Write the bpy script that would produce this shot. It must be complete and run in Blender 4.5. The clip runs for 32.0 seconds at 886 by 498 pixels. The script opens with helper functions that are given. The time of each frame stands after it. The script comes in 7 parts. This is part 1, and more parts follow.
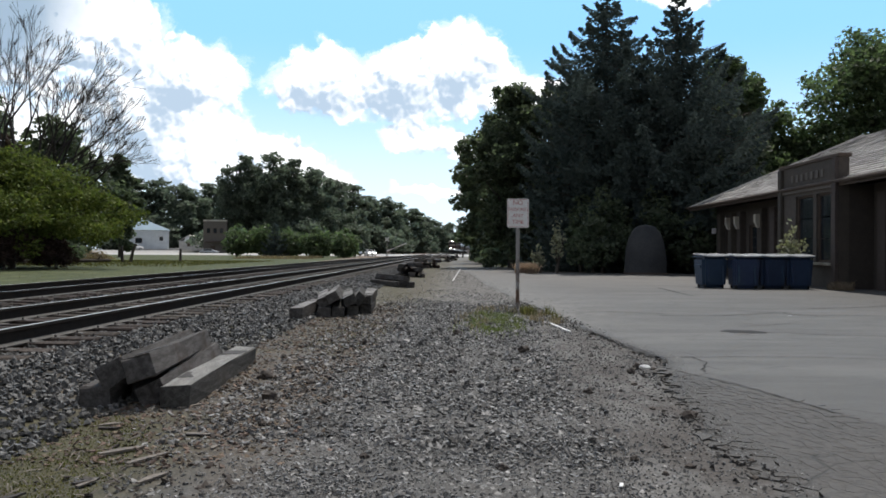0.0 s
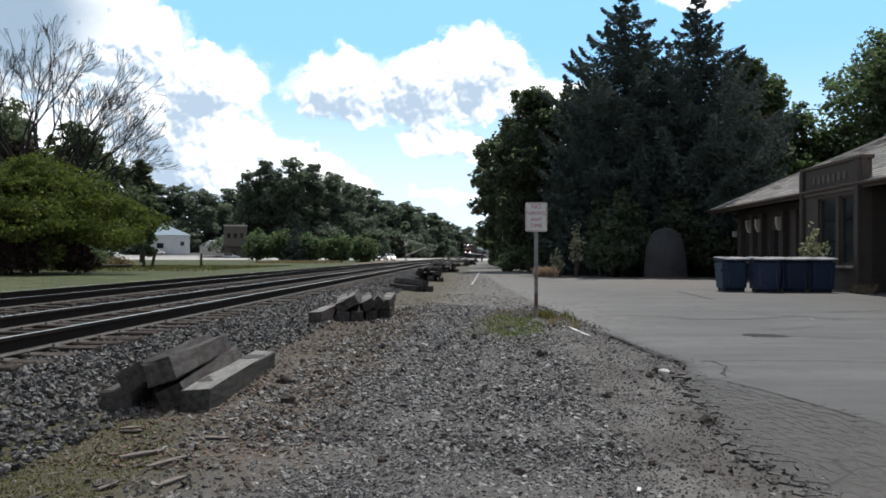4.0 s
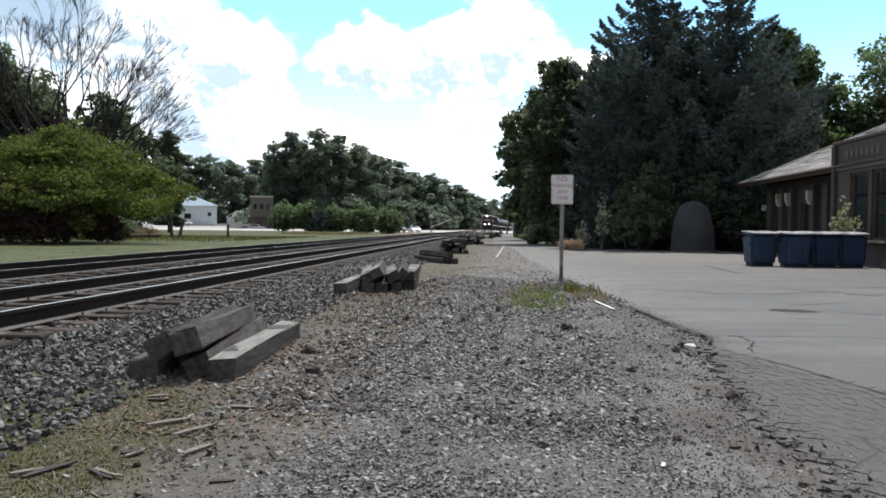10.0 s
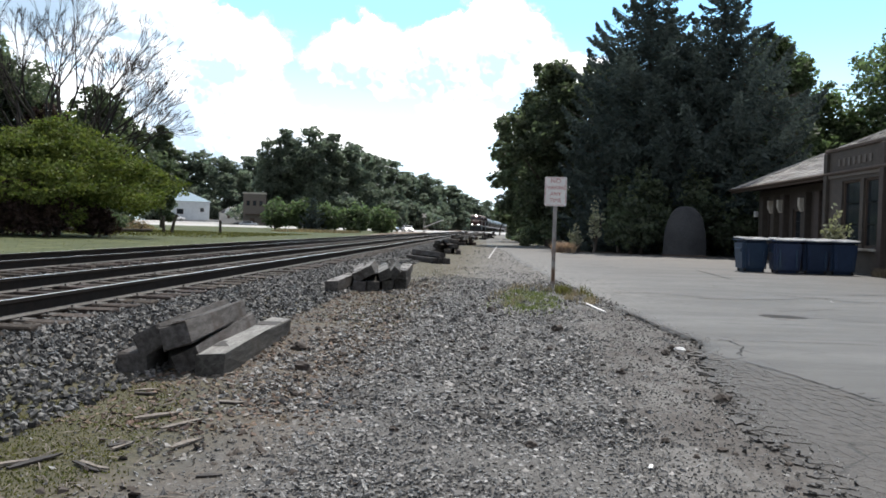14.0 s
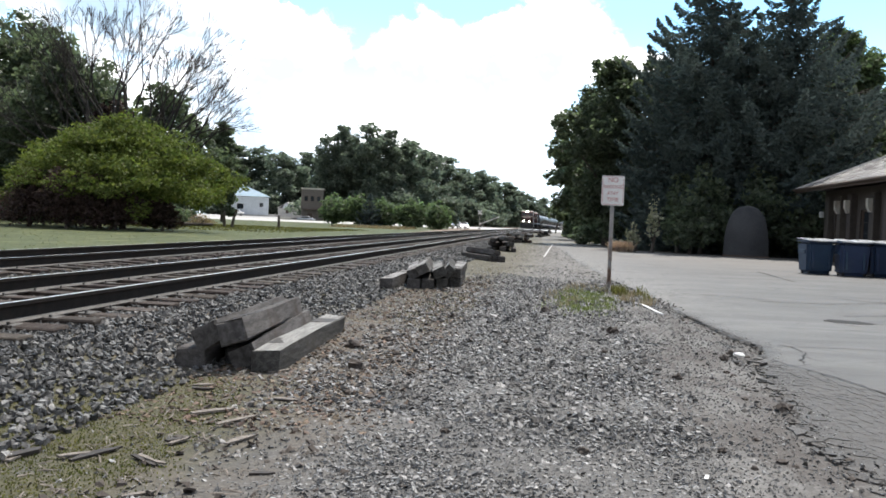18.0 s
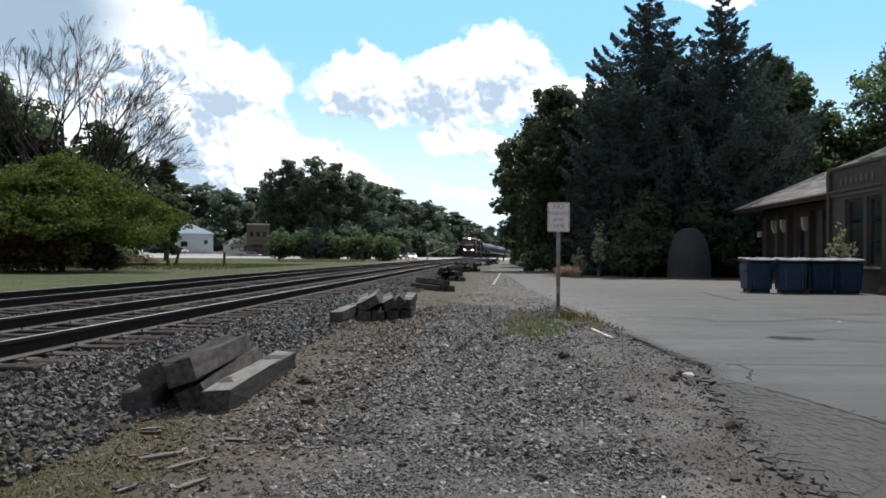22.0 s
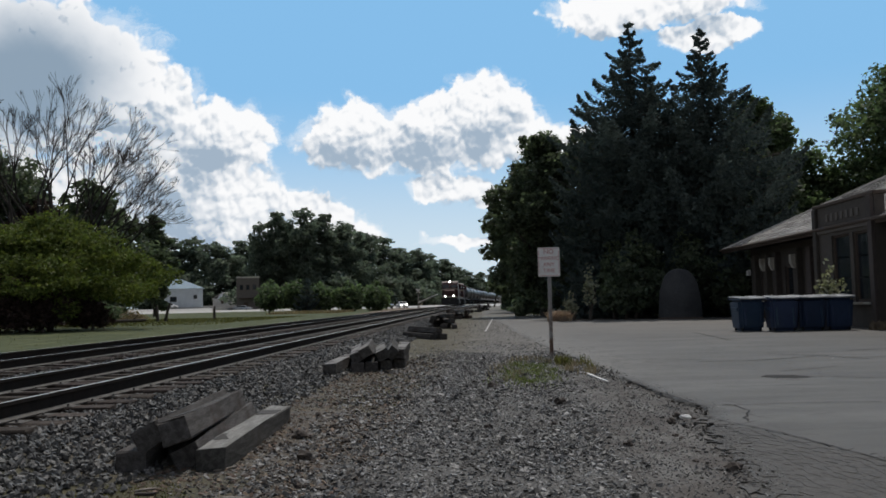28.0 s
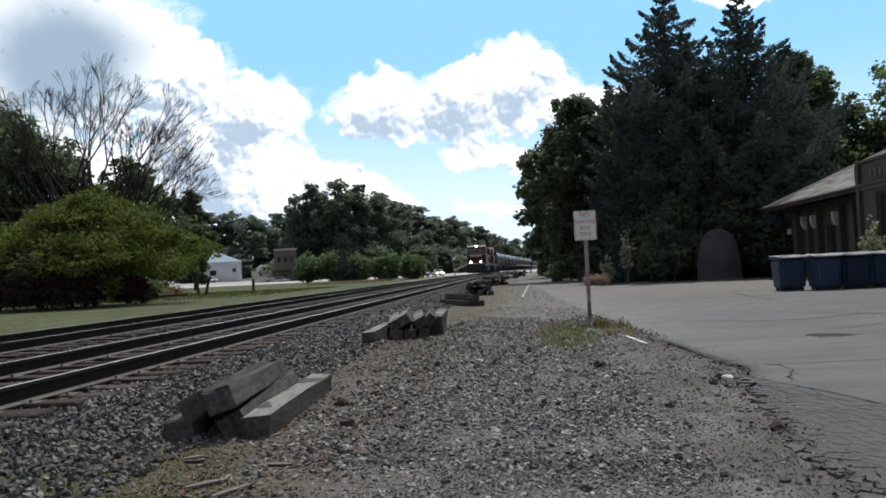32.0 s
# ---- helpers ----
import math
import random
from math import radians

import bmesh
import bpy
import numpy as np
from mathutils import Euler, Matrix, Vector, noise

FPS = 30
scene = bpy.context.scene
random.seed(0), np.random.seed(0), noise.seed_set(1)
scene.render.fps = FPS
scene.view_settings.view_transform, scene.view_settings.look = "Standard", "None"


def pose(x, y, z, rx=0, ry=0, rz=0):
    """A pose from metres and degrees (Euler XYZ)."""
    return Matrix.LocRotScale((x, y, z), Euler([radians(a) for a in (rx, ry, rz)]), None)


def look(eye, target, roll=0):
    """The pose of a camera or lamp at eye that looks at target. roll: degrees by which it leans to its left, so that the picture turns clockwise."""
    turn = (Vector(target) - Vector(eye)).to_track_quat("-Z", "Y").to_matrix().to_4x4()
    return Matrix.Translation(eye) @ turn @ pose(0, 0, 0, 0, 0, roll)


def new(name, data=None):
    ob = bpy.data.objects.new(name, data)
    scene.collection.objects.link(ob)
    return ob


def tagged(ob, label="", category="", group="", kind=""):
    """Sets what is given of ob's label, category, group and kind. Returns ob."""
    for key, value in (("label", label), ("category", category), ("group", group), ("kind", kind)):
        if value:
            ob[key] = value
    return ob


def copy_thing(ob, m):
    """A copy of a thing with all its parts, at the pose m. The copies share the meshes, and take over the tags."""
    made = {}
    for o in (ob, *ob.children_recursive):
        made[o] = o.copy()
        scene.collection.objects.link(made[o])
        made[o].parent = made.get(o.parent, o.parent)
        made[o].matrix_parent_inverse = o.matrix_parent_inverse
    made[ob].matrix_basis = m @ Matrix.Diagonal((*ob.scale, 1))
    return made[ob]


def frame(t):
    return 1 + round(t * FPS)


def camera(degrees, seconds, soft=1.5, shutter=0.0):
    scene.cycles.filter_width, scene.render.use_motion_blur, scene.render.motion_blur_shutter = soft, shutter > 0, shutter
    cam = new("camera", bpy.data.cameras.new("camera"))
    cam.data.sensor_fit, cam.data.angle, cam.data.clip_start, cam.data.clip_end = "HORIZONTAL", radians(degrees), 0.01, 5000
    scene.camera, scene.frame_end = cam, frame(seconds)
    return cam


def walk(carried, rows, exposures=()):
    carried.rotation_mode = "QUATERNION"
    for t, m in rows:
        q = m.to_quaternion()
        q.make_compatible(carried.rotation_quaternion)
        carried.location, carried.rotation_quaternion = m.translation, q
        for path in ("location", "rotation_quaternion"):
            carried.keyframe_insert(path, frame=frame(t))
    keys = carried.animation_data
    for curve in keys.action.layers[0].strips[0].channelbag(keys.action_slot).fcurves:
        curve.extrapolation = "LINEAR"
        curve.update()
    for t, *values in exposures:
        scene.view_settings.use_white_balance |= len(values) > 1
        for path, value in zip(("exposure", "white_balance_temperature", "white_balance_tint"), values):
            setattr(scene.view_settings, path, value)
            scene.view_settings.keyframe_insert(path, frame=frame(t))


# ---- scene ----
import colorsys
import itertools

cam = camera(56.8, 32.0, soft=1.7)
PATH = [
    (0.0, -0.006, -0.024, 1.217, 1.09, 0.14, -0.33),
    (0.5, 0.004, -0.022, 1.216, 1.15, -0.09, -0.69),
    (1.0, 0.009, -0.031, 1.220, 0.73, -0.00, -0.45),
    (1.5, 0.011, -0.030, 1.225, 0.55, 0.66, -0.21),
    (2.0, 0.012, -0.033, 1.221, 0.15, 1.51, 0.23),
    (2.5, 0.011, -0.033, 1.222, 0.86, 1.07, 0.40),
    (3.0, 0.009, -0.035, 1.214, 0.96, 0.33, 0.09),
    (3.5, 0.008, -0.040, 1.212, 2.05, -0.20, 0.10),
    (4.0, 0.009, -0.038, 1.218, 2.42, 0.42, -0.14),
    (4.5, -0.007, -0.026, 1.208, 4.72, -1.92, -0.66),
    (6.5, 0.011, -0.007, 1.224, 4.19, -2.08, 1.15),
    (7.0, -0.008, -0.008, 1.221, 3.18, -2.33, 0.45),
    (7.5, -0.009, -0.000, 1.221, 3.20, -1.83, 0.21),
    (8.0, -0.012, 0.006, 1.220, 3.40, -1.86, 0.39),
    (8.5, -0.014, 0.005, 1.217, 4.47, -2.15, 0.09),
    (9.0, -0.000, 0.000, 1.220, 4.20, -1.86, -0.00),
    (9.5, -0.005, -0.002, 1.221, 4.38, -1.83, -0.35),
    (10.0, 0.009, -0.004, 1.218, 4.17, -1.54, -0.52),
    (10.5, 0.010, -0.009, 1.218, 3.79, -1.59, -0.30),
    (11.0, 0.011, -0.016, 1.212, 3.40, -1.79, -0.44),
    (11.5, 0.019, -0.020, 1.217, 3.13, -1.68, -0.74),
    (12.0, 0.019, -0.015, 1.215, 3.53, -1.66, -0.59),
    (12.5, 0.019, -0.014, 1.215, 3.76, -1.55, -1.04),
    (13.0, 0.015, -0.012, 1.217, 3.68, -1.35, -1.13),
    (13.5, 0.013, -0.007, 1.214, 3.69, -1.42, -1.03),
    (15.5, 0.008, 0.021, 1.187, 4.34, -2.80, -5.43),
    (16.0, 0.016, 0.021, 1.199, 6.80, -4.42, -3.66),
    (16.5, 0.015, 0.022, 1.199, 7.25, -5.33, -3.61),
    (17.0, 0.018, 0.021, 1.201, 7.11, -5.49, -3.98),
    (17.5, 0.017, 0.022, 1.208, 7.03, -5.84, -4.11),
    (18.0, 0.020, 0.022, 1.237, 7.56, -1.87, -2.20),
    (18.5, -0.001, 0.022, 1.243, 7.44, -1.00, 0.40),
    (19.0, 0.006, 0.026, 1.245, 5.58, -0.58, 1.32),
    (19.5, 0.002, 0.016, 1.240, 4.58, 0.21, 0.07),
    (20.0, 0.010, 0.019, 1.240, 3.97, 0.06, 0.05),
    (20.5, 0.014, 0.015, 1.239, 3.88, 0.36, 0.26),
    (21.0, 0.019, 0.020, 1.237, 3.64, 0.67, -0.18),
    (21.5, 0.017, 0.022, 1.236, 3.59, 0.71, -0.33),
    (22.0, 0.009, 0.022, 1.237, 3.93, 0.35, -0.34),
    (22.5, 0.008, 0.008, 1.237, 3.79, 1.10, -0.17),
    (23.0, 0.009, 0.003, 1.238, 4.15, 1.24, -0.25),
    (23.5, 0.007, 0.003, 1.232, 4.13, 1.06, -0.25),
    (24.0, 0.010, 0.005, 1.241, 4.08, 1.13, -0.12),
    (24.5, 0.007, 0.006, 1.239, 4.01, 2.81, 0.09),
    (25.0, -0.005, 0.004, 1.245, 3.71, 5.37, 1.94),
    (25.5, 0.000, 0.005, 1.241, 5.20, 3.94, 2.26),
    (27.5, 0.012, -0.017, 1.259, 4.09, 4.71, 1.94),
    (28.0, -0.010, -0.008, 1.250, 3.29, 3.66, 1.37),
    (28.5, -0.011, -0.005, 1.243, 4.08, 4.76, 2.01),
    (29.0, -0.009, -0.000, 1.245, 4.07, 3.80, 2.64),
    (29.5, -0.017, 0.003, 1.240, 3.62, 3.87, 0.23),
    (30.0, -0.019, 0.010, 1.245, 5.71, 0.08, -0.78),
    (30.5, -0.028, 0.011, 1.246, 6.90, 0.99, -0.40),
    (31.0, -0.027, 0.011, 1.234, 6.34, 1.62, 1.13),
    (31.5, -0.019, 0.011, 1.225, 5.92, 1.60, 2.18),
    (32.0, -0.021, 0.011, 1.234, 5.80, 1.49, 2.79),
]
EXPOSURES = [(0.0, -0.03), (1.2, -0.03), (2.0, -0.2), (4.0, -0.04), (7.0, 0.35), (9.0, 0.4), (13.0, 0.42), (16.0, 0.85), (17.5, 0.98), (18.5, 0.49), (20.0, 0.19), (21.0, 0.04), (23.0, -0.04), (24.0, -0.04), (25.0, -0.58), (28.0, -0.63), (29.5, -0.57), (30.0, -0.01), (31.0, -0.16), (32.0, -0.11)]
walk(cam, [(t, pose(x, y, z, 90 + pitch, roll, yaw)) for t, x, y, z, yaw, pitch, roll in PATH], EXPOSURES)

# ---- sky and sun ----
SUN_AZ, SUN_EL = 14.0, 60.0       # degrees to the right of the track's line, degrees up
W_SKY, W_SUN = 0.085, 4.0


class Nodes:
    """Short hand for wiring a node tree."""

    def __init__(self, tree):
        self.t = tree
        tree.nodes.clear()

    def add(self, kind, **values):
        n = self.t.nodes.new(kind)
        for k, v in values.items():
            n.inputs[k].default_value = v
        return n

    def wire(self, a, b):
        self.t.links.new(a, b)

    def feed(self, socket, v):
        if isinstance(v, bpy.types.NodeSocket):
            self.wire(v, socket)
        else:
            socket.default_value = v

    def math(self, op, a, b=0.0, c=0.0, clamp=False):
        n = self.t.nodes.new("ShaderNodeMath")
        n.operation, n.use_clamp = op, clamp
        for s, v in zip(n.inputs, (a, b, c)):
            self.feed(s, v)
        return n.outputs[0]

    def vec(self, op, a, b=(0, 0, 0)):
        n = self.t.nodes.new("ShaderNodeVectorMath")
        n.operation = op
        self.feed(n.inputs[0], a)
        self.feed(n.inputs[1], b)
        return n.outputs["Value"] if op in ("LENGTH", "DOT_PRODUCT", "DISTANCE") else n.outputs[0]

    def mix(self, f, a, b, blend="MIX"):
        n = self.t.nodes.new("ShaderNodeMix")
        n.data_type, n.blend_type = "RGBA", blend
        self.feed(n.inputs[0], f)
        self.feed(n.inputs[6], (*a, 1) if isinstance(a, tuple) and len(a) == 3 else a)
        self.feed(n.inputs[7], (*b, 1) if isinstance(b, tuple) and len(b) == 3 else b)
        return n.outputs[2]

    def noise(self, p, scale, detail=4.0, rough=0.6, distort=0.0):
        n = self.t.nodes.new("ShaderNodeTexNoise")
        self.feed(n.inputs["Vector"], p)
        n.inputs["Scale"].default_value, n.inputs["Detail"].default_value = scale, detail
        n.inputs["Roughness"].default_value, n.inputs["Distortion"].default_value = rough, distort
        return n.outputs["Fac"], n.outputs["Color"]

    def step(self, v, lo, hi, smooth=True):
        n = self.t.nodes.new("ShaderNodeMapRange")
        n.interpolation_type = "SMOOTHSTEP" if smooth else "LINEAR"
        n.clamp = True
        self.feed(n.inputs["Value"], v)
        n.inputs["From Min"].default_value, n.inputs["From Max"].default_value = lo, hi
        return n.outputs["Result"]


def build_world():
    world = bpy.data.worlds.new("sky")
    scene.world = world
    world.use_nodes = True
    k = Nodes(world.node_tree)
    sky = k.add("ShaderNodeTexSky")
    sky.sky_type, sky.sun_disc = "NISHITA", False
    sky.sun_elevation, sky.sun_rotation = radians(SUN_EL), radians(SUN_AZ)
    sky.air_density, sky.dust_density, sky.ozone_density = 1.0, 0.6, 1.6
    p = k.add("ShaderNodeTexCoord").outputs["Generated"]
    xyz = k.add("ShaderNodeSeparateXYZ")
    k.wire(p, xyz.inputs[0])
    x, y, z = xyz.outputs
    az = k.math("MULTIPLY", k.math("ARCTAN2", x, y), 57.2958)
    el = k.math("MULTIPLY", k.math("ARCSINE", z), 57.2958)
    flat = k.add("ShaderNodeCombineXYZ")
    k.wire(az, flat.inputs[0])
    k.wire(el, flat.inputs[1])
    at = flat.outputs[0]
    _, c1 = k.noise(at, 0.16, 3.0, 0.55)
    _, c2 = k.noise(at, 0.62, 6.0, 0.6)
    at2 = k.vec("ADD", at, k.vec("MULTIPLY", k.vec("SUBTRACT", c1, (0.5, 0.5, 0.5)), (5.0, 3.4, 0.0)))
    at2 = k.vec("ADD", at2, k.vec("MULTIPLY", k.vec("SUBTRACT", c2, (0.5, 0.5, 0.5)), (2.3, 1.9, 0.0)))
    # cumulus heaps: azimuth, elevation, half width, half height in degrees
    heaps = [(-29.5, 14.5, 8.0, 5.6), (-23.5, 12.6, 5.4, 3.6), (-18.1, 11.4, 4.4, 2.8), (-20.6, 7.6, 6.5, 4.0),
             (-15.1, 5.6, 6.5, 2.2), (-10.4, 4.9, 4.0, 1.2), (-8.8, 11.4, 4.0, 2.9), (-4.0, 11.3, 5.0, 2.7), (0.4, 12.4, 3.4, 3.2),
             (3.6, 10.9, 3.4, 1.6), (-2.4, 7.7, 3.6, 1.2), (11.5, 19.4, 7.4, 1.5), (15.5, 17.0, 3.4, 1.1), (-33.0, 6.0, 8.0, 5.0), (1.5, 6.4, 3.0, 0.6), (-1.0, 4.2, 3.2, 0.4), (4.0, 3.6, 4.0, 0.9)]

    def thickness(q):
        best = None
        for a, e, w, h in heaps:
            d = k.vec("LENGTH", k.vec("MULTIPLY", k.vec("SUBTRACT", q, (a, e, 0.0)), (1 / w, 1 / h, 0.0)))
            v = k.math("SUBTRACT", 1.0, d)
            best = v if best is None else k.math("SMOOTH_MAX", best, v, 0.12)
        return best

    def billow(q):
        """Rounded puffs at three sizes, about -0.5 to 0.5."""
        total = None
        for scale, weight in ((0.42, 0.52), (1.05, 0.32), (2.5, 0.16)):
            v = k.add("ShaderNodeTexVoronoi", Scale=scale)
            v.feature, v.voronoi_dimensions = "SMOOTH_F1", "2D"
            v.inputs["Smoothness"].default_value = 0.35
            k.wire(q, v.inputs["Vector"])
            part_ = k.math("MULTIPLY", k.math("SUBTRACT", 0.42, v.outputs["Distance"]), weight * 2.2)
            total = part_ if total is None else k.math("ADD", total, part_)
        return total

    puff_at = k.vec("ADD", at, k.vec("MULTIPLY", k.vec("SUBTRACT", c2, (0.5, 0.5, 0.5)), (1.2, 1.0, 0.0)))
    puff, puff_up = billow(puff_at), billow(k.vec("ADD", puff_at, (0.16, 0.34, 0.0)))
    best, over = thickness(at2), thickness(k.vec("ADD", at2, (0.8, 1.7, 0.0)))
    # scattered cumulus over the rest of the sky
    n0, _ = k.noise(k.vec("MULTIPLY", at, (1.0, 1.8, 0.0)), 0.035, 5.0, 0.6)
    away = k.step(k.math("ABSOLUTE", az), 34.0, 46.0)
    high = k.step(el, 21.0, 27.0)
    rest = k.math("MULTIPLY", k.math("MULTIPLY", k.math("SUBTRACT", n0, 0.5), 5.0), k.math("MAXIMUM", away, high))
    rest = k.math("SUBTRACT", rest, k.math("MULTIPLY", k.math("SUBTRACT", 1.0, k.math("MAXIMUM", away, high)), 3.0))
    best = k.math("MAXIMUM", best, k.math("SUBTRACT", rest, 0.02))
    # ragged wisps where a heap thins out
    wisp, _ = k.noise(k.vec("MULTIPLY", at2, (0.8, 1.5, 0.0)), 0.55, 8.0, 0.7)
    body = k.math("ADD", best, k.math("MULTIPLY", k.math("MULTIPLY", puff, 0.3), k.step(best, -0.3, 0.05)))
    cover = k.math("MAXIMUM", k.step(body, -0.03, 0.14), k.math("MULTIPLY", k.step(k.math("MULTIPLY_ADD", best, 1.3, k.math("SUBTRACT", wisp, 0.5)), -0.14, 0.2), 0.5))
    # a heap's own top shades its body and base; each puff is bright on the side of the sun
    n3, _ = k.noise(at2, 0.22, 4.0, 0.55)
    shade = k.math("ADD", over, k.math("MULTIPLY", k.math("SUBTRACT", n3, 0.5), 2.2))
    shade = k.math("ADD", shade, k.math("MULTIPLY", k.math("SUBTRACT", puff_up, puff), 0.9))
    grey = k.math("MULTIPLY", k.step(shade, -0.15, 0.95), 0.95)
    base = k.vec("LENGTH", k.vec("MULTIPLY", k.vec("SUBTRACT", k.vec("MULTIPLY", k.vec("ADD", at, at2), (0.5, 0.5, 0.0)), (-30.2, 14.4, 0.0)), (1 / 6.6, 1 / 5.0, 0.0)))
    deep = k.step(base, 1.25, 0.35)
    # clouds and air are brightest on the sun's side
    side = (0.0, 1.0, 0.0)
    ahead = k.step(k.vec("DOT_PRODUCT", p, side), 0.5, 0.74)
    lit = k.mix(ahead, (9.0, 9.2, 9.6), (17.5, 17.6, 17.8))
    dim = k.mix(ahead, (5.0, 5.6, 6.4), k.mix(deep, (6.0, 7.8, 9.9), (4.2, 5.9, 7.8)))
    white = k.mix(k.math("MAXIMUM", grey, k.math("MULTIPLY", deep, 0.95)), lit, dim)
    front = k.mix(k.step(el, 15.0, 1.5), (4.5, 9.8, 15.8), (12.0, 14.4, 16.2))
    blue = k.mix(k.math("MULTIPLY", ahead, 0.9), sky.outputs[0], front)
    colour = k.mix(cover, blue, white)
    bg = k.add("ShaderNodeBackground", Strength=W_SKY)
    k.wire(colour, bg.inputs[0])
    k.wire(bg.outputs[0], k.add("ShaderNodeOutputWorld").inputs[0])


build_world()
sun = new("sun", bpy.data.lights.new("sun", "SUN"))
sun.data.energy, sun.data.angle, sun.data.color = W_SUN, radians(0.6), (1.0, 0.953, 0.89)
az_, el_ = radians(SUN_AZ), radians(SUN_EL)
sun.matrix_world = look((0, 0, 60), (-math.sin(az_) * math.cos(el_), -math.cos(az_) * math.cos(el_), 60 - math.sin(el_)))


# ---- materials ----
def material(name, colours, scale=3.0, rough=0.8, bump=0.3, fine=40.0, metal=0.0, vary=0.0, stain=None, island=False, spec=0.4, sheer=0.0, stretch=(1, 1, 1), through_tint=(1.35, 1.5, 0.8)):
    """colours: two or three tones mixed by noise. scale, fine: features per metre. vary: spread by object. stain: a tone in large blots."""
    m = bpy.data.materials.new(name)
    m.use_nodes = True
    k = Nodes(m.node_tree)
    p = k.add("ShaderNodeTexCoord").outputs["Object"]
    info = k.add("ShaderNodeObjectInfo")
    p = k.vec("ADD", p, k.vec("MULTIPLY", info.outputs["Location"], (0.37, 0.61, 0.0)))
    ps = k.vec("MULTIPLY", p, stretch)
    a, _ = k.noise(ps, scale, 5.0, 0.65)
    b, _ = k.noise(ps, fine, 4.0, 0.7)
    c = k.mix(k.step(a, 0.35, 0.65), colours[0], colours[1])
    if len(colours) > 2:
        c = k.mix(k.step(b, 0.45, 0.7), c, colours[2])
    else:
        c = k.mix(k.math("MULTIPLY", k.step(b, 0.3, 0.75), 0.5), c, tuple(v * 0.6 for v in colours[0]))
    if stain:
        s, _ = k.noise(p, scale * 0.23, 4.0, 0.6)
        c = k.mix(k.step(s, 0.52, 0.68), c, stain)
    if vary:
        r = k.add("ShaderNodeNewGeometry").outputs["Random Per Island"] if island else info.outputs["Random"]
        hsv = k.add("ShaderNodeHueSaturation")
        k.wire(k.math("MULTIPLY_ADD", r, 2 * vary, 1.0 - vary), hsv.inputs["Value"])
        k.wire(k.math("MULTIPLY_ADD", k.math("FRACT", k.math("MULTIPLY", r, 7.31)), 0.04, 0.48), hsv.inputs["Hue"])
        k.wire(c, hsv.inputs["Color"])
        c = hsv.outputs[0]
    sh = k.add("ShaderNodeBsdfPrincipled", Roughness=rough, Metallic=metal)
    sh.inputs["Specular IOR Level"].default_value = spec
    k.wire(c, sh.inputs["Base Color"])
    k.wire(k.math("MULTIPLY_ADD", b, 0.3, rough - 0.15, clamp=True), sh.inputs["Roughness"])
    if bump:
        bp = k.add("ShaderNodeBump", Strength=bump, Distance=0.12 / fine)
        k.wire(k.math("ADD", a, b), bp.inputs["Height"])
        k.wire(bp.outputs[0], sh.inputs["Normal"])
    out = k.add("ShaderNodeOutputMaterial")
    last = sh.outputs[0]
    if sheer:
        tr = k.add("ShaderNodeBsdfTranslucent")
        k.wire(k.mix(1.0, c, through_tint, "MULTIPLY"), tr.inputs[0])
        mx = k.add("ShaderNodeMixShader")
        mx.inputs[0].default_value = sheer
        k.wire(last, mx.inputs[1])
        k.wire(tr.outputs[0], mx.inputs[2])
        last = mx.outputs[0]
    k.wire(last, out.inputs[0])
    return m


def glow(name, colour, strength):
    m = bpy.data.materials.new(name)
    m.use_nodes = True
    k = Nodes(m.node_tree)
    e = k.add("ShaderNodeEmission", Strength=strength)
    e.inputs[0].default_value = (*colour, 1)
    k.wire(e.outputs[0], k.add("ShaderNodeOutputMaterial").inputs[0])
    return m


def glass_dark(name, tint=(0.02, 0.025, 0.03)):
    m = bpy.data.materials.new(name)
    m.use_nodes = True
    k = Nodes(m.node_tree)
    sh = k.add("ShaderNodeBsdfPrincipled", Roughness=0.08)
    sh.inputs["Base Color"].default_value = (*tint, 1)
    k.wire(sh.outputs[0], k.add("ShaderNodeOutputMaterial").inputs[0])
    return m


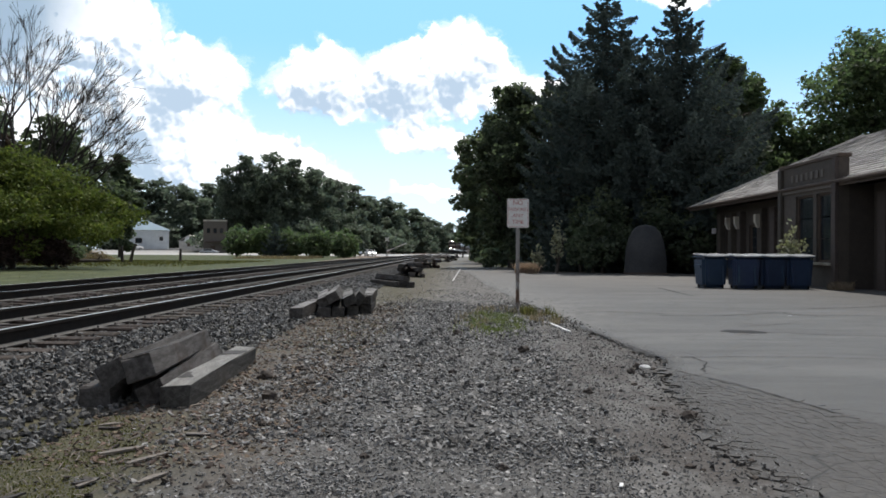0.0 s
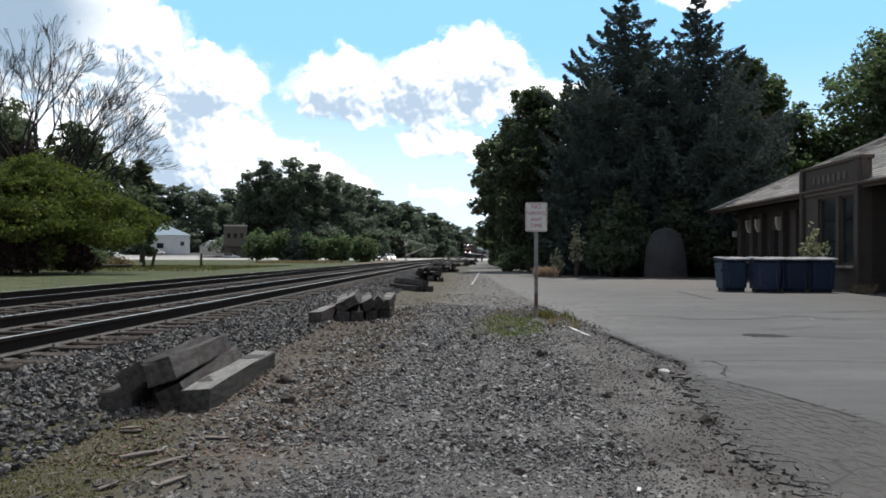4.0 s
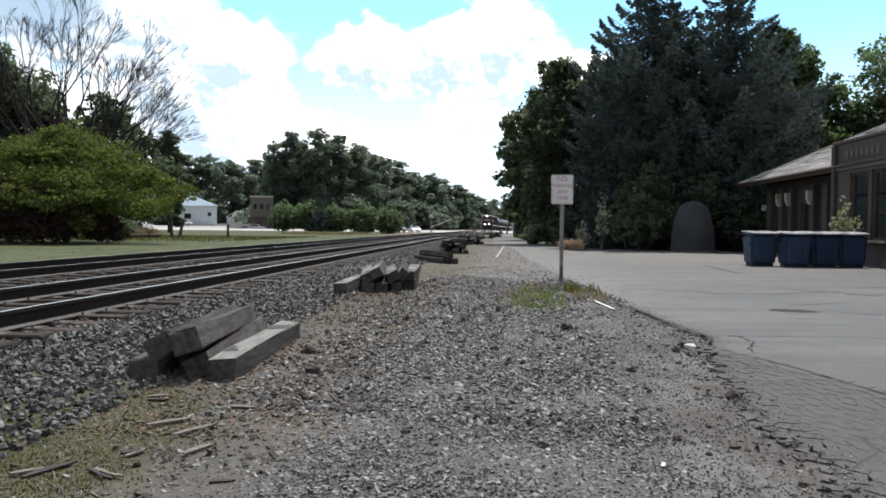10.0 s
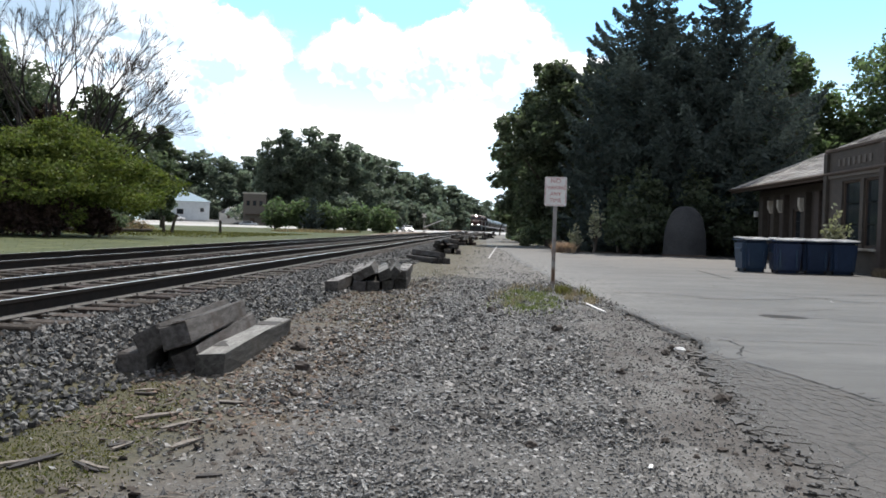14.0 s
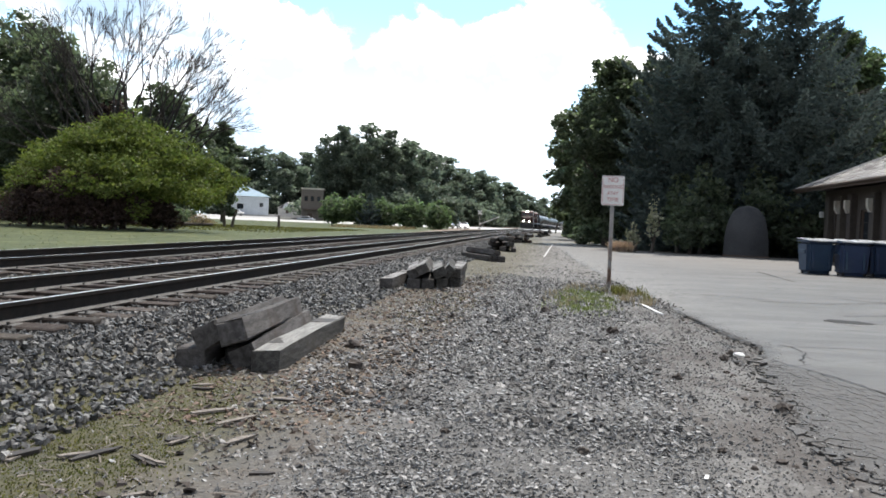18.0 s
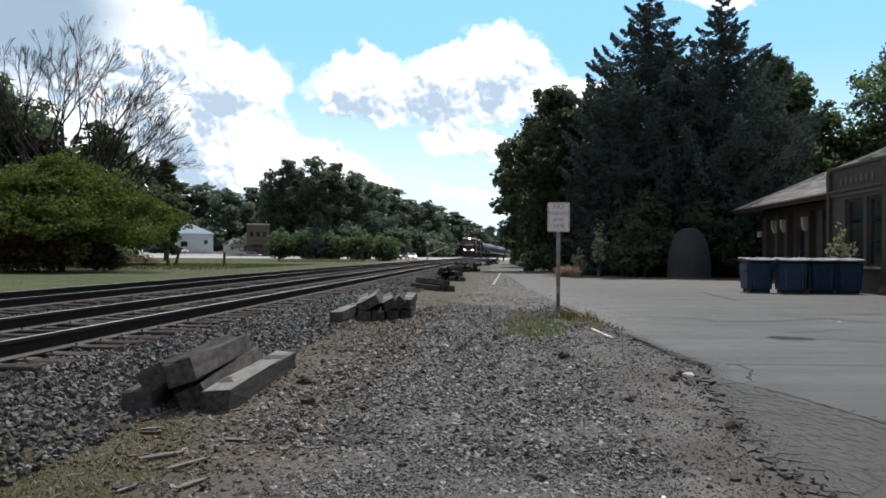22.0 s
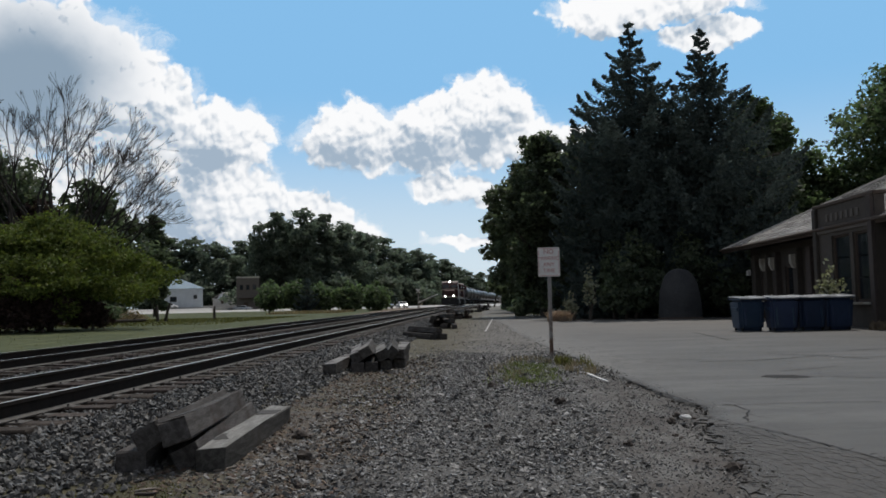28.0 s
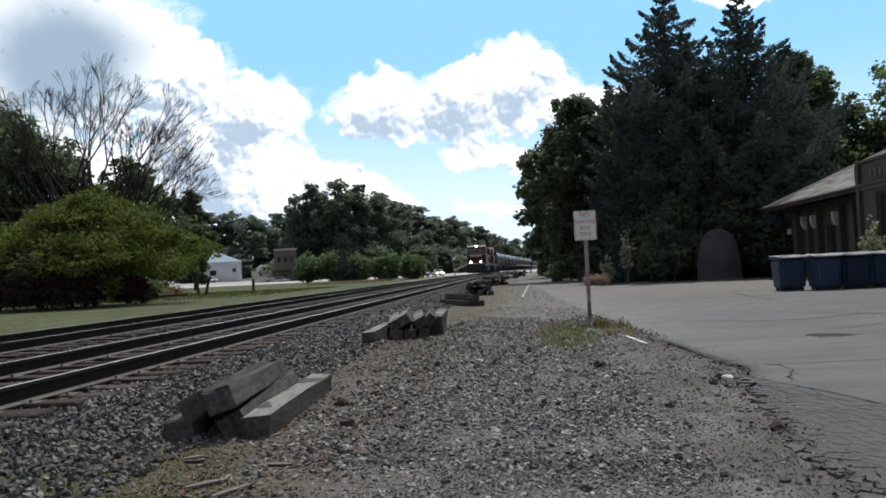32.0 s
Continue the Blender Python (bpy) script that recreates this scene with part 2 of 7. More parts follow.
M = {
    "rail": material("rail_steel", [(0.02, 0.017, 0.015), (0.03, 0.024, 0.02)], 6, 0.85, 0.2, 60, 0.0, spec=0.15),
    "railtop": material("rail_head", [(0.8, 0.76, 0.71), (0.72, 0.68, 0.63)], 3, 0.4, 0.05, 50, 1.0),
    "plate": material("dusty_sunlit_steel", [(0.075, 0.069, 0.063), (0.13, 0.124, 0.116), (0.045, 0.04, 0.035)], 9, 0.8, 0.2, 60, 0.0, spec=0.25),
    "tie": material("creosoted_tie", [(0.045, 0.036, 0.031), (0.082, 0.067, 0.057), (0.024, 0.019, 0.016)], 5, 0.9, 0.5, 45, spec=0.12, vary=0.25, stretch=(4, 1, 4)),
    # weathered wood, made paler still so that sunlight is in the colour
    "sunlit_pale": material("sunlit_weathered_wood", [(0.17, 0.162, 0.152), (0.27, 0.258, 0.245), (0.09, 0.083, 0.076)], 5, 0.85, 0.6, 40, vary=0.15, stain=(0.11, 0.1, 0.09), stretch=(5, 0.6, 5), spec=0.2),
    "oldtie": material("weathered_tie", [(0.05, 0.046, 0.043), (0.102, 0.096, 0.09), (0.027, 0.024, 0.021)], 4, 0.88, 0.7, 40, vary=0.25, spec=0.12, stain=(0.045, 0.034, 0.028), stretch=(5, 0.6, 5)),
    "stone": material("crushed_stone", [(0.125, 0.12, 0.113), (0.205, 0.198, 0.188), (0.055, 0.052, 0.049)], 9, 0.62, 0.3, 70, vary=0.72, spec=0.4, island=True),
    "chippings": material("fine_chippings", [(0.1, 0.098, 0.094), (0.16, 0.157, 0.15), (0.06, 0.058, 0.056)], 9, 0.75, 0.3, 70, vary=0.7, spec=0.3, island=True),
    "crumb": material("asphalt_crumb", [(0.055, 0.051, 0.047), (0.085, 0.08, 0.074)], 9, 0.9, 0.3, 60, vary=0.4, island=True),
    "ballast": material("ballast_stone", [(0.066, 0.064, 0.061), (0.135, 0.131, 0.124), (0.026, 0.025, 0.024)], 9, 0.62, 0.3, 70, vary=0.8, island=True, spec=0.2),
    "meadow": material("meadow_blade", [(0.09, 0.105, 0.04), (0.115, 0.125, 0.052)], 2, 0.8, 0.0, 9, vary=0.2, island=True, sheer=0.2),
    "grit": material("grit", [(0.17, 0.165, 0.155), (0.27, 0.26, 0.245), (0.1, 0.095, 0.09)], 14, 0.92, 0.8, 60),
    "leaf": material("leaf", [(0.1, 0.125, 0.072), (0.125, 0.15, 0.085)], 0.8, 0.52, 0.0, 5, vary=0.45, island=True, spec=0.3, sheer=0.52, through_tint=(1.2, 1.5, 1.0)),
    # far-wood leaves are paler and greyer: distance haze put into the colour
    "leafhaze": material("hazed_wood_leaf", [(0.12, 0.142, 0.112), (0.145, 0.168, 0.132)], 0.3, 0.5, 0.0, 2, vary=0.35, island=True, spec=0.3, sheer=0.55, through_tint=(1.3, 1.45, 1.25)),
    "leafdark": material("dark_leaf", [(0.09, 0.11, 0.075), (0.11, 0.13, 0.088)], 0.8, 0.52, 0.0, 5, vary=0.45, island=True, spec=0.3, sheer=0.5, through_tint=(1.25, 1.4, 1.0)),
    "leafyellow": material("light_leaf", [(0.1, 0.128, 0.038), (0.138, 0.162, 0.05)], 0.8, 0.6, 0.0, 5, vary=0.4, island=True, spec=0.1, sheer=0.3),
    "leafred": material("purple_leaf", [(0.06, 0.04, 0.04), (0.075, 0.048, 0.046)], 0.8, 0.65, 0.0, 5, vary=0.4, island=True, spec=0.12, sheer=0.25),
    "needle": material("needle", [(0.078, 0.1, 0.094), (0.098, 0.12, 0.112)], 0.4, 0.75, 0.0, 6, vary=0.1, island=True, spec=0.02, sheer=0.25, through_tint=(1.2, 1.35, 1.3)),
    "straw": material("dry_straw", [(0.2, 0.15, 0.112), (0.27, 0.21, 0.16)], 2, 0.85, 0.0, 9, vary=0.35, island=True, sheer=0.3),
    "grass": material("grass_blade", [(0.115, 0.14, 0.05), (0.165, 0.178, 0.075)], 2, 0.7, 0.0, 9, vary=0.4, island=True, sheer=0.35),
    "drygrass": material("pale_dry_grass", [(0.34, 0.265, 0.2), (0.44, 0.35, 0.27)], 2, 0.85, 0.0, 9, vary=0.25, island=True, sheer=0.3, spec=0.05, through_tint=(1.2, 1.05, 0.85)),
    "palegreen": material("pale_olive_leaf", [(0.23, 0.23, 0.17), (0.34, 0.335, 0.26)], 2, 0.7, 0.0, 9, vary=0.35, island=True, sheer=0.3),
    "palestraw": material("pale_straw", [(0.2, 0.18, 0.12), (0.3, 0.27, 0.19)], 2, 0.85, 0.0, 9, vary=0.4, island=True, sheer=0.3, spec=0.05, through_tint=(1.2, 1.05, 0.85)),
    "weed": material("bank_weed_blade", [(0.07, 0.072, 0.03), (0.115, 0.102, 0.054)], 2, 0.85, 0.0, 9, vary=0.6, island=True, sheer=0.5, spec=0.06),
    "bark": material("bark", [(0.06, 0.05, 0.042), (0.1, 0.085, 0.07)], 5, 0.9, 0.7, 30, stretch=(3, 3, 0.6)),
    "deadwood": material("dead_wood", [(0.035, 0.031, 0.029), (0.05, 0.045, 0.041)], 4, 0.9, 0.4, 25, spec=0.08),
    "brick": material("brown_brick", [(0.056, 0.046, 0.04), (0.07, 0.057, 0.049), (0.042, 0.035, 0.031)], 5, 0.88, 0.3, 30, vary=0.2),
    "mortar": material("mortar", [(0.12, 0.104, 0.092), (0.15, 0.132, 0.118)], 6, 0.92, 0.3, 50),
    "limestone": material("limestone_trim", [(0.42, 0.39, 0.34), (0.5, 0.47, 0.41)], 4, 0.85, 0.2, 40, stain=(0.28, 0.25, 0.21)),
    "shingle": material("grey_shingle", [(0.46, 0.44, 0.42), (0.6, 0.575, 0.55), (0.32, 0.3, 0.285)], 3, 0.9, 0.5, 35, vary=0.18, island=True),
    "darkwood": material("dark_soffit", [(0.07, 0.05, 0.04), (0.09, 0.065, 0.05)], 4, 0.8, 0.2, 30),
    "glass": glass_dark("dark_window_glass"),
    "bluebin": material("blue_painted_steel", [(0.012, 0.03, 0.068), (0.016, 0.037, 0.08)], 3, 0.5, 0.12, 25, vary=0.12, stain=(0.03, 0.05, 0.08)),
    "lid": material("grey_plastic_lid", [(0.5, 0.5, 0.5), (0.62, 0.62, 0.62)], 4, 0.5, 0.1, 25, stain=(0.3, 0.3, 0.31)),
    "black": material("black_steel", [(0.018, 0.018, 0.02), (0.03, 0.03, 0.032)], 4, 0.6, 0.1, 30),
    "galv": material("galvanised_steel", [(0.34, 0.32, 0.31), (0.42, 0.4, 0.38)], 7, 0.6, 0.1, 50, metal=0.15, stain=(0.16, 0.1, 0.07)),
    "signwhite": material("white_sign_face", [(0.72, 0.7, 0.68), (0.78, 0.76, 0.74)], 5, 0.5, 0.03, 60, stain=(0.6, 0.55, 0.52)),
    "signred": material("faded_red_ink", [(0.46, 0.15, 0.13), (0.52, 0.2, 0.18)], 20, 0.55, 0.0, 60),
    "whitepaint": material("white_paint", [(0.5, 0.53, 0.56), (0.6, 0.63, 0.66)], 1.5, 0.7, 0.1, 20),
    "bluemetal": material("blue_metal_roof", [(0.17, 0.25, 0.31), (0.2, 0.29, 0.355)], 0.8, 0.5, 0.1, 10),
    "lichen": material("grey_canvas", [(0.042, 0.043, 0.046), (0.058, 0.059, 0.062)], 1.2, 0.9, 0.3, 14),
    "concrete": material("concrete", [(0.4, 0.39, 0.37), (0.48, 0.47, 0.45)], 1.5, 0.88, 0.2, 30),
    "chrome": material("lamp_rim", [(0.5, 0.5, 0.5), (0.6, 0.6, 0.6)], 5, 0.3, 0.0, 30, metal=1.0),
    "locomaroon": material("dark_maroon_paint", [(0.05, 0.014, 0.012), (0.062, 0.018, 0.015)], 1.5, 0.5, 0.05, 14, stain=(0.04, 0.03, 0.026)),
    "lococream": material("cream_stripe_paint", [(0.3, 0.26, 0.2), (0.34, 0.29, 0.23)], 2, 0.5, 0.0, 14),
    "tank": material("black_tank_paint", [(0.03, 0.03, 0.032), (0.04, 0.039, 0.04)], 1.2, 0.34, 0.03, 10, stain=(0.045, 0.043, 0.04), spec=0.5),
    "carpaint": material("white_car_paint", [(0.7, 0.7, 0.71), (0.74, 0.74, 0.75)], 1, 0.25, 0.0, 10, spec=0.6),
    "carblue": material("silver_car_paint", [(0.4, 0.42, 0.45), (0.45, 0.47, 0.5)], 1, 0.22, 0.0, 10, metal=0.5),
    "rubber": material("tyre_rubber", [(0.02, 0.02, 0.02), (0.03, 0.03, 0.03)], 6, 0.85, 0.1, 30),
    "scar": material("plate_scar", [(0.028, 0.022, 0.018), (0.045, 0.036, 0.03)], 8, 0.8, 0.3, 40),
    "clod": material("dark_clod", [(0.05, 0.04, 0.034), (0.08, 0.066, 0.055)], 12, 0.92, 0.6, 70),
    "fissure": material("dark_fissure", [(0.012, 0.011, 0.01), (0.022, 0.02, 0.018)], 8, 0.95, 0.2, 40),
    "litter": material("white_paper", [(0.75, 0.74, 0.72), (0.8, 0.79, 0.77)], 10, 0.7, 0.1, 60),
    "splinter": material("grey_splinter_wood", [(0.13, 0.11, 0.092), (0.22, 0.19, 0.16)], 8, 0.88, 0.4, 50, stretch=(6, 1, 6)),
    "chip": material("brown_chip", [(0.1, 0.07, 0.05), (0.17, 0.125, 0.09)], 9, 0.9, 0.2, 50, vary=0.5, island=True),
    "lamp": glow("lit_headlamp", (1.0, 0.96, 0.88), 30.0),
}


# ---- building blocks ----
def mesh_np(name, verts, faces, mat, smooth=False):
    """A mesh from numpy arrays; all faces have the same number of corners."""
    me = bpy.data.meshes.new(name)
    n, c = faces.shape
    me.vertices.add(len(verts))
    me.vertices.foreach_set("co", np.ascontiguousarray(verts, dtype=np.float32).ravel())
    me.loops.add(n * c)
    me.loops.foreach_set("vertex_index", np.ascontiguousarray(faces, dtype=np.int32).ravel())
    me.polygons.add(n)
    me.polygons.foreach_set("loop_start", np.arange(0, n * c, c, dtype=np.int32))
    me.polygons.foreach_set("use_smooth", np.full(n, smooth, dtype=bool))
    me.update(calc_edges=True)
    me.materials.append(mat)
    return me


def thing(name, at=(0, 0, 0), turn=0, label="", category="", group="", kind=""):
    ob = new(name)
    ob.matrix_basis = pose(*at, 0, 0, turn)
    return tagged(ob, label, category, group, kind)


def part(name, bm, mat, parent=None, label="", smooth=False):
    """Links a bmesh (or a mesh) as one object under a thing or a part."""
    if isinstance(bm, bpy.types.Mesh):
        me = bm
    else:
        me = bpy.data.meshes.new(name)
        bmesh.ops.recalc_face_normals(bm, faces=bm.faces)
        if smooth:
            for f in bm.faces:
                f.smooth = True
        bm.to_mesh(me)
        bm.free()
        me.materials.append(mat)
    ob = new(name, me)
    ob.parent = parent
    return tagged(ob, label)


def box(sx, sy, sz, at=(0, 0, 0), bevel=0.0, turn=(0, 0, 0), bm=None, worn=0.0, rng=None):
    """A box with its bevel, centred at a place; added to bm where one is given."""
    own = bmesh.new()
    bmesh.ops.create_cube(own, size=1.0, matrix=Matrix.Diagonal((sx, sy, sz, 1)))
    if bevel:
        bmesh.ops.bevel(own, geom=own.edges[:], offset=bevel, segments=1, affect="EDGES")
    if worn and rng:
        for v in own.verts:
            v.co += Vector((rng.uniform(-worn, worn), rng.uniform(-worn, worn), rng.uniform(-worn, worn)))
    bmesh.ops.transform(own, matrix=pose(*at, *turn), verts=own.verts)
    return join(own, bm)


def tube(r1, r2, length, at=(0, 0, 0), turn=(0, 0, 0), seg=12, bm=None, caps=True):
    own = bmesh.new()
    bmesh.ops.create_cone(own, cap_ends=caps, segments=seg, radius1=r1, radius2=r2, depth=length, matrix=pose(*at, *turn))
    return join(own, bm)


def join(own, bm):
    if bm is None:
        return own
    me = bpy.data.meshes.new("tmp")
    own.to_mesh(me)
    own.free()
    bm.from_mesh(me)
    bpy.data.meshes.remove(me)
    return bm


def solid(outline, lo, hi, axis="z", bm=None):
    """An outline (list of 2D points) pushed from lo to hi along an axis."""
    own = bmesh.new()
    put = {"z": lambda a, b, c: (a, b, c), "y": lambda a, b, c: (a, c, b), "x": lambda a, b, c: (c, a, b)}[axis]
    low = [own.verts.new(put(a, b, lo)) for a, b in outline]
    top = [own.verts.new(put(a, b, hi)) for a, b in outline]
    own.faces.new(low[::-1])
    own.faces.new(top)
    n = len(outline)
    for i in range(n):
        own.faces.new((low[i], low[(i + 1) % n], top[(i + 1) % n], top[i]))
    bmesh.ops.recalc_face_normals(own, faces=own.faces)
    return join(own, bm)


def lathe(profile, seg=16, bm=None):
    """A profile of (radius, height) turned round z."""
    own = bmesh.new()
    rings = []
    for r, z in profile:
        rings.append([own.verts.new((r * math.cos(2 * math.pi * i / seg), r * math.sin(2 * math.pi * i / seg), z)) for i in range(seg)])
    for a, b in zip(rings, rings[1:]):
        for i in range(seg):
            own.faces.new((a[i], a[(i + 1) % seg], b[(i + 1) % seg], b[i]))
    own.faces.new(rings[0][::-1])
    own.faces.new(rings[-1])
    return join(own, bm)


def scatter(name, shapes, places, sizes, mat, seed, flat=0.6, label="", category="", parent=None):
    """Many loose pieces joined as one object of kind stuff."""
    rng = np.random.default_rng(seed)
    vs, fs, base = [], [], 0
    pick = rng.integers(0, len(shapes), len(places))
    for i, (sv, sf) in enumerate(shapes):
        idx = np.nonzero(pick == i)[0]
        if not len(idx):
            continue
        n = len(idx)
        ang, tl = rng.uniform(0, 2 * np.pi, n), rng.normal(0, 0.35, (n, 2))
        v = sv[None] * np.stack([sizes[idx] * rng.uniform(0.75, 1.35, n), sizes[idx] * rng.uniform(0.7, 1.1, n), sizes[idx] * rng.uniform(flat * 0.7, flat * 1.3, n)], 1)[:, None]
        z = v[..., 2] + v[..., 0] * tl[:, :1] + v[..., 1] * tl[:, 1:]
        x = v[..., 0] * np.cos(ang)[:, None] - v[..., 1] * np.sin(ang)[:, None]
        y = v[..., 0] * np.sin(ang)[:, None] + v[..., 1] * np.cos(ang)[:, None]
        v = np.stack([x, y, z], -1) + places[idx][:, None]
        f = sf[None] + (np.arange(n) * len(sv))[:, None, None] + base
        vs.append(v.reshape(-1, 3))
        fs.append(f.reshape(-1, sf.shape[1]))
        base += n * len(sv)
    ob = new(name, mesh_np(name, np.concatenate(vs), np.concatenate(fs), mat))
    ob.parent = parent
    return tagged(ob, label, category, kind="stuff")


# ---- the lie of the land ----
RAIL_TOP, TIE_TOP = 0.43, 0.258
TRACKS = (-5.19, -9.03)          # centre lines of the two tracks


def ease(a, b, v):
    t = np.clip((v - a) / (b - a), 0, 1)
    return t * t * (3 - 2 * t)


def bend(y):
    """How far the line has drifted to the right; it curves on past the crossing."""
    far_ = 1.2e-4 * (np.clip(y, 160, 360) - 160) ** 2 + 0.048 * np.maximum(y - 360, 0)
    return 0.0153 * (np.clip(y, 60, 320) - 60) * float(ease(60, 130, y)) + far_


def height(x, y):
    """Ground height: the ballast bank, gentle swells in the yard, flat far away."""
    x = np.asarray(x, float)
    y = np.asarray(y, float)
    bank = ease(-2.75, -3.95, x) * ease(-12.0, -10.6, x) * 0.205
    swell = 0.02 * np.sin(x * 0.9 + 1.0) * np.sin(y * 0.55) * ease(30, 12, np.abs(y)) * ease(-2.5, -1.5, x)
    return bank + swell * (x > -2.7) 


EDGE = [(1.15, -12), (1.3, 0), (1.45, 3.0), (1.62, 4.4), (1.62, 5.4), (1.78, 6.2), (1.78, 6.6), (1.9, 7.5), (2.13, 8.6), (2.3, 9.2), (2.12, 10.6),
        (1.96, 12.8), (1.78, 17.2), (1.4, 22.0), (0.98, 29.0), (0.5, 46.0), (-0.6, 60.0), (-1.4, 120.0), (-1.8, 175.0)]


def edge_x(y):
    return np.interp(y, [p[1] for p in EDGE], [p[0] for p in EDGE])


def asphalt_lift(x, y):
    """How far the asphalt stands above the ground: thin along its worn edge."""
    far_thin = 0.024 * float(ease(11.5, 15.0, y)) * (1 - min(1.0, max(0.0, (x - float(edge_x(y)) - 0.15) / 1.3)))
    return 0.03 - far_thin - 0.022 * (1 - float(ease(6.0, 8.6, y))) * (1 - min(1.0, max(0.0, (x - float(edge_x(y)) - 0.23) / 0.92)))


def ground_material():
    m = bpy.data.materials.new("yard_and_meadow")
    m.use_nodes = True
    k = Nodes(m.node_tree)
    p = k.add("ShaderNodeTexCoord").outputs["Object"]
    s = k.add("ShaderNodeSeparateXYZ")
    k.wire(p, s.inputs[0])
    x, y, _ = s.outputs
    big, bigc = k.noise(p, 0.35, 4.0, 0.6)
    mid, _ = k.noise(p, 2.3, 5.0, 0.65)
    small, _ = k.noise(p, 26.0, 4.0, 0.7)
    fine, _ = k.noise(p, 85.0, 3.0, 0.7)
    vor = k.add("ShaderNodeTexVoronoi", Scale=34.0)
    k.wire(p, vor.inputs["Vector"])
    pebble = k.mix(k.step(vor.outputs["Distance"], 0.0, 0.55), vor.outputs["Color"], (0.25, 0.25, 0.25))
    bw = k.add("ShaderNodeRGBToBW")
    k.wire(pebble, bw.inputs[0])
    tone = k.math("MULTIPLY_ADD", bw.outputs[0], 0.5, k.math("MULTIPLY", fine, 0.5))
    gravel = k.mix(k.step(tone, 0.2, 0.62), (0.046, 0.043, 0.04), (0.15, 0.143, 0.134))
    smear, _ = k.noise(k.vec("MULTIPLY", p, (2.2, 0.8, 1.0)), 1.1, 6.0, 0.7)
    dirt = k.mix(k.step(small, 0.35, 0.65), (0.09, 0.084, 0.077), (0.142, 0.134, 0.125))
    dirt = k.mix(k.math("MULTIPLY", k.step(smear, 0.44, 0.58), 0.75), dirt, (0.066, 0.056, 0.049))
    dirt = k.mix(k.math("MULTIPLY", k.step(smear, 0.5, 0.36), 0.5), dirt, (0.185, 0.177, 0.167))
    crumbs, _ = k.noise(p, 17.0, 6.0, 0.75)
    dirt = k.mix(k.math("MULTIPLY", k.step(crumbs, 0.52, 0.62), 0.6), dirt, (0.05, 0.045, 0.04))
    dirt = k.mix(k.math("MULTIPLY", k.step(crumbs, 0.44, 0.36), 0.4), dirt, (0.18, 0.172, 0.162))
    dirt = k.mix(k.math("MULTIPLY", k.step(fine, 0.5, 0.72), 0.5), dirt, (0.055, 0.05, 0.045))
    brown = k.mix(k.step(small, 0.35, 0.65), (0.062, 0.05, 0.037), (0.125, 0.103, 0.077))
    moss = k.mix(k.step(small, 0.35, 0.65), (0.04, 0.039, 0.018), (0.08, 0.074, 0.037))
    lawn = k.mix(k.step(mid, 0.3, 0.7), (0.036, 0.05, 0.017), (0.082, 0.088, 0.034))
    lawn = k.mix(k.math("MULTIPLY", k.step(big, 0.5, 0.75), 0.6), lawn, (0.125, 0.122, 0.055))
    tuftn, _ = k.noise(k.vec("MULTIPLY", p, (1.0, 0.35, 1.0)), 0.9, 6.0, 0.7)
    lawn = k.mix(k.math("MULTIPLY", k.step(tuftn, 0.5, 0.64), 0.7), lawn, (0.03, 0.038, 0.014))
    lawn = k.mix(k.math("MULTIPLY", k.step(tuftn, 0.45, 0.34), 0.55), lawn, (0.125, 0.13, 0.052))
    litter = k.mix(k.step(mid, 0.3, 0.7), (0.05, 0.042, 0.03), (0.085, 0.07, 0.045))
    wob = k.math("MULTIPLY_ADD", big, 2.4, k.math("MULTIPLY_ADD", mid, 1.4, -1.9))
    xw = k.math("ADD", x, k.math("MULTIPLY", wob, 0.5))
    # tyre-worn dirt beside the asphalt
    c = k.mix(k.math("MULTIPLY", k.step(k.math("MULTIPLY_ADD", wob, 0.12, x), 0.78, 0.98), k.math("MULTIPLY", k.step(y, 11.5, 8.5), 0.92)), gravel, dirt)
    c = k.mix(k.math("MULTIPLY", k.step(k.math("MULTIPLY_ADD", wob, 0.16, x), 1.0, 1.3), k.math("MULTIPLY", k.step(y, 16.0, 12.5), 0.92)), c, dirt)
    mott, _ = k.noise(k.vec("MULTIPLY", p, (1.3, 0.55, 1.0)), 2.4, 7.0, 0.75)
    tread = k.mix(k.step(mid, 0.35, 0.65), dirt, (0.16, 0.15, 0.136))
    tread = k.mix(k.math("MULTIPLY", k.step(mott, 0.53, 0.62), 0.75), tread, (0.062, 0.056, 0.049))
    tread = k.mix(k.math("MULTIPLY", k.step(mott, 0.45, 0.36), 0.75), tread, (0.21, 0.2, 0.184))
    tread = k.mix(k.math("MULTIPLY", k.step(xw, 0.2, -1.2), 0.6), tread, (0.1, 0.088, 0.056))
    c = k.mix(k.math("MULTIPLY", k.step(k.math("MULTIPLY_ADD", mid, 9.0, y), 14.0, 28.0), 0.95), c, tread)
    # ground under the ballast is near black: shade of the gaps in its colour
    c = k.mix(k.step(xw, -2.3, -2.9), c, k.mix(tone, (0.014, 0.014, 0.014), (0.06, 0.06, 0.058)))
    # brown chips and thin growth along the foot of the bank
    foot = k.math("MULTIPLY", k.step(xw, -0.7, -1.45), k.math("MULTIPLY", k.step(y, 60.0, 20.0), k.math("MULTIPLY_ADD", k.step(y, 3.0, 6.0), 0.55, 0.45)))
    c = k.mix(k.math("MULTIPLY", foot, k.step(mid, 0.34, 0.6)), c, brown)
    green = k.math("MULTIPLY", k.step(xw, -1.35, -2.15), k.math("MULTIPLY", k.step(y, 6.8, 5.2), k.step(mid, 0.22, 0.46)))
    c = k.mix(k.math("MULTIPLY", green, 0.85), c, moss)
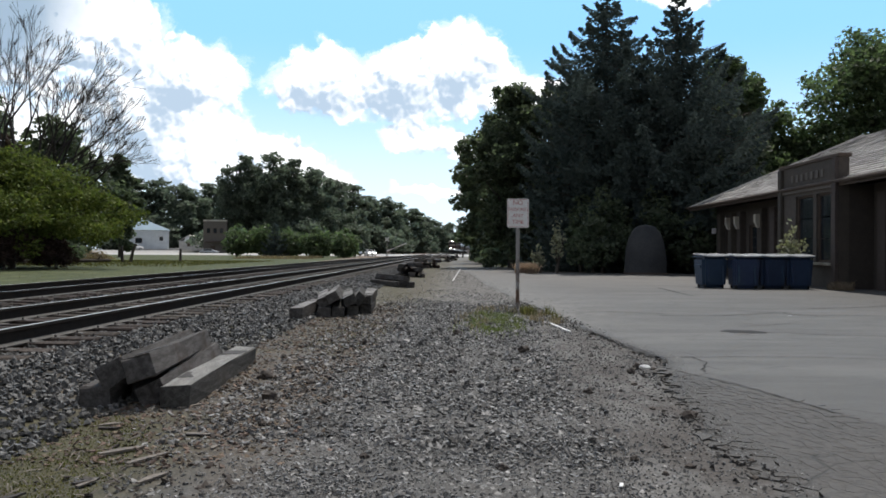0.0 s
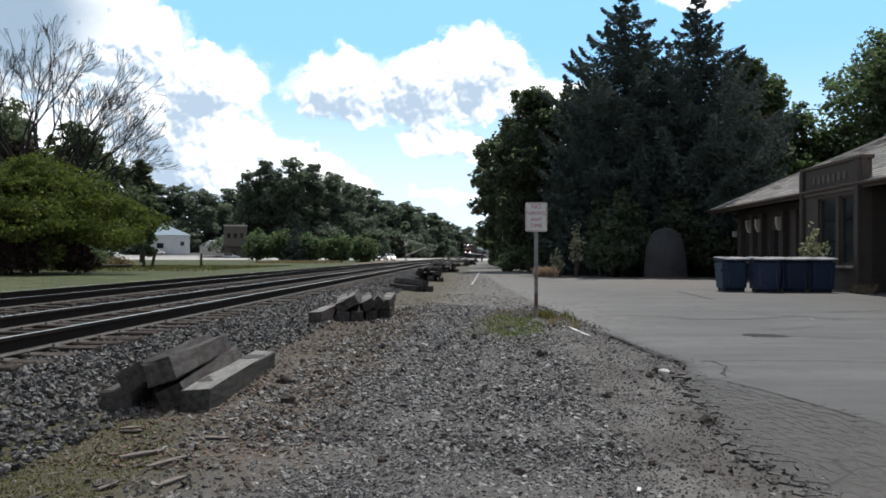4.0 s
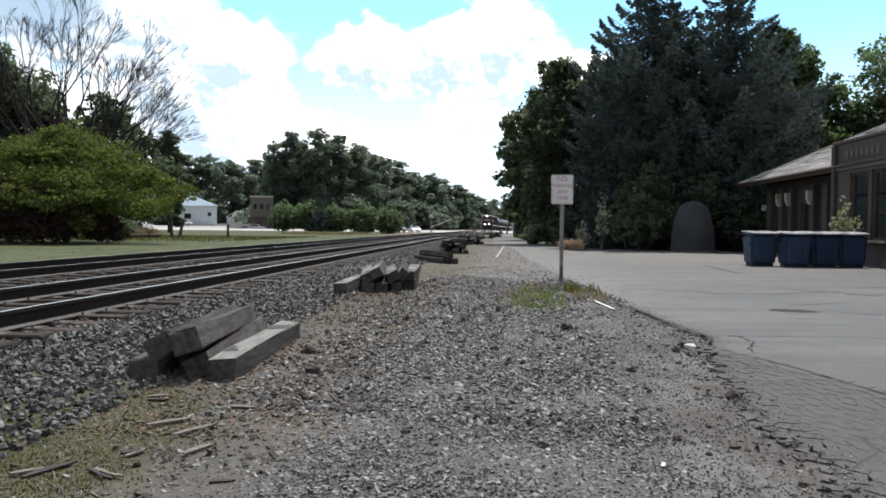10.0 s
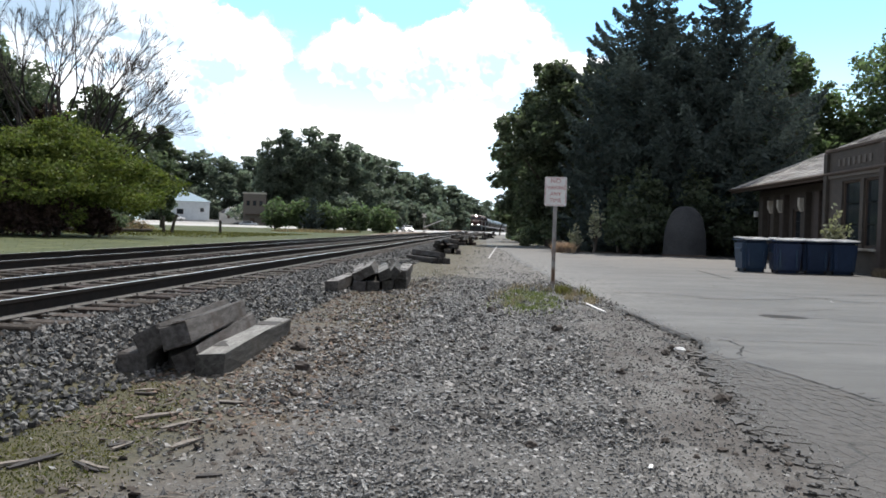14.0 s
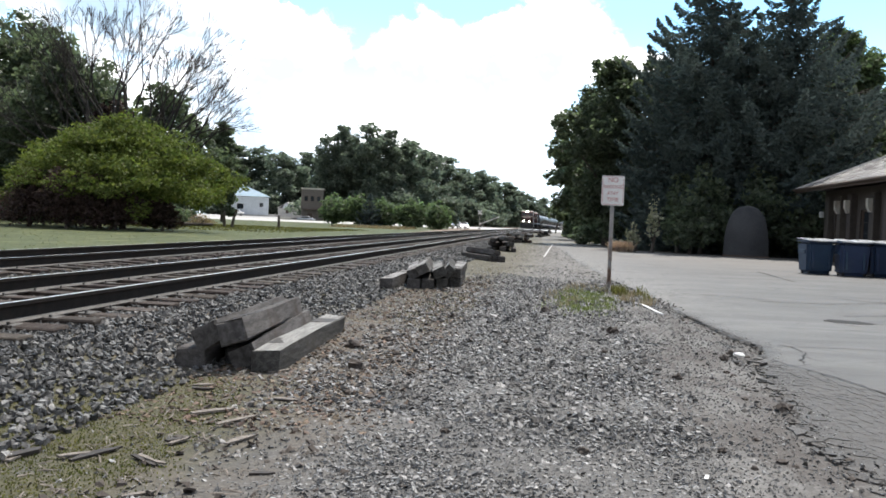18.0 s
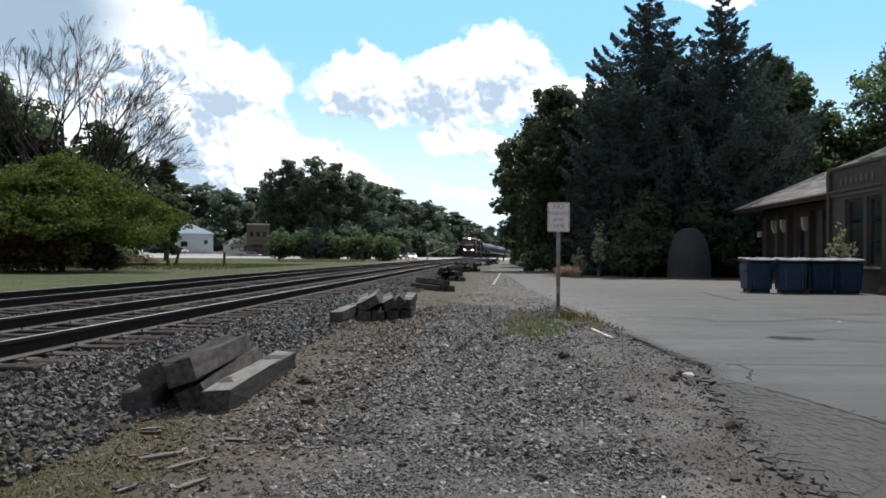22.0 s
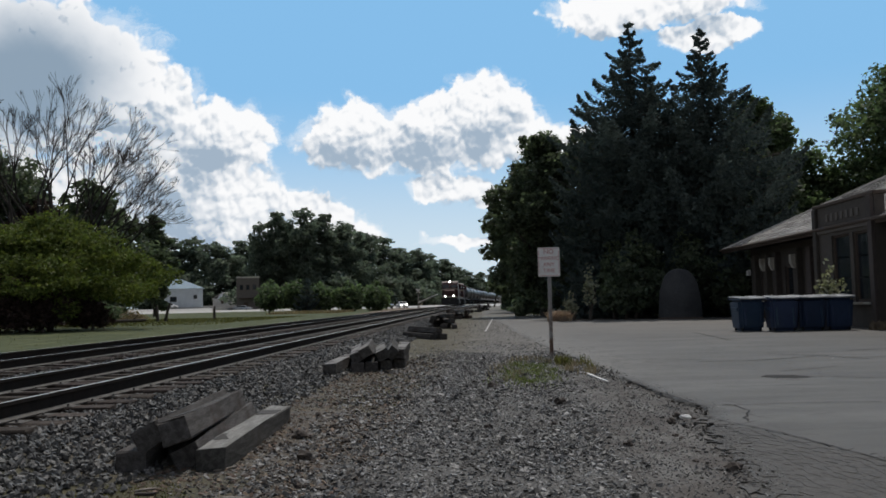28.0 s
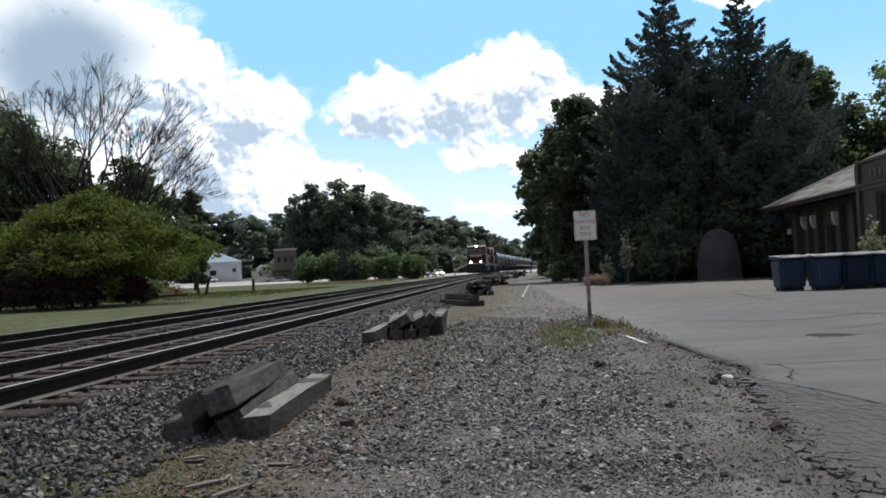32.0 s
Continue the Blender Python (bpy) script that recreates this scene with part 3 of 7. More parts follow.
    g2 = k.math("MULTIPLY", k.step(xw, -0.9, -1.7), k.math("MULTIPLY", k.step(y, 8.5, 11.0), k.step(mid, 0.4, 0.6)))
    c = k.mix(k.math("MULTIPLY", g2, 0.75), c, moss)
    verge = k.mix(k.step(small, 0.35, 0.65), (0.13, 0.095, 0.07), (0.2, 0.15, 0.115))
    # meadow beyond the line, leaf litter under the trees
    c = k.mix(k.step(xw, -10.9, -11.6), c, lawn)
    dry = k.math("MULTIPLY", k.step(k.math("ADD", xw, k.math("MULTIPLY", k.math("SUBTRACT", y, 36.0), 0.07)), -12.2, -10.8), k.step(xw, -10.7, -11.3))
    c = k.mix(k.math("MULTIPLY", dry, k.math("MULTIPLY", k.step(y, 34.0, 48.0), 0.95)), c, verge)
    c = k.mix(k.math("MULTIPLY", k.step(xw, 3.2, 4.6), k.step(y, 41.0, 43.0)), c, litter)
    c = k.mix(k.step(k.math("ABSOLUTE", x), 110.0, 160.0), c, lawn)
    sh = k.add("ShaderNodeBsdfPrincipled", Roughness=0.93)
    sh.inputs["Specular IOR Level"].default_value = 0.25
    k.wire(c, sh.inputs["Base Color"])
    bp = k.add("ShaderNodeBump", Strength=0.9, Distance=0.005)
    k.wire(k.math("ADD", k.math("MULTIPLY", tone, 1.2), small), bp.inputs["Height"])
    k.wire(bp.outputs[0], sh.inputs["Normal"])
    k.wire(sh.outputs[0], k.add("ShaderNodeOutputMaterial").inputs[0])
    return m


def asphalt_material():
    m = bpy.data.materials.new("old_asphalt")
    m.use_nodes = True
    k = Nodes(m.node_tree)
    p = k.add("ShaderNodeTexCoord").outputs["Object"]
    big, bigc = k.noise(p, 0.25, 4.0, 0.6)
    mid, _ = k.noise(p, 1.7, 5.0, 0.65)
    fine, _ = k.noise(p, 95.0, 3.0, 0.75)
    c = k.mix(k.step(big, 0.3, 0.7), (0.056, 0.0535, 0.05), (0.08, 0.0765, 0.072))
    band, _ = k.noise(k.vec("MULTIPLY", p, (0.22, 1.0, 1.0)), 0.7, 4.0, 0.6)
    c = k.mix(k.math("MULTIPLY", k.step(band, 0.42, 0.66), 0.75), c, (0.118, 0.113, 0.107))
    blot, _ = k.noise(k.vec("MULTIPLY", p, (0.5, 1.3, 1.0)), 0.9, 6.0, 0.7)
    c = k.mix(k.math("MULTIPLY", k.step(blot, 0.48, 0.62), 0.75), c, (0.05, 0.048, 0.045))
    c = k.mix(k.math("MULTIPLY", k.step(mid, 0.45, 0.75), 0.55), c, (0.07, 0.067, 0.065))
    c = k.mix(k.math("MULTIPLY", k.step(fine, 0.4, 0.7), 0.5), c, (0.085, 0.083, 0.08))
    vor = k.add("ShaderNodeTexVoronoi", Scale=0.55)
    vor.feature = "DISTANCE_TO_EDGE"
    k.wire(k.vec("ADD", p, k.vec("MULTIPLY", bigc, (2.5, 2.5, 0))), vor.inputs["Vector"])
    crack = k.math("MULTIPLY", k.step(vor.outputs["Distance"], 0.007, 0.002), k.step(mid, 0.46, 0.6))
    v2 = k.add("ShaderNodeTexVoronoi", Scale=7.5)
    v2.feature = "DISTANCE_TO_EDGE"
    _, wc = k.noise(p, 4.0, 5.0)
    k.wire(k.vec("ADD", p, k.vec("MULTIPLY", wc, (0.45, 0.45, 0))), v2.inputs["Vector"])
    s = k.add("ShaderNodeSeparateXYZ")
    k.wire(p, s.inputs[0])
    near = k.step(k.math("MULTIPLY_ADD", s.outputs[0], 3.2, k.math("ADD", s.outputs[1], k.math("MULTIPLY", mid, 0.6))), 15.7, 15.1)
    alligator = k.math("MULTIPLY", k.math("MULTIPLY", k.step(v2.outputs["Distance"], 0.07, 0.015), k.step(mid, 0.32, 0.46)), near)
    allc = k.math("MAXIMUM", crack, k.math("MULTIPLY", alligator, 0.5))
    rough2, _ = k.noise(p, 11.0, 5.0, 0.75)
    c = k.mix(k.math("MULTIPLY", near, k.math("MULTIPLY_ADD", k.step(rough2, 0.35, 0.7), 0.5, 0.45)), c, (0.046, 0.041, 0.036))
    # dust carried over the asphalt from the yard
    inward = k.math("ADD", s.outputs[0], k.math("MULTIPLY_ADD", s.outputs[1], 0.055, -2.66))
    dusty = k.math("MULTIPLY", k.step(k.math("MULTIPLY_ADD", blot, -4.0, inward), 0.6, -2.4), k.step(s.outputs[1], 10.0, 17.0))
    tone, _ = k.noise(p, 2.3, 5.0, 0.65)
    soil = k.mix(k.step(tone, 0.35, 0.65), k.mix(k.step(rough2, 0.35, 0.65), (0.075, 0.07, 0.063), (0.14, 0.132, 0.122)), (0.15, 0.141, 0.128))
    mott, _ = k.noise(k.vec("MULTIPLY", p, (1.3, 0.55, 1.0)), 2.4, 7.0, 0.75)
    soil = k.mix(k.math("MULTIPLY", k.step(mott, 0.53, 0.62), 0.75), soil, (0.062, 0.056, 0.049))
    soil = k.mix(k.math("MULTIPLY", k.step(mott, 0.45, 0.36), 0.75), soil, (0.21, 0.2, 0.184))
    c = k.mix(k.math("MULTIPLY", dusty, 0.92), c, soil)
    worn = k.math("MULTIPLY", k.step(s.outputs[1], 18.0, 40.0), k.math("SUBTRACT", 1.0, k.math("MULTIPLY", dusty, 0.7)))
    c = k.mix(k.math("MULTIPLY", worn, k.math("MULTIPLY_ADD", k.step(blot, 0.35, 0.6), 0.6, 0.25)), c, (0.145, 0.136, 0.125))
    # the lane turns darker and browner past the trees
    c = k.mix(k.math("MULTIPLY", k.step(k.math("MULTIPLY_ADD", mid, 8.0, s.outputs[1]), 56.0, 66.0), 0.9), c, k.mix(k.step(mid, 0.4, 0.6), (0.075, 0.065, 0.048), (0.12, 0.106, 0.08)))
    dust = k.math("MULTIPLY", near, k.step(big, 0.35, 0.6))
    c = k.mix(k.math("MULTIPLY", dust, 0.3), c, (0.078, 0.067, 0.058))
    c = k.mix(k.math("MULTIPLY", allc, 0.9), c, (0.022, 0.02, 0.018))
    sh = k.add("ShaderNodeBsdfPrincipled", Roughness=0.72)
    sh.inputs["Specular IOR Level"].default_value = 0.3
    k.wire(c, sh.inputs["Base Color"])
    bp = k.add("ShaderNodeBump", Strength=0.8, Distance=0.004)
    k.wire(k.math("SUBTRACT", k.math("ADD", fine, mid), k.math("MULTIPLY", allc, 1.5)), bp.inputs["Height"])
    k.wire(bp.outputs[0], sh.inputs["Normal"])
    k.wire(sh.outputs[0], k.add("ShaderNodeOutputMaterial").inputs[0])
    return m


def sheet(xs, ys, lift=0.0):
    X, Y = np.meshgrid(xs, ys)
    v = np.stack([X, Y, height(X, Y) + lift], -1).reshape(-1, 3)
    nx = len(xs)
    i = (np.arange(len(ys) - 1)[:, None] * nx + np.arange(nx - 1)[None]).ravel()
    return v, np.stack([i, i + 1, i + nx + 1, i + nx], 1)


def build_ground():
    xs = np.unique(np.concatenate([np.linspace(-14, 4, 110), np.linspace(4, 30, 14), -np.geomspace(14, 2500, 26), np.geomspace(30, 2500, 16)]))
    ys = np.unique(np.concatenate([np.linspace(-10, 30, 120), np.geomspace(30, 3000, 60), -np.geomspace(10, 2000, 14)]))
    v, f = sheet(xs, ys)
    near = (np.abs(v[:, 0]) < 12) & (np.abs(v[:, 1]) < 30) & (v[:, 0] > -2.6)
    v[near, 2] += np.array([0.012 * noise.noise(Vector((a * 1.3, b * 1.3, 0))) for a, b in v[near, :2]])
    ob = new("ground", mesh_np("ground", v, f, ground_material(), True))
    tagged(ob, "gravel yard and mown meadow along the railway line", "ground", kind="structure")

    # asphalt with a ragged, crumbling edge
    rng = random.Random(5)
    ys = [y for y in np.concatenate([np.arange(-12, 24, 0.11), np.geomspace(24, 176, 90)])]
    rag = [0.07 * noise.noise(Vector((y * 1.7, 3.3, 0))) + 0.06 * noise.noise(Vector((y * 6.1, 7.0, 0))) + 0.03 * rng.uniform(-1, 1) for y in ys]
    left = np.array([edge_x(y) + r * (1.6 if y < 10 else 1.0) for y, r in zip(ys, rag)])
    right = np.where(np.array(ys) < 42.2, 40.0, np.interp(ys, [42.2, 47, 176], [40.0, 3.6, 3.4]))
    cols = [0.0, 0.0003, 0.006, 0.018, 0.03, 0.045, 0.06, 0.08, 0.1, 0.13, 0.16, 0.2, 0.25, 0.32, 0.4, 0.6, 1.0]
    v = []
    for y, l, r in zip(ys, left, right):
        for j, u in enumerate(cols):
            x = l + u * (r - l)
            v.append((x, y, float(height(x, y)) + (-0.01 if j == 0 else asphalt_lift(x, y))))
    n = len(cols)
    i = (np.arange(len(ys) - 1)[:, None] * n + np.arange(n - 1)[None]).ravel()
    ob = new("asphalt", mesh_np("asphalt", np.array(v), np.stack([i, i + 1, i + n + 1, i + n], 1), asphalt_material(), True))
    tagged(ob, "old cracked grey asphalt with a crumbling edge", "asphalt", kind="structure")

    # the crossing road
    own = solid([(182.4, -0.05), (182.6, 0.03), (189.4, 0.41), (190.0, -0.05)], -300, 300, "x")
    part("road", own, M["concrete"])
    tagged(bpy.data.objects["road"], "pale concrete road crossing the railway line", "road", kind="structure")


build_ground()


# ---- the two tracks ----
def rail_profile():
    h = [(0.0375, 0.0), (0.0375, -0.03), (0.012, -0.045), (0.009, -0.14), (0.07, -0.162), (0.07, -0.178)]
    return h


def build_track(cx, label, singles):
    tr = thing("railway_track", (cx, 0, 0), 0, label, "railway track", "the two tracks", "structure")
    prof = rail_profile()
    ring = [(a, z) for a, z in prof] + [(-a, z) for a, z in prof[::-1]]
    ys = np.concatenate([np.linspace(-30, 60, 10), np.geomspace(75, 900, 22)])
    for side in (-0.7525, 0.7525):
        v = np.array([(side + a + bend(y), y, RAIL_TOP + z) for y in ys for a, z in ring])
        n = len(ring)
        f = np.array([(j * n + i, j * n + (i + 1) % n, (j + 1) * n + (i + 1) % n, (j + 1) * n + i) for j in range(len(ys) - 1) for i in range(n)])
        me = mesh_np("rail", v, f, M["rail"])
        me.materials.append(M["plate"])
        # flange tops get the lighter steel, painting the sun they catch
        for p in me.polygons:
            if p.index % n in (3, 7):
                p.material_index = 1
        rail = part("rail", me, None, tr, "rusty rail with a worn bright head")
        v = np.array([(side + a + bend(y), y, RAIL_TOP + 0.0025) for y in ys for a in (-0.008, 0.026)])
        f = np.array([(2 * j, 2 * j + 1, 2 * j + 3, 2 * j + 2) for j in range(len(ys) - 1)])
        part("rail_head", mesh_np("rail_head", v, f, M["railtop"]), None, rail, "polished running surface")
    rng = random.Random(int(-cx * 10))
    shapes = []
    for i in range(6):
        b = box(2.6, 0.22, 0.17, (0, 0, -0.085), 0.012, worn=0.008, rng=rng)
        me = bpy.data.meshes.new("tie")
        b.to_mesh(me)
        b.free()
        me.materials.append(M["tie"])
        shapes.append(me)
    b = box(0.36, 0.19, 0.02, (0, 0, 0.01), 0.004)
    for dx, dy in ((-0.12, 0.06), (0.12, -0.06)):
        box(0.02, 0.02, 0.03, (dx, dy, 0.03), bm=b)
    plate = bpy.data.meshes.new("tie_plate")
    b.to_mesh(plate)
    b.free()
    plate.materials.append(M["plate"])
    y, k, rest = -6.0, 0, bmesh.new()
    while y < 330:
        m = pose(bend(y) + rng.uniform(-0.04, 0.04), y, TIE_TOP + rng.uniform(-0.012, 0.008), rng.uniform(-1, 1), rng.uniform(-0.5, 0.5), rng.uniform(-1.2, 1.2))
        if k < singles:
            t = new("tie", shapes[k % 6])
            t.parent, t.matrix_basis = tr, m
            if k < 70:
                for side in (-0.7525, 0.7525):
                    pl = new("tie_plate", plate)
                    pl.parent, pl.matrix_basis = t, pose(side, 0, -0.018 + 0.004)
        else:
            own = bmesh.new()
            own.from_mesh(shapes[k % 6])
            bmesh.ops.transform(own, matrix=m, verts=own.verts)
            me = bpy.data.meshes.new("tmp")
            own.to_mesh(me)
            own.free()
            rest.from_mesh(me)
            bpy.data.meshes.remove(me)
        y += 0.51
        k += 1
    tagged(part("far_ties", rest, M["tie"], tr), kind="stuff")


build_track(TRACKS[0], "main track with rusty rails on wooden ties", 200)
build_track(TRACKS[1], "second track with rusty rails on wooden ties", 130)


def build_stones():
    rng = np.random.default_rng(3)
    prng = random.Random(8)
    simple = []
    for i in range(16):
        if i % 2:
            o = np.array([(1, 0, 0), (0, 1, 0), (-1, 0, 0), (0, -1, 0), (0, 0, 1), (0, 0, -1)], float) * np.array([[prng.uniform(0.6, 1.3)] for _ in range(6)])
            f = [(0, 1, 4), (1, 2, 4), (2, 3, 4), (3, 0, 4), (1, 0, 5), (2, 1, 5), (3, 2, 5), (0, 3, 5)]
        else:
            # a broken block with a flat top
            turn = [prng.uniform(0, 0.5) + 1.571 * j + prng.uniform(-0.25, 0.25) for j in range(4)]
            o = np.array([(1.1 * math.cos(a), 1.1 * math.sin(a), -0.8) for a in turn] + [(0.9 * math.cos(a + 0.1), 0.9 * math.sin(a + 0.1), 0.65) for a in turn])
            f = [(4, 5, 6), (4, 6, 7)] + [t for j in range(4) for t in ((j, (j + 1) % 4, 4 + (j + 1) % 4), (j, 4 + (j + 1) % 4, 4 + j))]
        o += np.array([[prng.uniform(-0.2, 0.2) for _ in range(3)] for _ in range(len(o))])
        simple.append((o, np.array(f)))

    def fall(n, x0, x1, y0, y1):
        # denser towards the near end
        y = y0 + (y1 - y0) * rng.random(n) ** 2.1
        x = rng.uniform(x0, x1, n)
        return x, y

    # ballast on the near bank and between the tracks
    for n, x0, x1, y0, y1, lift in ((72000, -4.6, -2.55, -4, 75, 0.014), (52000, -11.2, -4.4, -4, 75, 0.006)):
        x, y = fall(n, x0, x1, y0, y1)
        z = height(x, y) + lift
        s = rng.uniform(0.015, 0.032, n) * (1 + np.clip(y, 0, 90) / 70)
        keep = np.ones(n, bool)
        for c in TRACKS:
            for side in (-0.7525, 0.7525):
                keep &= np.abs(x - c - side) > 0.1
            on_tie = (np.abs(x - c) < 1.1)
            phase = np.abs(((y + 6.0) / 0.51 + 0.5) % 1.0 - 0.5) * 0.51
            keep &= ~(on_tie & (phase < 0.12) & (rng.random(n) < 0.7))
        thin = (x < -2.95) | (rng.random(n) < 0.5)
        keep &= thin
        scatter("ballast", simple, np.stack([x, y, z], 1)[keep], s[keep], M["ballast"], 4, 0.75, "loose grey crushed-stone ballast of the railway bank", "ballast")
    def mossless(x, y):
        """Share of the loose stones left where weeds have grown over them."""
        r = np.hypot((x + 2.5) / 0.78, (y - 3.8) / 2.2) + 0.12 * np.sin(x * 7 + y * 3) + 0.1 * np.sin(y * 6.3)
        return 0.1 + 0.9 * ease(0.75, 1.15, r)

    # flat gravel of the yard
    n = 135000
    y = 2.5 * (62 / 2.5) ** rng.random(n)
    x = rng.uniform(-2.9, 2.6, n)
    back = rng.random(n) < 0.08
    y = np.where(back, 3.0 - 9.0 * rng.random(n) ** 2.2, y)
    d = rng.random(n)
    over = rng.exponential(0.9, n) * ease(11, 26, y)
    rim = 0.85 + 0.3 * ease(8.3, 10.5, y) + 0.09 * np.sin(y * 2.3) + 0.05 * np.sin(y * 7.1 + 1) + rng.normal(0, 0.09, n)
    bare = ease(-0.1, 0.3, x - rim) * ease(14.5, 12.0, y)
    keep = (x < edge_x(y) - 0.05 + over) & (d < 1 - 0.93 * bare) & (d < 1 - 0.68 * ease(-0.75, -1.3, x + 0.16 * np.sin(y * 1.9) + 0.1 * np.sin(y * 5.3)))
    patch = np.sin(x * 2.1 + 1.3 * np.sin(y * 0.9)) * np.sin(y * 1.25 + 1.1 * np.sin(x * 1.7 + y * 0.4)) + 0.5 * np.sin(x * 5.3 + y * 3.1 + np.sin(y * 4.0))
    keep &= rng.random(n) < 1 - 0.9 * ease(11.0, 27, y + 2.2 * np.sin(x * 2.3 + y) + 1.6 * np.sin(x * 5.1 - y * 1.7))
    keep &= (rng.random(n) < 0.78 + 0.35 * patch) & (rng.random(n) < mossless(x, y))
    s = (0.0066 + 0.011 * rng.random(n) ** 1.9) * (1 + np.clip(y, 0, 40) / 26)
    scatter("gravel", simple, np.stack([x, y, height(x, y) + 0.003], 1)[keep], s[keep], M["stone"], 6, 0.46, "loose grey gravel spread over the yard", "gravel")
    # scattered larger stones, pale and dark
    for n, mat, seed, label in ((4200, "stone", 21, "larger pale stones lying on the gravel"), (2200, "crumb", 22, "dark stones lying on the gravel")):
        y = 5.0 * (19 / 5.0) ** rng.random(n)
        x = rng.uniform(-1.9, 2.2, n)
        keep = (x < edge_x(y) - 0.05) & (rng.random(n) < 1 - 0.93 * ease(0.8, 1.2, x) * ease(15, 12.5, y))
        scatter("loose_stones", simple, np.stack([x, y, height(x, y) + 0.006], 1)[keep], rng.uniform(0.015, 0.034, n)[keep] * (0.7 + y[keep] / 30), M[mat], seed, 0.5, label, "stones")
    # finer chips between the larger ones
    tiny = [(np.array([(1, 0, -0.5), (-0.5, 0.9, -0.4), (-0.5, -0.8, -0.5), (0.1, 0.1, 0.9)]) * prng.uniform(0.8, 1.2), np.array([(0, 1, 3), (1, 2, 3), (2, 0, 3)])) for _ in range(4)]
    n = 60000
    y = 2.4 * (20 / 2.4) ** rng.random(n)
    x = rng.uniform(-2.7, 2.3, n)
    keep = (x < edge_x(y) - 0.03) & (rng.random(n) < np.where(x < -1.3, 0.3, 1.0)) & (rng.random(n) < mossless(x, y)) & (rng.random(n) < 1 - 0.5 * ease(0.8, 1.2, x) * ease(15, 12, y))
    scatter("fine_gravel", tiny, np.stack([x, y, height(x, y) + 0.004], 1)[keep], (rng.uniform(0.004, 0.01, n) * (1 + y / 14))[keep], M["chippings"], 16, 0.6, "fine grey chippings between the larger stones", "gravel")
    # brown chips by the ties
    n = 7000
    x, y = rng.uniform(-2.6, -0.7, n), rng.uniform(4.5, 18, n)
    keep = rng.random(n) < ease(-0.7, -1.5, x)
    scatter("bark_chips", simple, np.stack([x, y, height(x, y) + 0.004], 1)[keep], rng.uniform(0.008, 0.026, n)[keep], M["chip"], 7, 0.35, "brown chips of rotten tie wood strewn on the ground", "wood chips")
    # dark lumps and pale flecks of rotten wood round the old ties
    n = 420
    x, y = -1.55 + rng.normal(0, 0.42, n), rng.uniform(3.2, 11.5, n)
    keep = (x > -2.5) & (x < -0.6)
    scatter("rotten_wood", simple, np.stack([x, y, height(x, y) + 0.006], 1)[keep], rng.uniform(0.012, 0.034, n)[keep], M["clod"], 17, 0.4, "dark lumps of rotten wood round the old ties", "wood chips")
    n = 1900
    x, y = -1.95 + rng.normal(0, 0.55, n), 2.5 + 7.0 * rng.random(n) ** 1.6
    keep = (x > -2.9) & (x < -0.7)
    flake = [(np.array([(-2.6, -0.3, 0), (2.4, -0.4, 0.1), (2.8, 0.2, 0), (-2.2, 0.35, 0.05), (0, 0, 0.4), (0, 0, -0.2)]), np.array([(0, 1, 4), (1, 2, 4), (2, 3, 4), (3, 0, 4)]))]
    scatter("wood_flakes", flake, np.stack([x, y, height(x, y) + 0.006], 1)[keep], (0.004 + 0.015 * rng.random(n) ** 2.2)[keep], M["splinter"], 18, 0.6, "small grey flakes of wood strewn over the ground", "wood chips")
    # crumbs of the broken asphalt
    n = 800
    y = rng.uniform(2, 15, n)
    x = edge_x(y) + rng.normal(0, 0.09, n)
    scatter("asphalt_crumbs", simple, np.stack([x, y, height(x, y) + 0.02], 1), rng.uniform(0.006, 0.02, n), M["crumb"], 8, 0.4, "dark crumbs along the broken asphalt edge", "asphalt crumbs")
    # grit on the broken part of the asphalt and on the dirt beside it
    n = 5000
    y = 2.6 * (13 / 2.6) ** rng.random(n)
    x = edge_x(y) + rng.uniform(-0.9, 0.25, n)
    z = height(x, y) + np.where(x > edge_x(y), 0.032, 0.002)
    scatter("grit", simple, np.stack([x, y, z], 1), rng.uniform(0.002, 0.008, n), M["stone"], 9, 0.5, "fine loose grit on the broken asphalt", "grit")


build_stones()


# ---- old ties beside the line ----
def tie_mesh(seed, sunlit_pale=False):
    rng = random.Random(seed)
    b = bmesh.new()
    bmesh.ops.create_cube(b, size=1.0, matrix=Matrix.Diagonal((0.23, 2.59, 0.18, 1)))
    bmesh.ops.bevel(b, geom=[e for e in b.edges], offset=0.012, segments=1, affect="EDGES")
    bmesh.ops.bisect_plane(b, geom=b.verts[:] + b.edges[:] + b.faces[:], plane_co=(0, 0.75, 0), plane_no=(0, 1, 0))
    bmesh.ops.bisect_plane(b, geom=b.verts[:] + b.edges[:] + b.faces[:], plane_co=(0, 0.1, 0), plane_no=(0, 1, 0))
    bmesh.ops.bisect_plane(b, geom=b.verts[:] + b.edges[:] + b.faces[:], plane_co=(0, -0.7, 0), plane_no=(0, 1, 0))
    for v in b.verts:
        v.co += Vector((rng.uniform(-0.009, 0.009), rng.uniform(-0.02, 0.02), rng.uniform(-0.008, 0.008)))
    me = bpy.data.meshes.new("timber")
    bmesh.ops.recalc_face_normals(b, faces=b.faces)
    b.to_mesh(me)
    b.free()
    me.materials.append(M["oldtie"])
    # upward faces take the paler tone: sun painted on top, sides left dark
    if sunlit_pale:
        me.materials.append(M["sunlit_pale"])
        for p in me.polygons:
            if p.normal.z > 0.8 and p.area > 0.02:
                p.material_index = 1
    return me


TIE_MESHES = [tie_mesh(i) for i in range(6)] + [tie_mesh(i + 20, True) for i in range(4)]


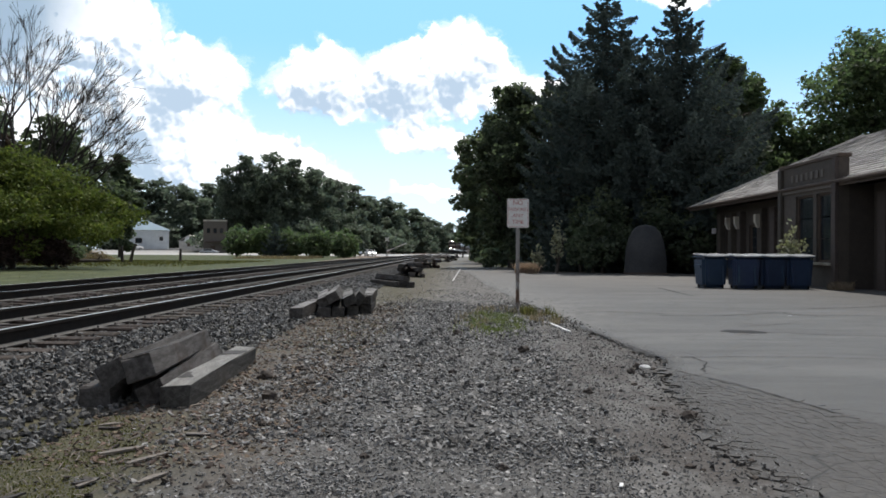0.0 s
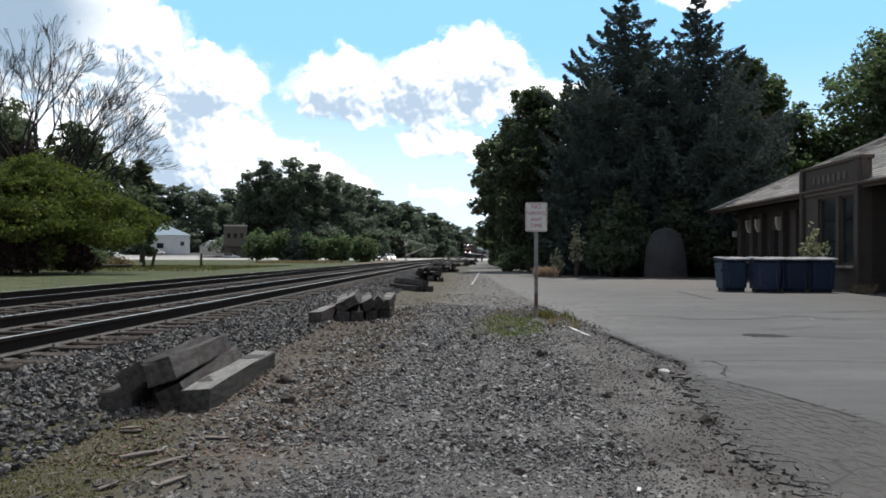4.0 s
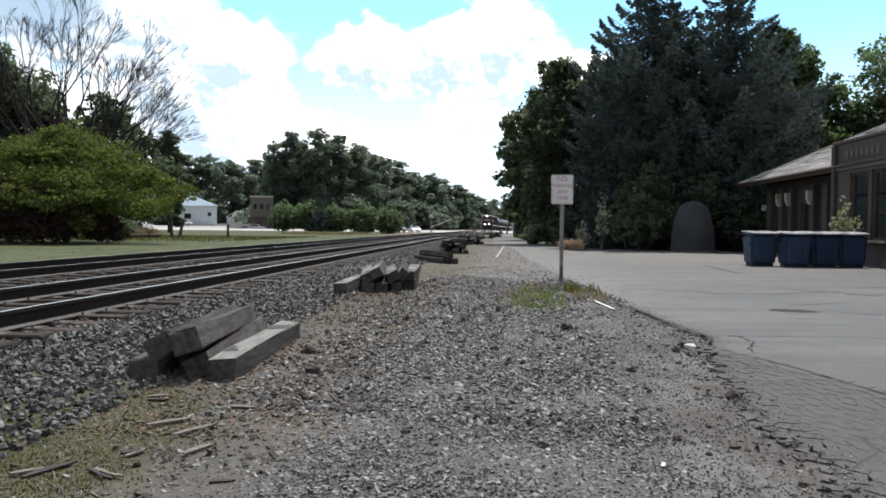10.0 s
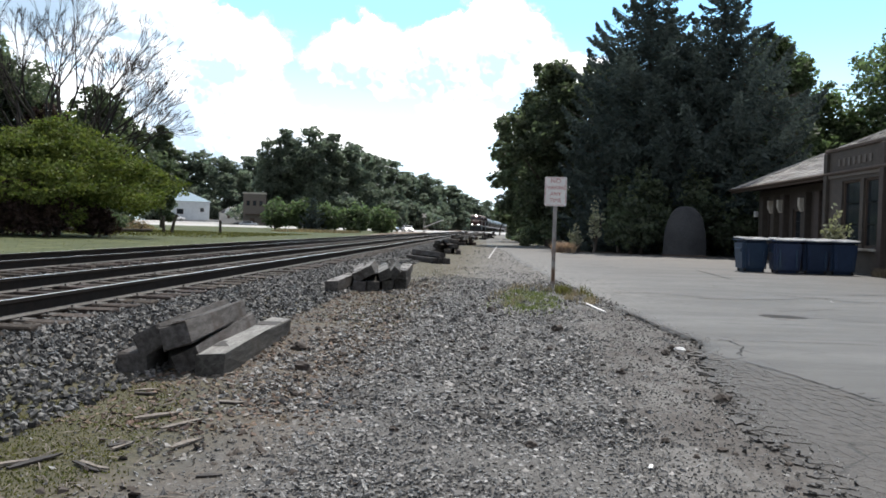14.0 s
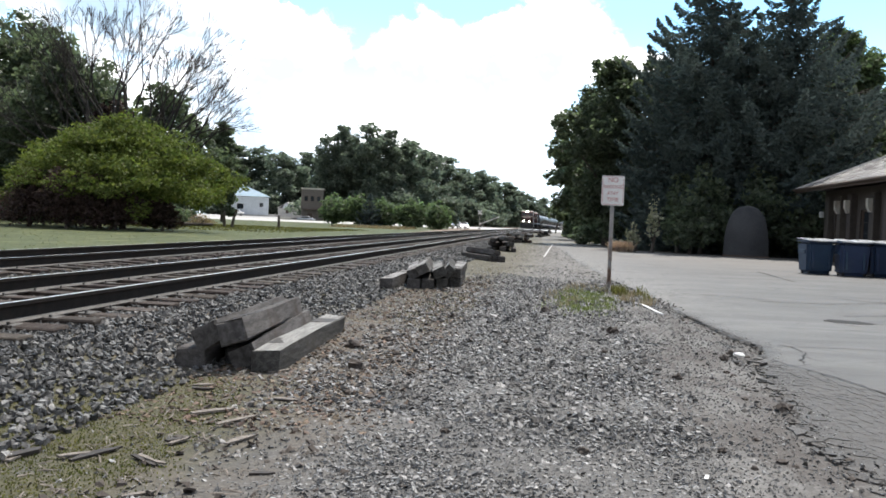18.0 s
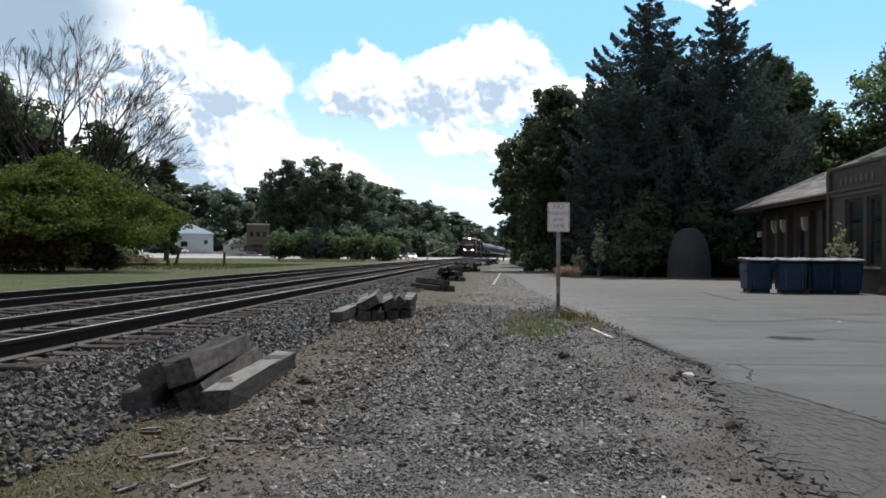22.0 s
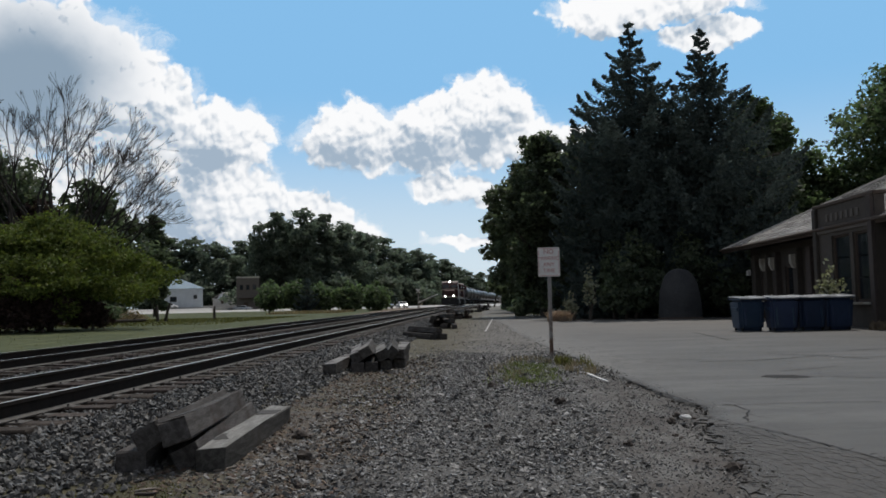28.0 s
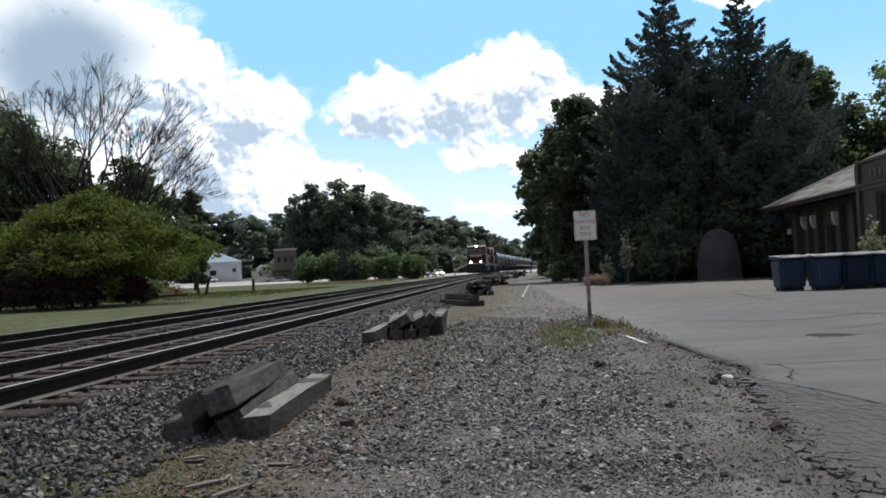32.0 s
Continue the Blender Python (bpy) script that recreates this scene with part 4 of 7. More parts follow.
def old_tie(m, i, label="weathered grey wooden railway tie lying in a heap", group="old ties beside the line"):
    """A used tie with the scars of its two plates."""
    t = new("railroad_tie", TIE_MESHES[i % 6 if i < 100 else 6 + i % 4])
    t.matrix_basis = m
    tagged(t, label, "railroad tie", group)
    for y in (-0.75, 0.75):
        b = box(0.2, 0.3, 0.006, (0, y, 0.0905), 0.002)
        part("plate_scar", b, M["scar"], t, "dark worn mark of a rail plate")
    return t


def flat_tie(x, y, z, turn, i, roll=0.0, pitch=0.0, **kw):
    return old_tie(pose(x, y, z, pitch, roll, turn), i, **kw)


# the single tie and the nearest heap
flat_tie(-2.235, 7.5, 0.085, 3.0, 100, label="dark wooden railway tie with a weathered top painted sunlit, on gravel")
near_heap = [(-2.88, 7.49, 0.075, 4.0, 0, 0.0), (-2.65, 7.74, 0.05, 7.0, 0, 0.0), (-2.56, 7.62, 0.085, 7.0, -24, 0.0),
             (-2.80, 7.48, 0.25, 7.0, -30, -0.6), (-2.615, 7.45, 0.275, 8.0, -16, -1.6)]
for i, (x, y, z, turn, roll, pitch) in enumerate(near_heap):
    flat_tie(x, y, z, turn, i + 1, roll, pitch)

second_heap = [(-2.9, 15.62, 0.115, 2, 0, 0), (-2.6, 16.12, 0.09, 7, 0, 0), (-2.36, 16.2, 0.09, 7, 0, 0), (-2.12, 16.6, 0.09, 6, 0, 0), (-1.88, 17.05, 0.09, 4, 0, 0),
               (-2.66, 16.2, 0.27, 9, -24, 0), (-2.45, 16.15, 0.36, 7, -29, 0), (-2.19, 16.35, 0.29, 8, -24, 0), (-2.02, 16.75, 0.3, 6, -52, 0), (-1.87, 16.98, 0.275, 3, 3, 0)]
for i, (x, y, z, turn, roll, pitch) in enumerate(second_heap):
    flat_tie(x, y, z, turn, 100 + i if i == 0 or i > 4 else i, roll, pitch, label="railway tie with a weathered top painted sunlit, tilted in a jumbled heap" if i > 4 else "weathered grey wooden railway tie lying in a heap")


def heap(x, y, n, seed):
    rng = random.Random(seed)
    k = 0
    for row, count in enumerate((max(2, n // 2), max(1, n // 3), max(0, n - n // 2 - n // 3))):
        for i in range(count):
            flat_tie(x + (i - (count - 1) / 2) * 0.34 + rng.uniform(-0.06, 0.06), y + rng.uniform(-0.3, 0.3), 0.1 + row * 0.21 + rng.uniform(0, 0.02),
                     rng.uniform(-14, 14), k + seed, rng.uniform(-30, 30) if row else 0, rng.uniform(-2, 2))
            k += 1


for i, (x, y, n) in enumerate([(-2.45, 39.2, 5), (-1.9, 38.6, 3), (-2.5, 57.5, 7), (-1.7, 58.5, 5), (-1.2, 90, 5), (-0.9, 104, 8), (-0.4, 140, 6)]):
    heap(x, y, n, 10 + i)


for i, (x, y, z, turn, roll) in enumerate([(-2.2, 28.2, 0.1, 22, 0), (-2.5, 28.3, 0.1, 26, 0), (-1.95, 28.1, 0.1, 18, 0), (-2.3, 28.2, 0.28, 27, 14)]):
    flat_tie(x, y, z, turn, i, roll)


# ---- the sign ----
def lettering(text, size, at, mat, parent, name="lettering"):
    cu = bpy.data.curves.new(name, "FONT")
    cu.body, cu.size, cu.align_x, cu.align_y, cu.extrude = text, size, "CENTER", "CENTER", 0.001
    tmp = bpy.data.objects.new("tmp", cu)
    scene.collection.objects.link(tmp)
    bpy.context.view_layer.update()
    me = bpy.data.meshes.new_from_object(tmp.evaluated_get(bpy.context.evaluated_depsgraph_get()))
    bpy.data.objects.remove(tmp)
    me.materials.clear()
    me.materials.append(mat)
    ob = new(name, me)
    ob.parent, ob.matrix_basis = parent, pose(*at, 90, 0, 0)
    return ob


def build_sign():
    s = thing("parking_sign", (1.235, 17.2, 0), 2.0, "faded white no-parking sign with red letters on a steel post", "sign")
    prof = [(-0.04, 0.0), (-0.028, 0.0), (-0.02, 0.032), (0.02, 0.032), (0.028, 0.0), (0.04, 0.0), (0.04, 0.006), (0.032, 0.006), (0.024, 0.038), (-0.024, 0.038), (-0.032, 0.006), (-0.04, 0.006)]
    part("post", solid(prof, -0.3, 2.28, "z"), M["galv"], s, "rust-stained steel channel post")
    w, h, r = 0.2285, 0.305, 0.035
    out = []
    for cx, cz, a0 in ((w - r, h - r, 0), (-w + r, h - r, 90), (-w + r, -h + r, 180), (w - r, -h + r, 270)):
        out += [(cx + r * math.cos(radians(a0 + a)), 2.02 + cz + r * math.sin(radians(a0 + a))) for a in (0, 30, 60, 90)]
    board = part("board", solid(out, -0.006, -0.002, "y"), M["signwhite"], s)
    for text, size, z in (("NO", 0.135, 2.235), ("PARKING", 0.105, 2.095), ("ANY", 0.115, 1.965), ("TIME", 0.115, 1.835)):
        lettering(text, size, (0, -0.0075, z), M["signred"], board)
    b = bmesh.new()
    for z in (2.02 + 0.285, 2.02 - 0.285):
        box(0.39, 0.002, 0.008, (0, -0.0075, z), bm=b)
    for x in (-0.21, 0.21):
        box(0.008, 0.002, 0.5, (x, -0.0075, 2.02), bm=b)
    part("border", b, M["signred"], board, "thin red border")
    for z in (2.27, 1.77):
        part("bolt", tube(0.009, 0.009, 0.008, (0, -0.009, z), (90, 0, 0), 8), M["galv"], s)


build_sign()


# ---- the rubbish bins ----
def bin_proto():
    d = thing("dumpster", (0, 0, 0), 0, "blue steel rubbish bin with grey lids beside the station", "dumpster", "row of bins")
    b = bmesh.new()
    lo = [(-0.39, -0.4), (0.39, -0.4), (0.39, 0.4), (-0.39, 0.4)]
    hi = [(-0.44, -0.5), (0.44, -0.5), (0.44, 0.5), (-0.44, 0.5)]
    lv = [b.verts.new((x, y, 0.012)) for x, y in lo]
    tv = [b.verts.new((x, y, 1.06)) for x, y in hi]
    b.faces.new(lv[::-1])
    for i in range(4):
        b.faces.new((lv[i], lv[(i + 1) % 4], tv[(i + 1) % 4], tv[i]))
    b.faces.new(tv)
    bmesh.ops.bevel(b, geom=[e for e in b.edges], offset=0.1, segments=3, affect="EDGES")
    body = part("body", b, M["bluebin"], d)
    b = bmesh.new()
    for sx, sy, x, y in ((0.89, 0.05, 0, -0.51), (0.89, 0.05, 0, 0.51), (0.05, 0.96, -0.42, 0), (0.05, 0.96, 0.42, 0)):
        box(sx, sy, 0.05, (x, y, 1.05), 0.01, bm=b)
    part("rim", b, M["bluebin"], body)
    for x, tip in ((-0.222, 2.6), (0.222, -1.6)):
        b = box(0.43, 1.08, 0.03, (x, -0.015, 1.108), 0.01, (2.2, tip, 0))
        box(0.43, 0.025, 0.045, (x, -0.553, 1.078), 0.008, (0, tip, 0), bm=b)
        for y in (-0.3, 0, 0.3):
            box(0.36, 0.06, 0.022, (x, y, 1.132 + 0.035 * y), 0.006, (2.2, tip, 0), bm=b)
        part("lid", b, M["lid"], d, "pale grey ribbed plastic lid, warped")
    for x in (-0.42, 0.42):
        part("fork_pocket", box(0.07, 0.6, 0.13, (x, 0, 0.72), 0.015), M["bluebin"], d)
    for x in (-0.25, 0.25):
        part("stiffener", box(0.06, 0.03, 0.8, (x, -0.475, 0.6), 0.008, (-5.4, 0, 0)), M["bluebin"], d)
    for x, y in itertools.product((-0.3, 0.3), (-0.3, 0.3)):
        wh = tube(0.07, 0.07, 0.04, (x, y, 0.07), (0, 90, 0), 12)
        part("wheel", wh, M["rubber"], d)
    return d


first = bin_proto()
places = [(8.53, 27.9, 3), (9.44, 27.35, -5), (10.34, 27.5, 2), (11.24, 27.55, -2)]
first.matrix_basis = pose(places[0][0], places[0][1], 0.03, 0, 0, places[0][2])
for x, y, a in places[1:]:
    copy_thing(first, pose(x, y, 0.03, 0, 0, a))


# ---- the station ----
def wall_with_openings(y0, y1, z1, openings, x, thick):
    """A wall in the plane x = const, from y0 to y1, with rectangular openings (y0, y1, z0, z1)."""
    b = bmesh.new()
    ys = sorted({y0, y1, *[o[0] for o in openings], *[o[1] for o in openings]})
    zs = sorted({0.0, z1, *[o[2] for o in openings], *[o[3] for o in openings]})
    for a, c in zip(ys, ys[1:]):
        for lo, hi in zip(zs, zs[1:]):
            if any(o[0] <= a and c <= o[1] and o[2] <= lo and hi <= o[3] for o in openings):
                continue
            box(thick, c - a, hi - lo, (x + thick / 2, (a + c) / 2, (lo + hi) / 2), bm=b)
    bmesh.ops.remove_doubles(b, verts=b.verts, dist=0.0005)
    return b


def window_unit(parent, x, y0, y1, z0, z1, cross=2, rows=2):
    w = thing("window", (0, 0, 0))
    w.parent = parent
    b = bmesh.new()
    for y in (y0 + 0.04, y1 - 0.04):
        box(0.09, 0.08, z1 - z0, (x, y, (z0 + z1) / 2), 0.008, bm=b)
    for z in (z0 + 0.04, z1 - 0.04):
        box(0.09, y1 - y0 - 0.162, 0.08, (x, (y0 + y1) / 2, z), 0.008, bm=b)
    part("window_frame", b, M["darkwood"], w)
    for i in range(cross):
        for j in range(rows):
            a, c = y0 + 0.08 + (y1 - y0 - 0.16) * i / cross, y0 + 0.08 + (y1 - y0 - 0.16) * (i + 1) / cross
            lo, hi = z0 + 0.08 + (z1 - z0 - 0.16) * j / rows, z0 + 0.08 + (z1 - z0 - 0.16) * (j + 1) / rows
            part("pane", box(0.012, c - a - 0.03, hi - lo - 0.03, (x + 0.02, (a + c) / 2, (lo + hi) / 2)), M["glass"], w)
    part("window_sill", box(0.2, y1 - y0 + 0.2, 0.09, (x - 0.16, (y0 + y1) / 2, z0 - 0.05), 0.012), M["limestone"], w)
    return w


def build_station():
    st = thing("railway_station", (0, 0, 0), 0, "low brown-brick station with hipped shingle roof and parapet bay", "station building")
    X, Y0, Y1, EZ, EX = 13.7, 10.0, 43.8, 3.63, 12.6
    BF, B0, B1, BT = 12.55, 27.3, 32.2, 4.42
    opens = [(33.2, 34.7, 0.03, 2.5), (37.4, 38.9, 0.9, 2.5), (41.3, 42.2, 0.9, 2.5), (24.2, 25.9, 0.9, 2.6), (20.6, 22.3, 0.9, 2.6), (16, 17.7, 0.9, 2.6)]
    part("wall", wall_with_openings(Y0, Y1, 3.55, opens, X, 0.35), M["brick"], st, "brown brick front wall")
    for o in opens:
        window_unit(st, X + 0.12, o[0], o[1], o[2], o[3], 2, 3)
    for y, s in ((Y0 + 0.175, -1), (Y1 - 0.175, 1)):
        part("wall", box(10.2, 0.35, 3.55, (X + 0.36 + 5.1, y, 1.775)), M["brick"], st)
    part("wall", box(0.35, Y1 - Y0, 3.55, (X + 10.75, (Y0 + Y1) / 2, 1.775)), M["brick"], st)
    # piers with pale brackets
    for y in (40.9, 39.6, 36.9, 35.4, 42.6, 33.0, 26.3, 23.4, 19.6):
        p = part("pier", box(0.28, 0.5, 3.2, (X - 0.135, y, 1.6), 0.015), M["brick"], st)
        if y not in (40.9, 39.6, 36.9):
            continue
        b = solid([(0, 2.35), (0, 2.95), (-0.2, 2.95), (-0.2, 2.6), (-0.08, 2.35)], y - 0.12, y + 0.12, "y")
        bmesh.ops.translate(b, vec=(X - 0.276, 0, 0), verts=b.verts)
        part("bracket", b, M["limestone"], p, "pale stone bracket under the eaves")
    # the bay with its parapet
    o2 = [(29.25, 30.75, 0.9, 3.3), (27.85, 29.0, 0.9, 3.3)]
    bay = part("bay", wall_with_openings(B0, B1, BT, o2, BF, 0.34), M["brick"], st, "projecting brown brick bay with a parapet")
    for y, z in ((B0, 0), (B1, 0)):
        d = X - BF - 0.345
        sgn = 1 if y == B0 else -1
        part("bay_side", box(d, 0.3, 3.5, (BF + 0.342 + d / 2, y + sgn * 0.15, 1.75)), M["brick"], st)
    for o in o2:
        window_unit(st, BF + 0.12, *o, 2, 3)
    part("coping", box(0.46, B1 - B0 + 0.16, 0.12, (BF + 0.17, (B0 + B1) / 2, BT + 0.062), 0.015), M["darkwood"], bay)
    part("lintel", box(0.06, B1 - B0 - 0.3, 0.14, (BF - 0.032, (B0 + B1) / 2, 3.5), 0.01), M["mortar"], bay, "pale stone band above the windows")
    for i in range(7):
        part("letter_bar", box(0.03, 0.2, 0.28, (BF - 0.017, 28.5 + i * 0.42, 3.98), 0.01), M["mortar"], bay, "raised letter worn past reading")
    # corner pilasters of the bay
    for y in (B0 + 0.16, B1 - 0.16):
        part("pilaster", box(0.12, 0.3, BT - 0.02, (BF - 0.062, y, BT / 2 - 0.01), 0.01), M["brick"], bay)
    # hipped roof: courses of shingles on a deck
    half, rise = 6.3, 3.07
    ex0, ex1, ey0, ey1 = EX, EX + 2 * half, Y0 - 1.1, Y1 + 1.1
    deck = bmesh.new()
    c = [deck.verts.new(p) for p in ((ex0, ey0, EZ), (ex1, ey0, EZ), (ex1, ey1, EZ), (ex0, ey1, EZ), (ex0 + half, ey0 + half, EZ + rise), (ex0 + half, ey1 - half, EZ + rise))]
    for f in ((0, 3, 5, 4), (1, 4, 5, 2), (0, 4, 1), (2, 5, 3)):
        deck.faces.new([c[i] for i in f])
    deck.faces.new([c[i] for i in (3, 2, 1, 0)])
    roof = part("roof", deck, M["darkwood"], st)
    part("fascia", box(0.05, ey1 - ey0, 0.2, (ex0 - 0.027, (ey0 + ey1) / 2, EZ - 0.08), 0.008), M["darkwood"], roof)
    part("gutter", tube(0.07, 0.07, ey1 - ey0, (ex0 - 0.125, (ey0 + ey1) / 2, EZ - 0.02), (90, 0, 0), 8), M["darkwood"], roof)
    n = 25
    rng = random.Random(4)
    for name, side in (("shingles", 0), ("hip_shingles", 1)):
        b = bmesh.new()
        for i in range(n):
            u0, u1 = i / n, (i + 1) / n + 0.006
            if side == 0:
                ya, yb = ey0 + half * u0, ey1 - half * u0
                y = ya
                while y < yb - 0.05:
                    w = min(0.9 * rng.uniform(0.75, 1.25), yb - y)
                    lift = rng.uniform(0.045, 0.065)
                    yc, yd = y, y + w - 0.008
                    q = [(ex0 + half * u0 - 0.03, yc, EZ + rise * u0 + lift), (ex0 + half * u0 - 0.03, yd, EZ + rise * u0 + lift),
                         (ex0 + half * u1, max(yc, min(yd, ey1 - half * u1)), EZ + rise * u1 + 0.008), (ex0 + half * u1, max(yc, ey0 + half * u1) if y == ya else yc, EZ + rise * u1 + 0.008)]
                    q[2] = (q[2][0], min(yd, ey1 - half * u1), q[2][2])
                    v = [b.verts.new(p) for p in q]
                    lo = [b.verts.new((p[0], p[1], p[2] - 0.022)) for p in q[:2]]
                    b.faces.new(v)
                    b.faces.new((lo[0], lo[1], v[1], v[0]))
                    y += w
            else:
                xa, xb = ex0 + half * u0, ex1 - half * u0
                for yy, s in ((ey1, -1), (ey0, 1)):
                    q = [(xa, yy + s * half * u0 - s * 0.02, EZ + rise * u0 + 0.026), (xb, yy + s * half * u0 - s * 0.02, EZ + rise * u0 + 0.026),
                         (ex1 - half * min(u1, 1), yy + s * half * min(u1, 1), EZ + rise * min(u1, 1) + 0.008), (ex0 + half * min(u1, 1), yy + s * half * min(u1, 1), EZ + rise * min(u1, 1) + 0.008)]
                    b.faces.new([b.verts.new(p) for p in q])
        tagged(part(name, b, M["shingle"], roof, "weathered grey shingle courses"), kind="stuff")
    # hip caps
    for (xa, ya), (xb, yb) in (((ex0, ey1), (ex0 + half, ey1 - half)), ((ex0, ey0), (ex0 + half, ey0 + half))):
        L = math.sqrt(2 * half * half + rise * rise)
        m = look(((xa + xb) / 2, (ya + yb) / 2, EZ + rise / 2 + 0.04), (xb, yb, EZ + rise + 0.04))
        b = box(0.26, 0.05, L)
        bmesh.ops.transform(b, matrix=m, verts=b.verts)
        part("hip_cap", b, M["shingle"], roof)
    part("notice_board", box(0.06, 0.85, 0.6, (X - 0.032, 25.6, 2.98), 0.01), M["mortar"], st, "pale board under the eaves")
    # a small lantern by the far corner
    l = part("wall_lantern", box(0.2, 0.2, 0.3, (X - 0.2, 43.6, 2.35), 0.03), M["lid"], st, "small pale lantern on the wall")
    return st


build_station()


# ---- canvas-covered mound by the trees ----
def build_cover():
    b = bmesh.new()
    n, m_ = 14, 8
    rows = []
    rng = random.Random(2)
    for j in range(m_ + 1):
        y = -1.3 + 2.6 * j / m_
        row = []
        for i in range(n + 1):
            a = math.pi * i / n
            x = 1.12 * math.copysign(abs(math.cos(a)) ** 0.78, math.cos(a))
            z = 2.72 * max(0, math.sin(a)) ** 0.72
            k = 1.0 - 0.05 * abs(j / m_ * 2 - 1) ** 3
            row.append(b.verts.new((x * k + rng.uniform(-0.02, 0.02), y, z * k)))
        rows.append(row)
    for r, s in zip(rows, rows[1:]):
        for i in range(n):
            b.faces.new((r[i], r[i + 1], s[i + 1], s[i]))
    b.faces.new(rows[0])
    b.faces.new(rows[-1][::-1])
    t = thing("covered_shelter", (10.25, 45.2, 0), -12, "dull grey canvas shelter with a rounded top under the trees", "shelter")
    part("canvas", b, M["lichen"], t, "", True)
    b = box(2.3, 0.06, 0.12, (0, -1.34, 0.06), 0.01)
    part("ground_bar", b, M["darkwood"], t)


build_cover()


# ---- litter and clods on the yard ----
def clod(x, y, r, seed, label="dark lump of earth on the gravel", name="clod", mat="clod", flat=0.75):
    rng = random.Random(seed)
    b = bmesh.new()
    bmesh.ops.create_icosphere(b, subdivisions=2, radius=r)
    for v in b.verts:
        v.co *= 1 + 0.65 * noise.noise(v.co * (1.5 / r) + Vector((seed, 0, 0)))
        v.co.z *= flat
    ob = part(name, b, M[mat])
    ob.matrix_basis = pose(x, y, float(height(x, y)) + r * flat * 0.55, 0, 0, rng.uniform(0, 360))
    return tagged(ob, label, "clod")


clods = [(-0.36, 3.21, 0.062), (1.13, 7.12, 0.05), (-1.81, 7.63, 0.095), (-1.53, 6.59, 0.085), (-0.01, 11.85, 0.085), (0.8, 10.0, 0.09), (-0.07, 8.24, 0.04), (-0.41, 8.66, 0.035),
         (0.24, 4.5, 0.04), (1.02, 4.75, 0.035), (1.69, 6.02, 0.075), (-0.55, 4.75, 0.035), (1.12, 4.43, 0.025), (-1.95, 9.1, 0.05), (-1.6, 8.2, 0.055), (-1.35, 7.4, 0.045), (-1.2, 10.6, 0.06), (0.35, 13.4, 0.06), (0.6, 8.4, 0.045), (-1.3, 12.5, 0.05), (-0.9, 13.6, 0.05), (-1.4, 9.6, 0.04), (1.75, 8.3, 0.06), (1.9, 8.75, 0.05)]
for i, (x, y, r) in enumerate(clods):
    clod(x, y, r * 0.78, i)

# broken edge pieces of the asphalt
ear = random.Random(21)
for i in range(30):
    y = 2.5 + 9.5 * ear.random() ** 0.9
    x = float(edge_x(y)) + ear.uniform(-0.34, 0.1)
    clod(x, y, ear.uniform(0.012, 0.032), 100 + i, "crumbled lump of asphalt at the broken edge", "asphalt_lump", "clod", 0.5)


def splinter(x, y, length, wide, turn, mat="splinter", label="grey splintered strip of wood on the gravel", thick=0.28):
    rng = random.Random(int(abs(x * 100) + y * 10))
    wide *= 0.95
    bow = rng.uniform(-0.5, 0.5) * wide
    out = [(-length / 2, -wide / 2 + bow), (length * 0.3, -wide * 0.55), (length / 2, -wide * 0.1), (length * 0.36, wide * 0.3), (length * 0.05, wide * 0.42 - bow), (-length * 0.2, wide * 0.55), (-length * 0.42, wide * 0.2 + bow), (-length / 2, wide * 0.3 + bow)]
    ob = part("wood_splinter", solid(out, 0.0, wide * thick), M[mat])
    ob.matrix_basis = pose(x, y, float(height(x, y)) + 0.006, rng.uniform(-2, 2), rng.uniform(-3, 3), turn)
    return tagged(ob, label, "wood splinter", "wood scraps by the ties")


for x, y, l, w, a in [(-2.02, 4.87, 0.29, 0.05, 44), (-1.8, 4.72, 0.35, 0.035, 65), (-1.63, 4.31, 0.25, 0.035, 67), (-1.7, 5.32, 0.18, 0.04, -13), (-2.25, 3.85, 0.29, 0.04, 56), (-1.9, 3.84, 0.25, 0.035, -29),
                      (-2.53, 3.71, 0.18, 0.04, 90), (-1.93, 4.2, 0.14, 0.035, 65), (-1.72, 3.37, 0.15, 0.03, 42), (-2.06, 6.25, 0.2, 0.045, 52), (-1.75, 8.9, 0.3, 0.05, 60), (-0.92, 3.06, 0.1, 0.03, 45),
                      (-1.65, 3.2, 0.14, 0.03, -30), (-1.2, 5.6, 0.14, 0.025, 15), (-1.5, 5.0, 0.13, 0.025, 80), (-2.4, 5.6, 0.16, 0.03, 20), (-1.9, 5.9, 0.15, 0.025, -40), (-1.3, 6.8, 0.16, 0.03, 30), (-1.5, 7.3, 0.2, 0.03, 70)]:
    splinter(x, y, l, w, a)
for x, y, l, w, a in [(-2.21, 3.86, 0.3, 0.04, 62), (-1.94, 4.22, 0.15, 0.045, 58), (-1.3, 3.76, 0.12, 0.035, 12), (-1.7, 5.3, 0.16, 0.04, -8), (-2.53, 3.75, 0.2, 0.07, 70), (-1.93, 3.82, 0.22, 0.03, -30), (-2.35, 5.45, 0.14, 0.05, 15)]:
    splinter(x, y, l, w, a, "scar", "dark rotten strip of wood on the ground")
splinter(1.6, 12.95, 1.3, 0.055, -81, "litter", "pale broken lath by the asphalt edge")
# the two charred pieces near the foot of the bank
splinter(-1.62, 2.74, 0.32, 0.07, 42, "scar", "dark rotten piece of timber on the weeds", 0.9)
splinter(-1.7, 3.0, 0.36, 0.06, -36, "scar", "dark rotten piece of timber on the weeds", 0.9)

